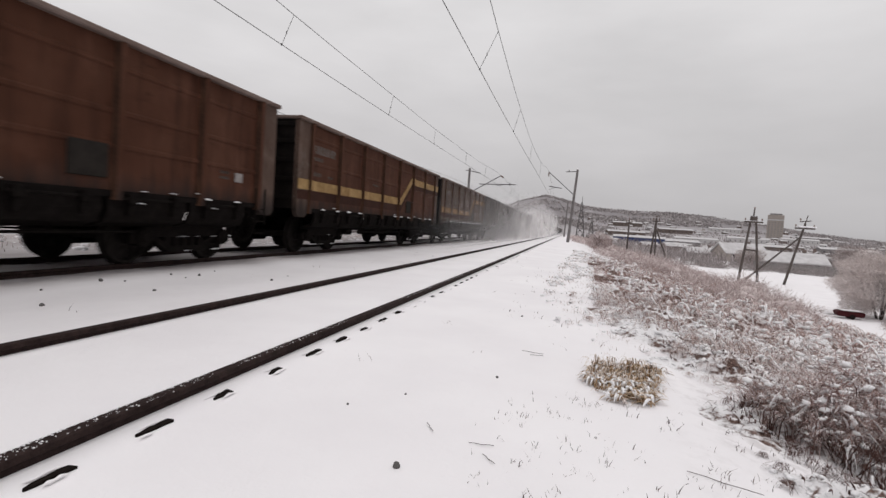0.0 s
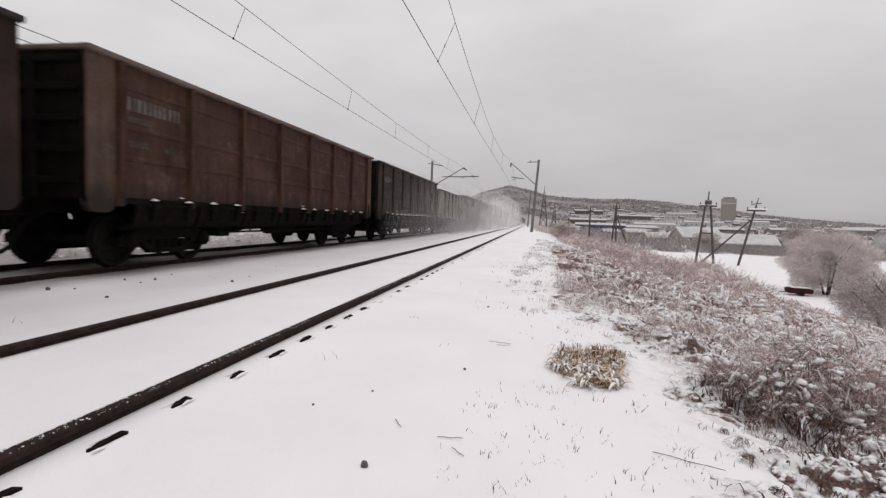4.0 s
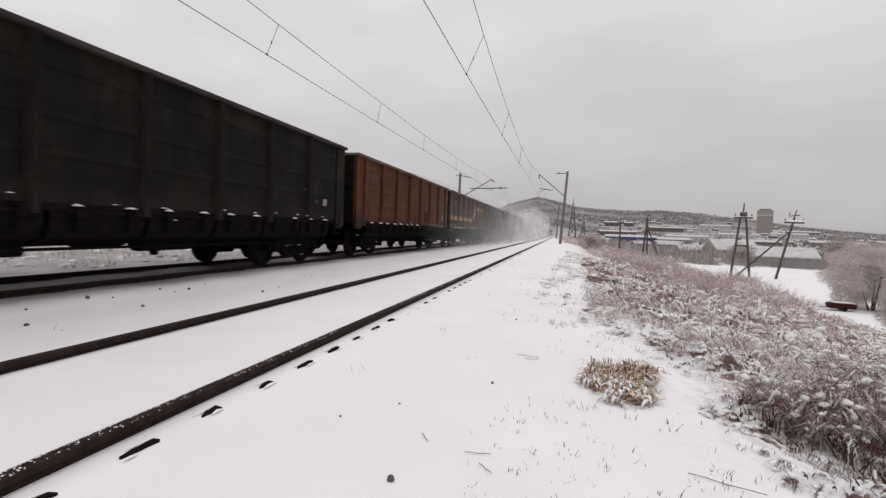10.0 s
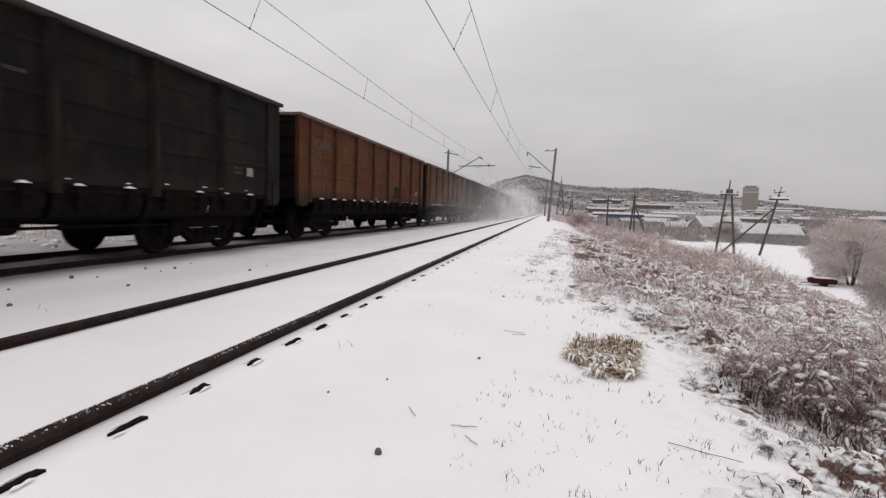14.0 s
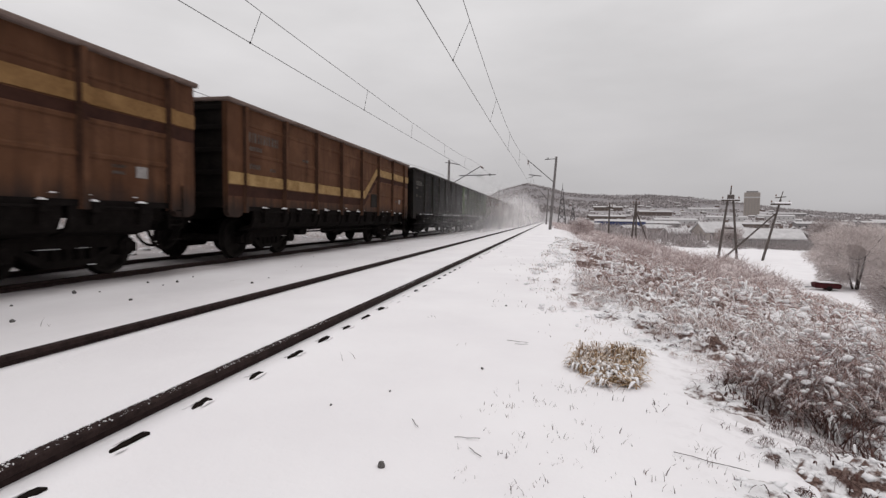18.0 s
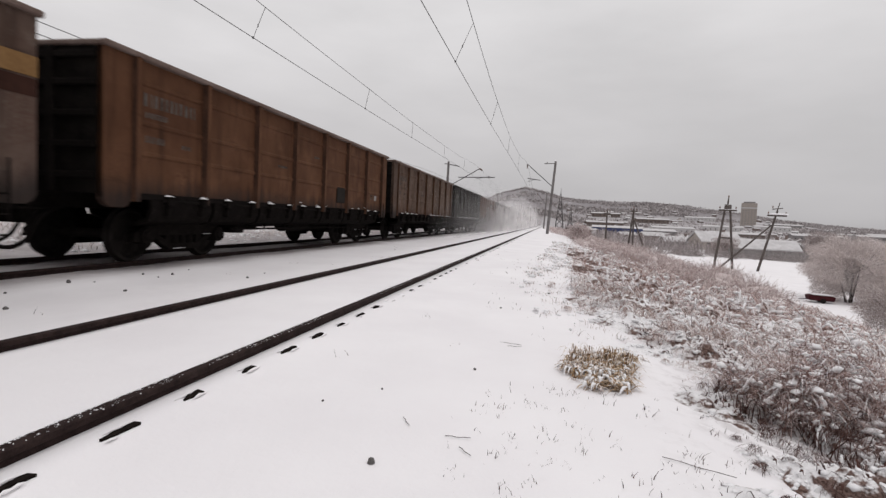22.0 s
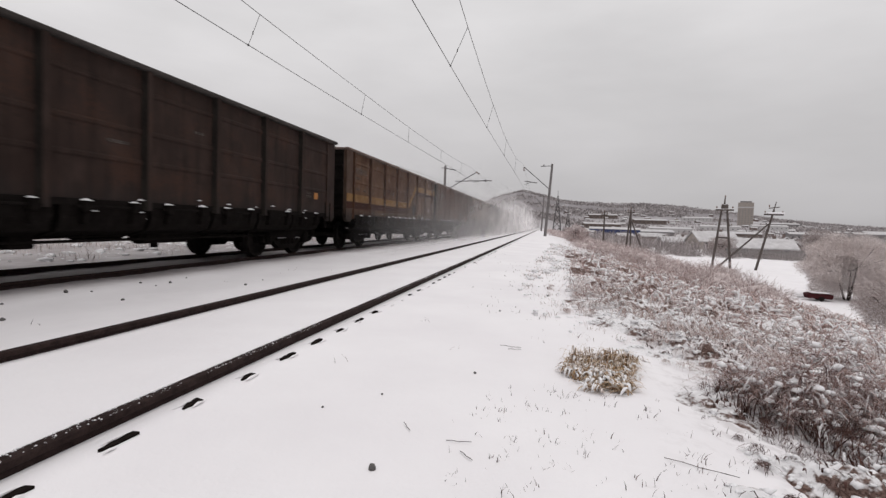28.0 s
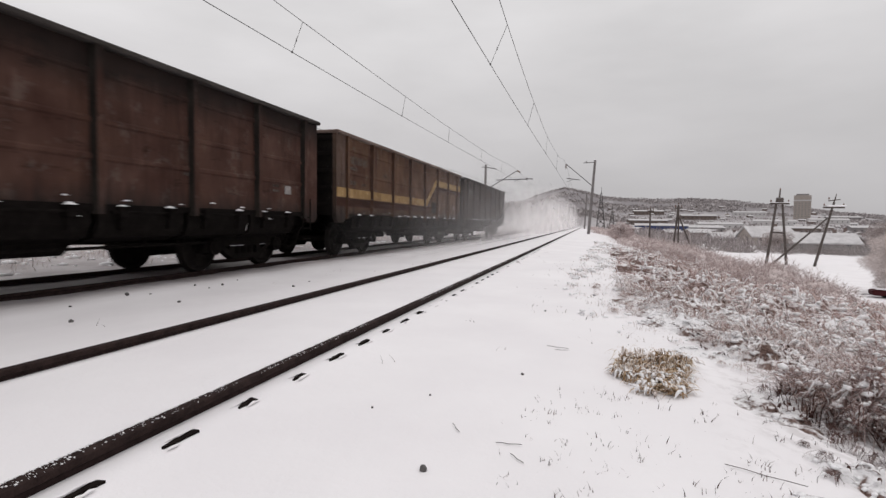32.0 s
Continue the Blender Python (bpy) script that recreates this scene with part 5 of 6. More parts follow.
# ---- trailer ----
def trailer():
    z = float(land(16.8, 36.6))
    red = plain("faded_red_paint", (0.036, 0.008, 0.010), (0.06, 0.015, 0.017), 3, 0.7)
    ob = thing("trailer", "low dark red trailer with snow on top beside a frosted tree", "trailer", at=pose(16.8, 36.6, z, 0, 0, -8) @ Matrix.Scale(0.57, 4))
    bm = bmesh.new()
    prism(bm, [(-1.15, 0.26), (1.15, 0.26), (1.25, 0.72), (0.9, 0.80), (-0.9, 0.86), (-1.3, 0.74)], -0.7, 0.7)
    bmesh.ops.bevel(bm, geom=bm.edges[:], offset=0.05, segments=2, affect="EDGES")
    part("body", bm, red, ob)
    for s in (-1, 1):
        bm = bmesh.new()
        rod(bm, (0.1, s * 0.6, 0.26), (0.1, s * 0.76, 0.26), 0.26, n=18)
        part("wheel", bm, WHEEL, ob)
    bm = bmesh.new()
    rod(bm, (-1.1, 0, 0.32), (-2.0, 0, 0.26), 0.04, n=8)
    part("drawbar", bm, IRON, ob)
    bm = bmesh.new()
    box(bm, -0.85, 0.85, -0.62, 0.62, 0.835, 0.92, 0.04)
    part("snow_cover", bm, PACK, ob)


trailer()


# ---- town ----
WALLS = [plain("plaster_" + k, a, b, 0.6, 0.9) for k, a, b in (
    ("grey", (0.20, 0.19, 0.19), (0.29, 0.275, 0.275)), ("beige", (0.30, 0.265, 0.24), (0.40, 0.36, 0.33)), ("brown", (0.12, 0.095, 0.085), (0.19, 0.155, 0.14)),
    ("white", (0.48, 0.46, 0.46), (0.58, 0.565, 0.565)), ("brick", (0.15, 0.118, 0.108), (0.22, 0.172, 0.158)))]
BLUE = plain("blue_cladding", (0.035, 0.05, 0.13), (0.06, 0.08, 0.18), 0.5, 0.7)
PANE, _t, _b = mat("dark_window_glass", 0.15)
_b.inputs["Base Color"].default_value = (0.03, 0.033, 0.04, 1)


# roof snow greyed: the dimming by haze is in its colour
ROOF = plain("roof_snow", (0.44, 0.425, 0.43), (0.60, 0.585, 0.59), 0.8, 0.85)


def house(w, d, h, rise, wall, label, chimney=True, windows=3, group="houses of the town", name="house", category="house"):
    """A gabled house with the ridge along x, its base at the origin."""
    ob = thing(name, label, category, group)
    bm = bmesh.new()
    a = [bm.verts.new((-w / 2, y, z)) for y, z in ((-d / 2, -1.5), (d / 2, -1.5), (d / 2, h), (0, h + rise), (-d / 2, h))]
    b = [bm.verts.new((w / 2, v.co.y, v.co.z)) for v in a]
    bm.faces.new(a)
    bm.faces.new(b[::-1])
    for i in range(5):
        j = (i + 1) % 5
        bm.faces.new((a[j], a[i], b[i], b[j]))
    part("wall", bm, wall, ob)
    over = 0.35
    k = rise / (d / 2)
    for s in (-1, 1):
        bm = bmesh.new()
        e = s * (d / 2 + over)
        q = [(0, h + rise + 0.02), (e, h - over * k + 0.02), (e, h - over * k + 0.27), (0, h + rise + 0.27)]
        v0 = [bm.verts.new((-w / 2 - over, y, z)) for y, z in q]
        v1 = [bm.verts.new((w / 2 + over, y, z)) for y, z in q]
        bm.faces.new(v0)
        bm.faces.new(v1[::-1])
        for i in range(4):
            j = (i + 1) % 4
            bm.faces.new((v0[j], v0[i], v1[i], v1[j]))
        part("roof", bm, ROOF, ob, "roof slope under snow")
    for i in range(windows):
        x = (i + 0.5) / windows * w - w / 2
        bm = bmesh.new()
        box(bm, x - 0.5, x + 0.5, -d / 2 - 0.03, -d / 2 + 0.05, h * 0.35, h * 0.35 + 1.2)
        part("window", bm, PANE, ob)
    if chimney:
        bm = bmesh.new()
        box(bm, w * 0.2, w * 0.2 + 0.6, 0.2, 0.8, h + rise * 0.4, h + rise + 0.9)
        part("chimney", bm, WALLS[4], ob)
    return ob


def put(ob, x, y, turn, dz=0.0):
    ob.matrix_basis = pose(x, y, float(land(x, y)) + dz, 0, 0, turn)
    return ob


def town():
    rnd = random.Random(11)
    put(house(11, 8, 2.3, 2.4, WALLS[1], "small beige house with steep snowy gable roof", True, 3), 45, 157, 12)
    put(house(9, 7, 1.7, 1.3, WALLS[0], "low grey house with snowy roof beside a fence", True, 2), 37, 163, 6)
    put(house(11, 7, 1.7, 1.7, WALLS[2], "low brown house with broad snowy roof", True, 3), 43, 118, -5)
    put(house(8, 6, 2.0, 2.0, WALLS[2], "brown wooden house with snowy roof behind the field", True, 2), 55, 136, 70)
    put(house(8, 7, 4.2, 1.8, WALLS[3], "white two-storey house with snowy roof behind the trees", True, 2), 91, 150, 30)
    # grey board fence between the field and the houses
    fence = thing("board_fence", "long weathered grey board fence with snow behind the field", "fence")
    bm = bmesh.new()
    box(bm, -0.1, 0.1, -0.02, 0.02, 0, 1.7, 0.01)
    # boards paled, with the haze of distance put into their colour
    board = finish(bm, "board", plain("hazy_grey_board", (0.20, 0.185, 0.18), (0.34, 0.32, 0.315), 2, 0.9))
    for i in range(150):
        x, y = 33.5 + i * 0.213, 108 - i * 0.07
        ob = part("board", board, POLE, fence)
        ob.matrix_basis = pose(x, y, float(land(x, y)) - 0.05 + rnd.uniform(-0.06, 0.06), 0, rnd.uniform(-1.5, 1.5), -18)
    for z in (0.5, 1.3):
        bm = bmesh.new()
        rod(bm, (33.4, 108.1, float(land(33.4, 108.1)) + z), (65.5, 97.7, float(land(65.5, 97.7)) + z), 0.05, n=6)
        part("fence_rail", bm, POLE, fence)
    kinds = []
    for i, (w, d, h, r, m, c) in enumerate(((9, 6.5, 2.4, 1.7, 0, "grey"), (8, 6, 2.3, 1.8, 1, "beige"), (10, 6.5, 2.6, 1.5, 2, "dark brown"), (8, 6.5, 2.6, 1.8, 3, "white"), (10, 7, 4.4, 1.6, 4, "brick"))):
        ob = house(w, d, h, r, WALLS[m], c + " house under a snowy gable roof in the valley town", True, 3)
        kinds.append(ob)
    used = set()
    spots = []
    while len(spots) < 165:
        y = 185 + 900 * rnd.random() ** 1.25
        x = y * rnd.uniform(0.03, 0.62) + rnd.uniform(-6, 12)
        if all(abs(x - a) > 13 + y * 0.006 or abs(y - b) > 12 + y * 0.012 for a, b in spots) and not (30 < x < 60 and y < 172):
            spots.append((x, y))
    for x, y in spots:
        k = rnd.randrange(5)
        m = pose(x, y, float(land(x, y)) - 0.2, 0, 0, rnd.choice((0, 10, -12, 25, 85, 95, -30)) * (0.15 if y < 320 else 1)) @ Matrix.Scale(rnd.uniform(0.72, 0.92), 4)
        if k in used:
            copy_thing(kinds[k], m)
        else:
            used.add(k)
            kinds[k].matrix_basis = m
    # long sheds and works
    sheds = [house(40, 12, 4.6, 1.5, m, c + " long industrial shed with a snowy roof", False, 8, "industrial sheds", "long_shed", "shed")
             for m, c in ((WALLS[0], "grey"), (WALLS[2], "dark"), (WALLS[3], "pale"))]
    first = set()
    for i, (x, y, a) in enumerate(((75, 430, 8), (150, 470, -4), (120, 560, 6), (230, 520, 0), (60, 610, 10), (190, 640, -6), (320, 600, 5), (130, 720, 3), (270, 720, -3), (380, 700, 8), (80, 800, 4), (215, 830, 0), (340, 860, -5), (470, 820, 6))):
        k = i % 3
        m = pose(x, y, float(land(x, y)), 0, 0, a)
        if k in first:
            copy_thing(sheds[k], m)
        else:
            first.add(k)
            sheds[k].matrix_basis = m
    put(house(36, 12, 4.5, 1.4, BLUE, "long blue-walled shed with a snow-covered roof", False, 6, "industrial sheds", "long_shed", "shed"), 51, 418, -7, 1.0)
    # the tall block
    z = float(land(270, 800))
    ob = thing("apartment_tower", "tall grey apartment tower with a pale band below the roof", "apartment block", at=pose(270, 800, z, 0, 0, -18))
    bm = bmesh.new()
    box(bm, -9.5, 9.5, -8, 8, -3, 41.5 - z, 0.2)
    part("wall", bm, WALLS[1], ob)
    bm = bmesh.new()
    box(bm, -9.7, 9.7, -8.2, 8.2, 34 - z, 35.6 - z)
    part("band", bm, WALLS[3], ob, "pale concrete band")
    bm = bmesh.new()
    box(bm, -7, 7, -6, 6, 41.5 - z, 43.5 - z)
    part("roof_house", bm, WALLS[0], ob)
    bm = bmesh.new()
    box(bm, -0.8, 0.8, -8.06, -7.9, -0.6, 0.6)
    pane = finish(bm, "window", WALLS[0])
    for f in range(10):
        for c in range(5):
            ob2 = part("window", pane, PANE, ob)
            ob2.location = ((c - 2) * 3.6, 0, 8 - z + f * 2.9)


town()


def gardens():
    """Frosted thickets between the field and the houses."""
    rng = np.random.default_rng(71)
    m = 150
    cx, cy = rng.uniform(14, 72, m), rng.uniform(97, 116, m)
    ok = (np.abs(cx - 43) > 7) | (cy < 112)
    cx, cy = cx[ok], cy[ok]
    size = rng.uniform(0.5, 1.5, len(cx))
    k = np.repeat(np.arange(len(cx)), 260)
    g = [fuzz(rng, np.c_[cx, cy, land(cx, cy) - 0.1], k, np.c_[size * 1.3, size, size], 0.3 * size[k], np.full(len(k), 0.05))]
    tagged(new("garden_thicket", plant("garden_thicket", g, WOODS, rng)), "grey frosted thickets along the garden fence", "scrub", kind="stuff")


gardens()


def far_woods():
    """Bare trees and garden thickets, each clump a fan of rising twigs."""
    rng = np.random.default_rng(33)
    m = 6200
    cy = 104 + 1400 * rng.random(m) ** 2.3
    cx = cy * rng.uniform(-0.09, 0.72, m) + 12
    ok = ~((cy < 118) & (cx < 66)) & (cx > 15) & (cy < 800) & ~((np.abs(cx - 45) < 7) & (cy < 160)) & ~((np.abs(cx - 43) < 7) & (cy < 121))
    cx, cy = cx[ok], cy[ok]
    k = np.repeat(np.arange(len(cx)), 13)
    n = len(k)
    s = np.clip(cy[k] / 130, 0.9, 6)
    x, y = cx[k] + rng.normal(0, 1, n) * s * 0.9, cy[k] + rng.normal(0, 1, n) * s * 0.9
    tall = (rng.uniform(1.2, 3.4, len(cx)) * np.interp(cy, (100, 150, 400, 700, 1000), (0.6, 1.0, 1.2, 0.95, 0.8)))[k]
    p = np.stack([x, y, land(x, y) - 0.2 + tall * 0.7 * rng.random(n) ** 2], 1)
    g = [blades(p, rng.uniform(0.5, 1.1, n) * tall, 0.13 * s, 0.55, 0.4, rng, 0.2)]
    tagged(new("bare_trees", plant("bare_trees", g, WOODS, rng)), "bare grey trees and gardens across the town", "trees", kind="stuff")
    # woods on the hills, in drifts with clearings between
    m = 9000
    cy = 640 + 860 * rng.random(m) ** 1.1
    cx = cy * rng.uniform(-0.16, 0.74, m)
    drift = np.sin(cx / 61 + 2 * np.sin(cy / 95)) + np.sin(cy / 47 + cx / 130) + 0.7 * np.sin(cx / 23 - cy / 31)
    ok = drift > np.interp(cy, (640, 820, 1000), (1.0, 0.5, -0.5))
    cx, cy = cx[ok], cy[ok]
    k = np.repeat(np.arange(len(cx)), 6)
    n = len(k)
    x, y = cx[k] + rng.normal(0, 7, n), cy[k] + rng.normal(0, 7, n)
    tall = rng.uniform(2.0, 4.5, len(cx))[k]
    p = np.stack([x, y, land(x, y) - 0.2 + tall * 0.6 * rng.random(n) ** 2], 1)
    g = [blades(p, rng.uniform(0.5, 1.1, n) * tall, np.full(n, 2.3), 0.5, 0.4, rng, 0.2)]
    tagged(new("hill_woods", plant("hill_woods", g, HILLS, rng)), "frosted bare woods, haze-paled, over the hills behind the town", "trees", kind="stuff")


far_woods()


# ---- odds and ends on the snow ----
def litter():
    rnd = random.Random(6)
    bm = bmesh.new()
    bmesh.ops.create_icosphere(bm, subdivisions=2, radius=1)
    for v in bm.verts:
        v.co *= 1 + 0.3 * noise.noise(v.co * 1.7)
    stone = finish(bm, "stone", plain("grey_stone", (0.06, 0.055, 0.055), (0.17, 0.16, 0.155), 30, 0.9))
    for x, y, s in ((-0.68, 2.2, 0.022), (-0.44, 3.85, 0.014), (-0.5, 6.7, 0.016), (-0.95, 3.2, 0.009), (-1.2, 2.85, 0.009), (0.1, 8.4, 0.02), (-6.15, 5.89, 0.035), (-6.01, 6.15, 0.016), (-5.26, 5.86, 0.025), (-6.12, 7.17, 0.022), (-5.85, 7.17, 0.014), (-5.89, 7.54, 0.03), (-6.0, 8.08, 0.014),
                    (-4.67, 7.73, 0.026), (-4.92, 8.69, 0.015), (-5.36, 4.41, 0.03), (-6.08, 4.99, 0.018)):
        ob = new("stone", stone)
        ob.matrix_basis = pose(x, y, float(land(x, y)) + s * 0.3, rnd.uniform(0, 90), 20, rnd.uniform(0, 360)) @ Matrix.Diagonal((s, s * 0.8, s * 0.75, 1))
        tagged(ob, "small dark stone lying on the snow", "stone", "stones on the snow")
    for x, y, ln, a in ((-0.36, 2.62, 0.13, 5), (-0.3, 2.47, 0.11, -50), (-0.24, 4.8, 0.2, -15), (-0.66, 2.72, 0.12, -60), (0.78, 2.6, 0.32, -25), (-0.2, 4.72, 0.12, 10)):
        bm = bmesh.new()
        pts = [(ln * (k / 4 - 0.5), 0.0015 * math.sin(k * 1.9), 0.009 + 0.002 * math.sin(k * 2.3)) for k in range(5)]
        for p, q in zip(pts, pts[1:]):
            rod(bm, p, q, 0.0020, 0.0016, 5)
        ob = new("twig", finish(bm, "twig", POLE))
        ob.matrix_basis = pose(x, y, float(land(x, y)), 0, 0, a)
        tagged(ob, "thin dry twig lying on the snow", "twig", "twigs on the snow")


litter()


# ---- the freight train ----
HALF, PITCH = 6.87, 14.77     # half a wagon body, and one wagon with its couplings
FLOOR, TOP = 1.235, 3.36
BODY_X, POST_X = 1.46, 1.565
RADIUS = 0.462                # of a wheel on the rail
rolling = []


def wall_mesh():
    """One side: a plate with two pressed ridges along it."""
    bm = bmesh.new()
    line = [(BODY_X - 0.05, FLOOR - 0.06), (BODY_X, FLOOR - 0.06)]
    for k in (0.27, 0.50, 0.80):
        z = FLOOR + (TOP - FLOOR) * k
        line += [(BODY_X, z - 0.05), (BODY_X + 0.02, z - 0.022), (BODY_X + 0.02, z + 0.022), (BODY_X, z + 0.05)]
    line += [(BODY_X, TOP - 0.06), (BODY_X - 0.05, TOP - 0.06)]
    prism(bm, line, -HALF, HALF)
    return bm


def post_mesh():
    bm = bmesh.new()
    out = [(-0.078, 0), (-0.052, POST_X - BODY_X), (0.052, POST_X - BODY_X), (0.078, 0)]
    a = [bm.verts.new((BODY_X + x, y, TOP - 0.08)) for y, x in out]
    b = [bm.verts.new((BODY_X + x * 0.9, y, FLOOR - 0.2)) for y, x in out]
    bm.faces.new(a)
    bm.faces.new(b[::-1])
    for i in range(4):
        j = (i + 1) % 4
        # flanks get the second slot, whose colour carries their shade
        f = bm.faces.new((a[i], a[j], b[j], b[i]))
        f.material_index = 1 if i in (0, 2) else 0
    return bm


def end_mesh():
    bm = bmesh.new()
    box(bm, -BODY_X + 0.01, BODY_X - 0.01, HALF - 0.05, HALF, FLOOR - 0.1, TOP - 0.06)
    return bm


def end_rib_mesh():
    bm = bmesh.new()
    box(bm, -BODY_X + 0.08, BODY_X - 0.08, HALF, HALF + 0.06, -0.05, 0.05, 0.015)
    return bm


def end_stay_mesh():
    bm = bmesh.new()
    box(bm, -0.07, 0.07, HALF + 0.002, HALF + 0.08, FLOOR - 0.1, TOP - 0.1, 0.015)
    return bm


def corner_mesh():
    """The flush end plate, rounded off below the sill."""
    bm = bmesh.new()
    line = [(-0.27, TOP - 0.07), (-0.27, FLOOR - 0.18), (-0.21, FLOOR - 0.26), (-0.12, FLOOR - 0.30), (0.12, FLOOR - 0.30), (0.21, FLOOR - 0.26), (0.27, FLOOR - 0.18), (0.27, TOP - 0.07)]
    a = [bm.verts.new((BODY_X - 0.08, y, z)) for y, z in line]
    b = [bm.verts.new((BODY_X + 0.035, y, z)) for y, z in line]
    bm.faces.new(a)
    bm.faces.new(b[::-1])
    for i in range(len(a)):
        j = (i + 1) % len(a)
        bm.faces.new((a[j], a[i], b[i], b[j]))
    return bm


def flap_mesh():
    bm = bmesh.new()
    box(bm, BODY_X, BODY_X + 0.03, -0.32, 0.32, -0.24, 0.24, 0.01)
    return bm


def plate_mesh():
    bm = bmesh.new()
    box(bm, BODY_X + 0.036, BODY_X + 0.046, -0.12, 0.12, -0.09, 0.09, 0.004)
    return bm


def rim_mesh():
    bm = bmesh.new()
    for s in (-1, 1):
        box(bm, s * (BODY_X - 0.07), s * (POST_X + 0.01), -HALF - 0.05, HALF + 0.05, TOP - 0.085, TOP, 0.02)
        box(bm, -BODY_X + 0.07, BODY_X - 0.07, s * (HALF - 0.06), s * (HALF + 0.05), TOP - 0.085, TOP - 0.002, 0.02)
    return bm


def sill_mesh():
    bm = bmesh.new()
    box(bm, -1.42, 1.42, -HALF + 0.06, HALF - 0.06, FLOOR - 0.06, FLOOR - 0.02)
    for s in (-1, 1):
        box(bm, s * (BODY_X - 0.06), s * (BODY_X + 0.03), -HALF, HALF, FLOOR - 0.16, FLOOR - 0.062, 0.01)
        box(bm, s * 0.12, s * 0.24, -HALF - 0.1, HALF + 0.1, FLOOR - 0.34, FLOOR - 0.06, 0.01)
    for y in (-4.6, 4.6):
        box(bm, -1.3, 1.3, y - 0.22, y + 0.22, FLOOR - 0.30, FLOOR - 0.062, 0.02)
    for y in (-2.4, -0.8, 0.8, 2.4):
        box(bm, -1.4, 1.4, y - 0.06, y + 0.06, FLOOR - 0.24, FLOOR - 0.062, 0.01)
    return bm


def hatch_mesh():
    """A bottom door hanging under the side, with its two lock lugs."""
    bm = bmesh.new()
    a = [(1.40, FLOOR - 0.13), (1.475, FLOOR - 0.13), (1.475, FLOOR - 0.34), (1.40, FLOOR - 0.52), (1.10, FLOOR - 0.60), (1.08, FLOOR - 0.55), (1.36, FLOOR - 0.46), (1.41, FLOOR - 0.32)]
    prism(bm, a, -0.79, 0.79)
    for y in (-0.45, 0.45):
        box(bm, 1.45, 1.60, y - 0.065, y + 0.065, FLOOR - 0.25, FLOOR - 0.09, 0.015)
        box(bm, 1.45, 1.56, y - 0.035, y + 0.035, FLOOR - 0.42, FLOOR - 0.24, 0.012)
    rod(bm, (1.53, -0.6, FLOOR - 0.17), (1.53, 0.6, FLOOR - 0.17), 0.022, n=6)
    return bm


def side_frame_mesh():
    """A cast bogie side with its window for the springs."""
    bm = bmesh.new()
    top = [(-1.25, 0.50), (-1.05, 0.62), (-0.45, 0.66), (0.45, 0.66), (1.05, 0.62), (1.25, 0.50), (1.25, 0.36), (1.0, 0.36), (0.85, 0.46), (-0.85, 0.46), (-1.0, 0.36), (-1.25, 0.36)]
    low = [(-0.85, 0.46), (-0.42, 0.20), (0.42, 0.20), (0.85, 0.46), (0.68, 0.46), (0.34, 0.30), (-0.34, 0.30), (-0.68, 0.46)]
    for line in (top, low):
        v0 = [bm.verts.new((0.98, y, z)) for y, z in line]
        v1 = [bm.verts.new((1.14, y, z)) for y, z in line]
        bm.faces.new(v0)
        bm.faces.new(v1[::-1])
        for i in range(len(line)):
            j = (i + 1) % len(line)
            bm.faces.new((v0[j], v0[i], v1[i], v1[j]))
    for y in (-0.42, 0.42):
        box(bm, 0.99, 1.13, y - 0.07, y + 0.07, 0.25, 0.6)
    for y in (-0.2, 0, 0.2):
        rod(bm, (1.06, y, 0.29), (1.06, y, 0.5), 0.085, n=10)
    for y in (-1.0, 1.0):
        rod(bm, (0.95, y, 0.46), (1.20, y, 0.46), 0.15, n=14)
        rod(bm, (1.195, y, 0.46), (1.225, y, 0.46), 0.09, n=12)
    return bm


def wheel_mesh():
    """A rolled wheel standing at the near rail, turned from its profile."""
    bm = bmesh.new()
    prof = [(0.0, 0.88), (0.12, 0.88), (0.14, 0.80), (0.36, 0.765), (0.40, 0.85), (0.455, 0.85), (0.462, 0.76), (0.487, 0.75), (0.487, 0.722), (0.40, 0.715), (0.36, 0.735), (0.14, 0.70), (0.0, 0.70)]
    n, rings = 28, []
    for r, x in prof:
        rings.append([bm.verts.new((x, r * math.cos(6.28319 * k / n), r * math.sin(6.28319 * k / n))) for k in range(n)] if r else [bm.verts.new((x, 0, 0))])
    for a, b in zip(rings, rings[1:]):
        for k in range(n):
            j = (k + 1) % n
            f = [a[k % len(a)], a[j % len(a)], b[j % len(b)], b[k % len(b)]]
            f = list(dict.fromkeys(f))
            if len(f) > 2:
                bm.faces.new(f)
    return bm


def axle_mesh():
    bm = bmesh.new()
    rod(bm, (-1.0, 0, 0), (1.0, 0, 0), 0.085, n=12)
    return bm


def bolster_mesh():
    bm = bmesh.new()
    box(bm, -1.1, 1.1, -0.2, 0.2, 0.46, 0.68, 0.03)
    for s in (-1, 1):
        for y in (-0.45, 0.45):
            box(bm, s * 0.62 - 0.06, s * 0.62 + 0.06, y - 0.1, y + 0.1, 0.28, 0.6, 0.02)
        box(bm, -0.9, 0.9, s * 0.47 - 0.03, s * 0.47 + 0.03, 0.33, 0.42, 0.01)
    return bm


def coupler_mesh():
    bm = bmesh.new()
    box(bm, -0.11, 0.11, HALF - 0.1, HALF + 0.27, 0.84, 1.04, 0.02)
    box(bm, -0.19, 0.15, HALF + 0.25, HALF + 0.505, 0.78, 1.1, 0.05)
    box(bm, -0.3, 0.3, HALF + 0.02, HALF + 0.12, 0.64, 1.0, 0.02)
    return bm


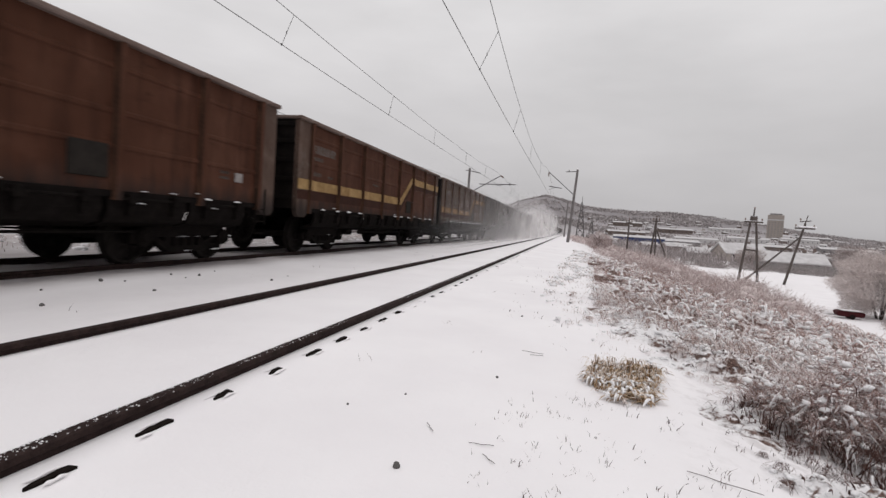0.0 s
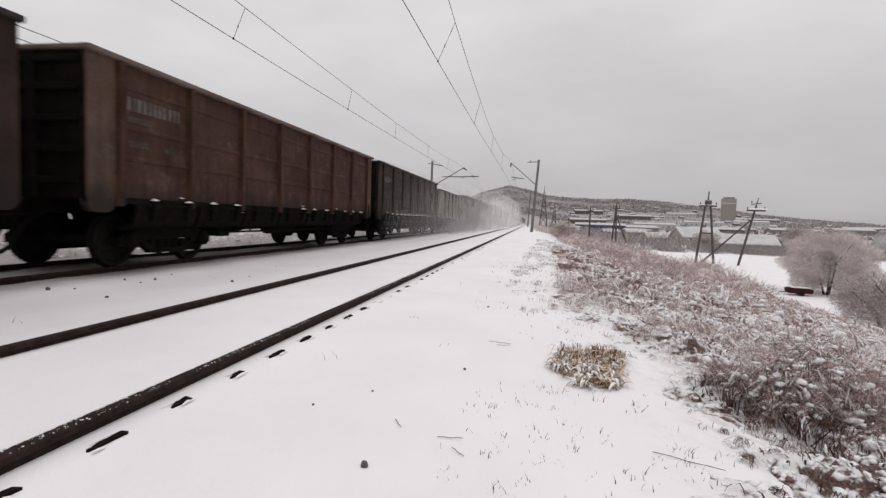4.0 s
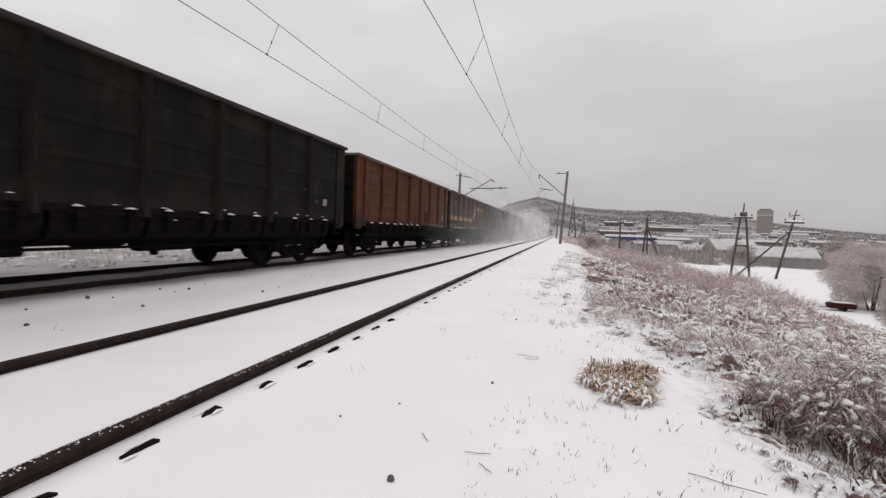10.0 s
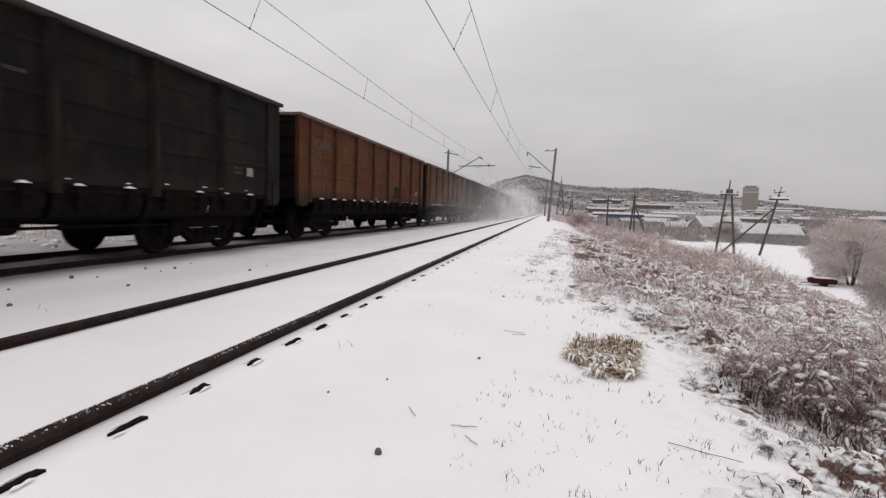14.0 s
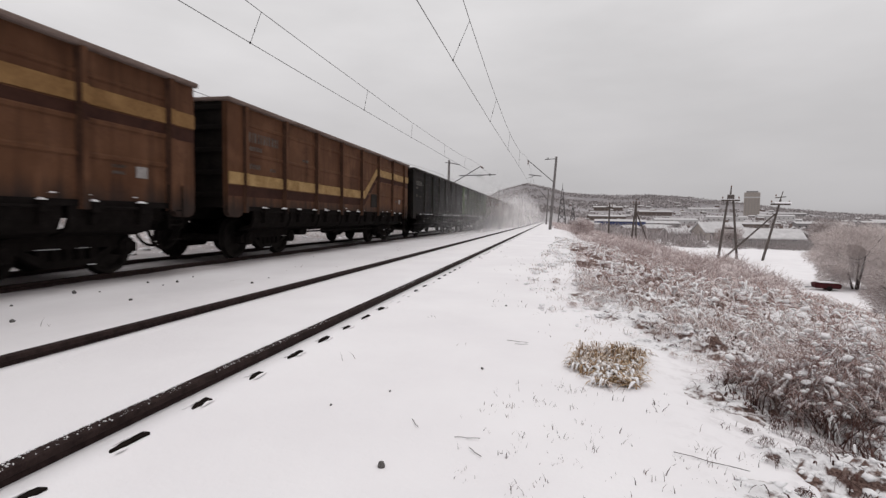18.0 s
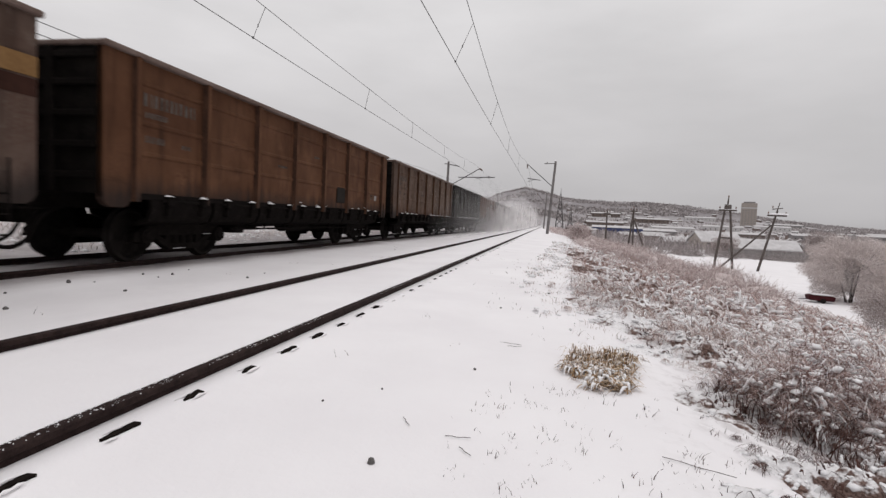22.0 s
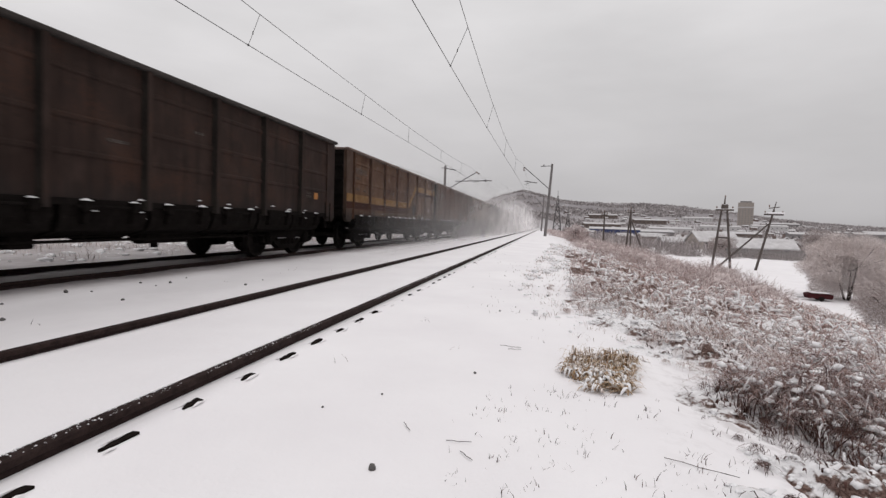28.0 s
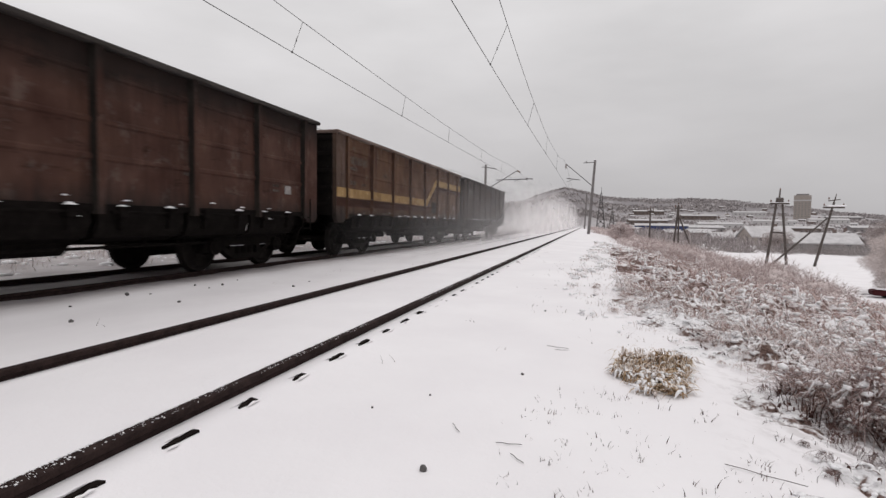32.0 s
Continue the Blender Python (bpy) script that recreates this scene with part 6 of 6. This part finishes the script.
def stay_mesh(x):
    """Thin struts from the end sill to the loop of the hose."""
    bm = bmesh.new()
    rod(bm, (x, HALF + 0.34, 0.86), (x, HALF + 0.20, 0.50), 0.014, n=5)
    rod(bm, (x, HALF + 0.05, 0.9), (x, HALF + 0.36, 0.42), 0.010, n=5)
    rod(bm, (x, HALF - 0.1, 0.87), (x, HALF + 0.40, 0.87), 0.016, n=5)
    return bm


def brake_mesh():
    bm = bmesh.new()
    rod(bm, (0.9, -0.45, 0.67), (0.9, 0.78, 0.67), 0.215, n=18)
    rod(bm, (0.9, -0.52, 0.67), (0.9, 0.85, 0.67), 0.15, n=14)
    box(bm, 0.84, 0.96, -0.1, 0.02, 0.38, 0.5, 0.02)
    rod(bm, (-0.7, -0.2, 0.66), (-0.7, 0.9, 0.66), 0.2, n=14)
    box(bm, 0.6, 1.1, -2.9, -2.5, 0.46, 0.8, 0.03)
    rod(bm, (1.0, 0.8, 0.62), (1.0, 2.6, 0.56), 0.016, n=5)
    rod(bm, (0.95, -2.4, 0.60), (0.95, -0.5, 0.62), 0.022, n=5)
    rod(bm, (0.6, -3.4, 0.62), (0.6, 3.4, 0.62), 0.025, n=6)
    rod(bm, (1.25, -3.3, 0.56), (1.25, 3.3, 0.56), 0.022, n=6)
    rod(bm, (1.25, -1.9, 0.56), (1.25, -1.9, 0.82), 0.02, n=6)
    rod(bm, (1.25, 1.9, 0.56), (1.25, 1.9, 0.82), 0.02, n=6)
    return bm


def ladder_mesh():
    bm = bmesh.new()
    for y in (-0.17, 0.17):
        rod(bm, (BODY_X + 0.07, y, FLOOR - 0.5), (BODY_X + 0.07, y, FLOOR + 0.25), 0.014, n=6)
    for z in (0.55, 0.8, 1.05):
        rod(bm, (BODY_X + 0.07, -0.17, z), (BODY_X + 0.07, 0.17, z), 0.012, n=6)
    return bm


def snow_mesh(seed):
    """Snow lying in little tents on the lock lugs, in flecks on the sill ledge, and in streaks on the bogies."""
    rnd = random.Random(seed + 50)
    bm = bmesh.new()

    def tent(x0, x1, y, z, w, h):
        q = [bm.verts.new(p) for p in ((x0, y - w, z), (x1, y - w * 0.9, z), (x1, y + w * 0.9, z), (x0, y + w, z))]
        p = [bm.verts.new((x0 * 0.6 + x1 * 0.4, y + w * k + rnd.uniform(-0.3, 0.3) * w, z + h * rnd.uniform(0.75, 1.1))) for k in (-0.25, 0.3)]
        for f in ((q[0], q[1], p[0]), (q[1], q[2], p[1], p[0]), (q[2], q[3], p[1]), (q[3], q[0], p[0], p[1])):
            bm.faces.new(f)

    for k in range(7):
        for lug in (-0.45, 0.45):
            y = (k - 3) * 1.69 + lug
            if rnd.random() < 0.75:
                tent(1.47, 1.61, y + rnd.uniform(-0.02, 0.02), FLOOR - 0.088, rnd.uniform(0.03, 0.065), rnd.uniform(0.025, 0.045))
            if rnd.random() < 0.6:
                tent(1.47, 1.54, y + rnd.uniform(-0.3, 0.3), FLOOR - 0.01 + rnd.uniform(-0.04, 0.04), rnd.uniform(0.02, 0.06), rnd.uniform(0.012, 0.026))
            if rnd.random() < 0.35:
                tent(1.44, 1.56, y + rnd.uniform(-0.05, 0.25), FLOOR - 0.235, rnd.uniform(0.02, 0.05), 0.02)
    for s in (-4.6, 4.6):
        for k in range(5):
            z, w = rnd.choice(((0.66, 0.16), (0.465, 0.12), (0.21, 0.12))), rnd.uniform(0.05, 0.16)
            tent(1.08, 1.17, s + rnd.uniform(-0.9, 0.9), z[0], w, 0.018)
    return bm


def bars_mesh(rows):
    """Stencilled lines that cannot be read: y from, y to, height of the line, and its letters' size."""
    bm = bmesh.new()
    rnd = random.Random(2)
    for y0, y1, z, h in rows:
        y = y0
        while y < y1 - h * 0.3:
            w = h * rnd.uniform(0.13, 0.34)
            box(bm, BODY_X + 0.001, BODY_X + 0.006, y, min(y + w, y1), z, z + h)
            y += w + h * rnd.uniform(0.26, 0.38)
    return bm


def patch_mesh(rows):
    """Patches of other paint with ragged edges: middle along the side, height, half breadth, half height."""
    bm = bmesh.new()
    rnd = random.Random(9)
    for y, z, w, h in rows:
        rim = []
        for k in range(14):
            a = 6.2832 * k / 14
            f = (abs(math.cos(a)) ** 4 + abs(math.sin(a)) ** 4) ** -0.25 * rnd.uniform(0.86, 1.06)
            rim.append((y + w * f * math.cos(a), z + h * f * math.sin(a)))
        v0 = [bm.verts.new((BODY_X + 0.0005, p, q)) for p, q in rim]
        v1 = [bm.verts.new((BODY_X + 0.0035, p, q)) for p, q in rim]
        bm.faces.new(v1)
        for i in range(14):
            bm.faces.new((v0[i], v0[(i + 1) % 14], v1[(i + 1) % 14], v1[i]))
    return bm


PALE_PATCHES = [(-6.2, 2.35, 0.42, 0.36), (-3.8, 2.05, 0.55, 0.16), (-3.15, 2.42, 0.22, 0.09), (-4.1, 2.55, 0.12, 0.1), (-2.35, 1.98, 0.17, 0.15), (-0.05, 2.0, 0.62, 0.06), (-1.3, 2.35, 0.1, 0.09), (1.5, 2.35, 0.12, 0.1), (3.2, 2.5, 0.1, 0.13), (3.9, 2.1, 0.08, 0.14), (5.6, 2.3, 0.09, 0.1), (5.2, 1.9, 0.1, 0.12)]
CHIPS = [(-5.6 + 0.47 * k + 0.2 * math.sin(7.1 * k), 1.45 + 1.5 * abs(math.sin(2.7 * k)), 0.022 + 0.02 * abs(math.sin(5.3 * k)), 0.06 + 0.07 * abs(math.cos(3.1 * k))) for k in range(25)]
SCRAPES = [(-5.4 + 0.95 * k + 0.3 * math.sin(4.3 * k), 2.05 + 0.72 * math.sin(2.9 * k), 0.24 + 0.12 * math.sin(1.7 * k), 0.014) for k in range(13)]
SMEARS = [(-3.6 + 0.8 * k + 0.25 * math.sin(5.1 * k), 1.75 + 1.15 * abs(math.sin(1.9 * k)), 0.28 + 0.14 * math.sin(3.7 * k), 0.08 + 0.05 * math.sin(2.3 * k)) for k in range(13)]


def stripe_mesh(posts, drop=0.0, half=0.125, thick=0.021):
    """The band runs low, climbs aslant, and goes on high; it follows plates and posts."""
    bm = bmesh.new()
    def path(y):
        return float(np.interp(y, (-HALF, 1.25, 2.55, HALF), (1.75, 1.75, 2.65, 2.65)))
    ys = sorted({-HALF + 0.01, HALF - 0.01, -HALF + 0.54, HALF - 0.54, 1.25, 2.55, *[p + s for p in posts for s in (-0.051, 0.051, -0.080, 0.080)]})
    for a, b in zip(ys, ys[1:]):
        on_post = any(abs((a + b) / 2 - p) < 0.051 for p in posts)
        slant = any(0.051 < abs((a + b) / 2 - p) < 0.080 for p in posts)
        if slant:
            continue
        on_corner = abs((a + b) / 2) > HALF - 0.54
        x0 = (POST_X if on_post else BODY_X + 0.035 if on_corner else BODY_X) + 0.002
        x1 = x0 + min(0.006, thick) if on_post else x0 + thick
        v = []
        for y in (a, b):
            z = path(y) + drop
            for x in (x0, x1):
                for dz in (-half, half):
                    v.append(bm.verts.new((x, y, z + dz)))
        for f in ((0, 1, 3, 2), (4, 6, 7, 5), (0, 4, 5, 1), (2, 3, 7, 6), (0, 2, 6, 4), (1, 5, 7, 3)):
            bm.faces.new([v[i] for i in f])
    return bm


NARROW = [-6.25, -4.5, -2.7, -0.9, 0.9, 2.7, 4.5, 6.25]
EVEN = [-4.6, -2.75, -0.92, 0.92, 2.75, 4.6]
PALE = [-4.45, -2.65, -0.8, 1.0, 2.8, 4.65]
SHARED = {}


def shared(key, make, material):
    if (key, material.name) not in SHARED:
        bm = make()
        SHARED[key, material.name] = finish(bm, key.split(":")[0], material)
    return SHARED[key, material.name]


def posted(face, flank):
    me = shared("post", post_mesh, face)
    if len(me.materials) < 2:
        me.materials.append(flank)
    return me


def wagon(paint_name, posts, stripe, seed, label, last=False):
    ob = thing("gondola_wagon", label, "freight wagon", "wagons of the freight train")
    P, kind = PAINTS[paint_name], str(len(posts))
    dark = "dark" if paint_name in ("black", "slate", "pine", "umber", "russet", "green", "lime", "pale") else "light"
    W = FLANK_AND_FLAP[dark]
    turn = pose(0, 0, 0, 0, 0, 180)

    def add(name, me, under=ob, m=None):
        o = part(name, me, None, under)
        if m is not None:
            o.matrix_basis = m
        return o

    for m in (None, turn):
        add("side_wall", shared("side_wall", wall_mesh, P), m=m)
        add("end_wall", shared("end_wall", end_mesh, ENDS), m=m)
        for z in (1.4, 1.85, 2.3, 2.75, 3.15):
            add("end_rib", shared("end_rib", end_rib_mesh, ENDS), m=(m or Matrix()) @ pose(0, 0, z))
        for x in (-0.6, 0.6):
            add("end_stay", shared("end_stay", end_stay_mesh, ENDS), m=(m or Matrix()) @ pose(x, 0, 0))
        for y in posts:
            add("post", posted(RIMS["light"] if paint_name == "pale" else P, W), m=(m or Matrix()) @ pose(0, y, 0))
        for y in (-HALF + 0.27, HALF - 0.27):
            add("corner_post", shared("corner_post", corner_mesh, BRIGHT if paint_name == "lime" else P if dark == "dark" or paint_name in ("orange", "amber") else CORNER), m=(m or Matrix()) @ pose(0, y, 0))
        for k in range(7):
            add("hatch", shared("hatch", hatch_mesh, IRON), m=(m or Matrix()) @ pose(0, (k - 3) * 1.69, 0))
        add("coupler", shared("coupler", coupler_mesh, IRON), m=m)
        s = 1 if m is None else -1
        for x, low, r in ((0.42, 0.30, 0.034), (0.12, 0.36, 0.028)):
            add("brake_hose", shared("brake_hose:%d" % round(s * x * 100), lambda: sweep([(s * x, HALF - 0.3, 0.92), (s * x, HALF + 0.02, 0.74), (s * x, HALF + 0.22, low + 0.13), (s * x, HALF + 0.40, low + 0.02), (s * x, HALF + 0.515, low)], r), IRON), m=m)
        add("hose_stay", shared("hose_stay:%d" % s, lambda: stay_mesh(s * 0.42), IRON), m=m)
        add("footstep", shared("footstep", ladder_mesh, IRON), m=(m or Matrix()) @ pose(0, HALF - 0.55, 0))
    if len(posts) == 8 and paint_name in ("brown", "orange", "tan", "sienna", "amber"):
        add("side_flap", shared("side_flap", flap_mesh, FLANK_AND_FLAP["dark"]), m=pose(0, 2.24, 1.58))
    if seed % 4 != 1:
        add("label_plate", shared("label_plate", plate_mesh, PLATE["orange" if seed in (10, 21, 30) else "white"]), m=pose(-0.03, 5.62, 1.64))
    add("rim", shared("rim", rim_mesh, RIMS[dark]))
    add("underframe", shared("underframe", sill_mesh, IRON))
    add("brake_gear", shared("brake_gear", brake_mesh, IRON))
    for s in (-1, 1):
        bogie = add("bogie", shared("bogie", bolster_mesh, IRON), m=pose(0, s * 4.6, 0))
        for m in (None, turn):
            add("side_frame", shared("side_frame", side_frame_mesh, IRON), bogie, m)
        for y in (-1.0, 1.0):
            axle = add("wheelset", shared("wheelset", axle_mesh, WHEEL), m=pose(0, s * 4.6 + y, RADIUS))
            rolling.append((axle, s * 4.6 + y))
            for m in (None, turn):
                add("wheel", shared("wheel", wheel_mesh, WHEEL), axle, m)
    k = "snow_bits:%d" % (seed % 4)
    if k not in SHARED:
        SHARED[k] = finish(snow_mesh(seed % 4), "snow_bits", PACK)
    tagged(add("snow_bits", SHARED[k]), "bits of snow on ledges and locks", kind="stuff")
    y0 = posts[0] + 0.2 if len(posts) == 8 else -HALF + 0.55
    rows = [(y0, y0 + 1.3, 2.58, 0.21), (y0 + 0.04, y0 + 0.55, 2.40, 0.09), (y0 + 0.04, y0 + 0.5, 2.0, 0.11), (y0 + 0.9, y0 + 1.15, 2.0, 0.07)]
    rows2 = ([(0.3, 0.6, 2.5, 0.05), (-1.7, -1.25, 2.05, 0.05), (5.05, 5.32, 1.58, 0.05), (5.05, 5.32, 1.68, 0.05)],
             [(-1.8, -1.2, 2.1, 0.06), (5.05, 5.3, 1.58, 0.05), (5.05, 5.3, 1.68, 0.05), (2.5, 2.75, 1.7, 0.05)],
             [(-3.5, -3.15, 2.4, 0.07), (4.4, 4.8, 1.9, 0.05), (5.05, 5.25, 1.6, 0.08)])[seed % 3]
    if paint_name not in ("pale",):
        strong = "clear" if paint_name == "lime" else "faint" if paint_name in ("orange", "amber", "sienna", "chalk") else "mid"
        tagged(add("number_bars", shared("number_bars:%s" % kind, lambda: bars_mesh(rows[:1]), MARK[strong])), kind="stuff")
        tagged(add("stencil_marks", shared("stencil_marks:%s%d" % (kind, seed % 3), lambda: bars_mesh(rows[1:] + rows2), MARK["mid" if paint_name == "lime" else "faint"])), kind="stuff")
    if paint_name == "green":
        tagged(add("paint_patches", shared("paint_patches", lambda: patch_mesh(PALE_PATCHES), PATCH["pale"])), "patches of pale green paint", kind="stuff")
        tagged(add("paint_chips", shared("paint_chips", lambda: patch_mesh(CHIPS), PATCH["pale"])), "pale chips in the green paint", kind="stuff")
        tagged(add("primer_patch", shared("primer_patch", lambda: patch_mesh([(1.85, 3.05, 0.3, 0.09)]), PATCH["red"])), "small orange primer patch")
    if paint_name == "lime":
        tagged(add("scrapes", shared("scrapes", lambda: patch_mesh(SCRAPES), PATCH["bare"])), "bright scrapes along the panels", kind="stuff")
        tagged(add("smears", shared("smears", lambda: patch_mesh(SMEARS), PATCH["moss"])), "yellow-green smears of paint", kind="stuff")
    if stripe:
        m = YELLOW if stripe == 1 else OCHRE
        add("stripe", shared("stripe:" + kind, lambda: stripe_mesh(posts), m))
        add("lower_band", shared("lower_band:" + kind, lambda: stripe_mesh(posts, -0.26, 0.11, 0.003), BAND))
    return ob


TRAIN = [
    ("brown", 0, 0), ("brown", 0, 1), ("tan", 0, 2), ("umber", 1, 0), ("umber", 1, 0), ("maroon", 0, 0), ("umber", 0, 0), ("pale", 1, 0),
    ("umber", 0, 0), ("orange", 0, 0), ("green", 1, 0), ("black", 1, 0), ("orange", 0, 0), ("brown", 0, 1), ("black", 1, 0), ("black", 1, 0),
    ("orange", 0, 0), ("orange", 0, 0), ("pine", 1, 0), ("amber", 0, 2), ("amber", 0, 1), ("black", 1, 0), ("lime", 1, 0), ("maroon", 0, 2),
    ("amber", 0, 0), ("chalk", 0, 0), ("slate", 1, 0), ("orange", 0, 0), ("slate", 1, 0), ("umber", 1, 0), ("umber", 1, 0), ("sienna", 0, 2),
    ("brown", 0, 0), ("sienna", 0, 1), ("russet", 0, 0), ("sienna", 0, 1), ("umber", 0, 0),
]
TONE = {"brown": "rusty brown", "orange": "orange-brown", "tan": "faded tan", "sienna": "blotchy sienna", "amber": "faded amber-brown", "umber": "dark umber", "maroon": "dark reddish brown", "russet": "sooty dark russet", "black": "black", "slate": "dark slate",
        "green": "green, patched", "lime": "bright green, scuffed", "pine": "dark green", "pale": "pale grey-green, rusted", "chalk": "chalky weathered brown"}
wagons = []
for i, (p, even, stripe) in enumerate(TRAIN):
    label = TONE[p] + " ribbed steel gondola wagon" + (", yellow stripe" if stripe == 1 else ", ochre stripe" if stripe else "") + ", rolling on rails"
    made = wagon(p, PALE if p == "pale" else EVEN if even else NARROW, stripe, i, label)
    if p == "pale":  # an older, lower body
        for o in made.children:
            if o.name.split(".")[0] in ("side_wall", "end_wall", "end_rib", "end_stay", "post", "corner_post", "rim"):
                o.matrix_basis = Matrix.Diagonal((1, 1, 0.918, 1)) @ o.matrix_basis
    wagons.append(made)


# ---- snow whirled up along the train ----
def mist(name, along, strong, top):
    """Powder snow in the air: thin veils, patchy, thickest near the ground."""
    m = bpy.data.materials.new(name)
    m.use_nodes = True
    t = m.node_tree
    t.nodes.clear()
    v = coords(t)
    sep = t.nodes.new("ShaderNodeSeparateXYZ")
    link(t, v, sep.inputs[0])
    high = maths(t, "DIVIDE", sep.outputs["Z"], maths(t, "ADD", maths(t, "MULTIPLY", sep.outputs["Y"], top[1]), top[0]))
    puffs = noise_tex(t, coords(t, scale=(0.5, 0.11, 0.42)), 1.0, 5, 0.6)
    wisps = noise_tex(t, coords(t, scale=(0.5, 0.16, 0.45)), 1.0, 4, 0.55)
    ragged = maths(t, "ADD", high, maths(t, "MULTIPLY", maths(t, "SUBTRACT", puffs, 0.5), 1.0))
    low = t.nodes.new("ShaderNodeMapRange")
    low.interpolation_type = "SMOOTHSTEP"
    for k, x in (("From Min", 1.15), ("From Max", 0.0), ("To Min", 0.0), ("To Max", 1.0)):
        low.inputs[k].default_value = x
    link(t, ragged, low.inputs["Value"])
    f = maths(t, "MULTIPLY", low.outputs[0], span(t, wisps, 0.3, 0.7, 0.55, 1.0))
    axis, a0, a1, b0, b1 = along
    f = maths(t, "MULTIPLY", f, span(t, sep.outputs[axis], a0, a1))
    f = maths(t, "MULTIPLY", f, span(t, sep.outputs[axis], b1, b0))
    f = maths(t, "MULTIPLY", f, strong)
    white, glow, pair, clear, mix, out = (t.nodes.new("ShaderNode" + k) for k in ("BsdfDiffuse", "BsdfTranslucent", "MixShader", "BsdfTransparent", "MixShader", "OutputMaterial"))
    for q in (white, glow):
        q.inputs["Color"].default_value = (0.97, 0.95, 0.95, 1)
    pair.inputs[0].default_value = 0.5
    link(t, white.outputs[0], pair.inputs[1])
    link(t, glow.outputs[0], pair.inputs[2])
    link(t, f, mix.inputs[0])
    link(t, clear.outputs[0], mix.inputs[1])
    link(t, pair.outputs[0], mix.inputs[2])
    link(t, mix.outputs[0], out.inputs["Surface"])
    return m


def veil(name, a, b, high, material, sway, seed):
    """A billowing sheet from a to b over the ground."""
    n, k = 60, 10
    u, w = np.meshgrid(np.linspace(0, 1, n), np.linspace(0, 1, k))
    x, y = a[0] + (b[0] - a[0]) * u, a[1] + (b[1] - a[1]) * u
    d = np.array([b[1] - a[1], a[0] - b[0]]) / math.hypot(b[0] - a[0], b[1] - a[1])
    s = sway * (np.sin(9 * u + 2.3 * w + seed) + 0.6 * np.sin(23 * u - 3 * w + 2 * seed)) * (0.4 + w)
    z = -0.1 + high * w
    i = (np.arange(k - 1)[:, None] * n + np.arange(n - 1)[None, :]).ravel()
    me = raw(name, np.stack([x + d[0] * s, y + d[1] * s, z], -1), np.stack([i, i + 1, i + 1 + n, i + n], 1), np.full(len(i), 4), material)
    me.shade_smooth()
    return tagged(new(name, me), "whirling powder snow raised along the train", "snow", kind="stuff")


SIDE = mist("blown_snow", ("Y", 20, 74, 150, 190), 0.9, (2.9, 0.034))
dust = [veil("snow_dust", (-6.0, 14), (-5.2, 185), 7, SIDE, 0.12, 1), veil("snow_dust", (-5.2, 22), (-4.0, 180), 6, SIDE, 0.25, 4)]
BEHIND = mist("hanging_snow", ("X", -15, -9, -5.6, -1.8), 0.8, (3.5, 0.014))
dust += [veil("snow_dust", (-16, y), (-1.4, y + 6), 9, BEHIND, 0.8, y) for y in (62, 92, 130, 185)]


# ---- what moves ----
def train_at(t):
    """How far the first gap between wagons stands along the line."""
    s = (t - 16) / 16
    late = float(np.interp(t, (0, 1, 2, 3, 5.5, 6, 7, 9.5, 11.5, 17, 18, 19, 20, 21, 22, 23, 24, 25, 27.5, 28.5, 29.5, 31, 32),
                           (0.1, -0.22, -0.38, 0.08, -0.3, -0.1, -0.2, -0.1, 0.1, 0, -0.15, -0.3, 0, -0.15, -0.2, 0.18, -0.15, -0.2, -0.4, -0.15, -0.2, -0.08, -0.13)))
    return -240.84 - 248.19 * s + 0.79 * s**2 - 2.21 * s**3 + late


def motions():
    times = [1.0 * k for k in range(33)]
    for i, ob in enumerate(wagons):
        off = i * PITCH - (PITCH - 2 * HALF) / 2 - HALF + 0.58
        walk(ob, [(t, pose(TRACK, train_at(t) + off, 0)) for t in times])
    # the wheels turn as far as the train has rolled
    ticks = [0.04 * k for k in range(801)]
    turned = [(train_at(0) - train_at(t)) / RADIUS for t in ticks]
    for axle, y in rolling:
        walk(axle, [(t, Matrix.Translation((0, y, RADIUS)) @ Matrix.Rotation(r, 4, "X")) for t, r in zip(ticks, turned)])
    # the powder sways beside the train, and gusts carry it nearer
    def gust(t):
        return float(np.interp(t, (0, 3, 6, 8, 10, 19, 21, 24, 26, 28, 32), (-1, -1, -3, -3, 2, 3, 6, 8, 0, -5, -8)))
    for i, ob in enumerate(dust):
        walk(ob, [(t, pose(0.15 * math.sin(0.8 * t + i), 1.2 * math.sin(0.55 * t + 2.1 * i) + (gust(t) if i < 2 else 0), 0)) for t in range(33)])


motions()
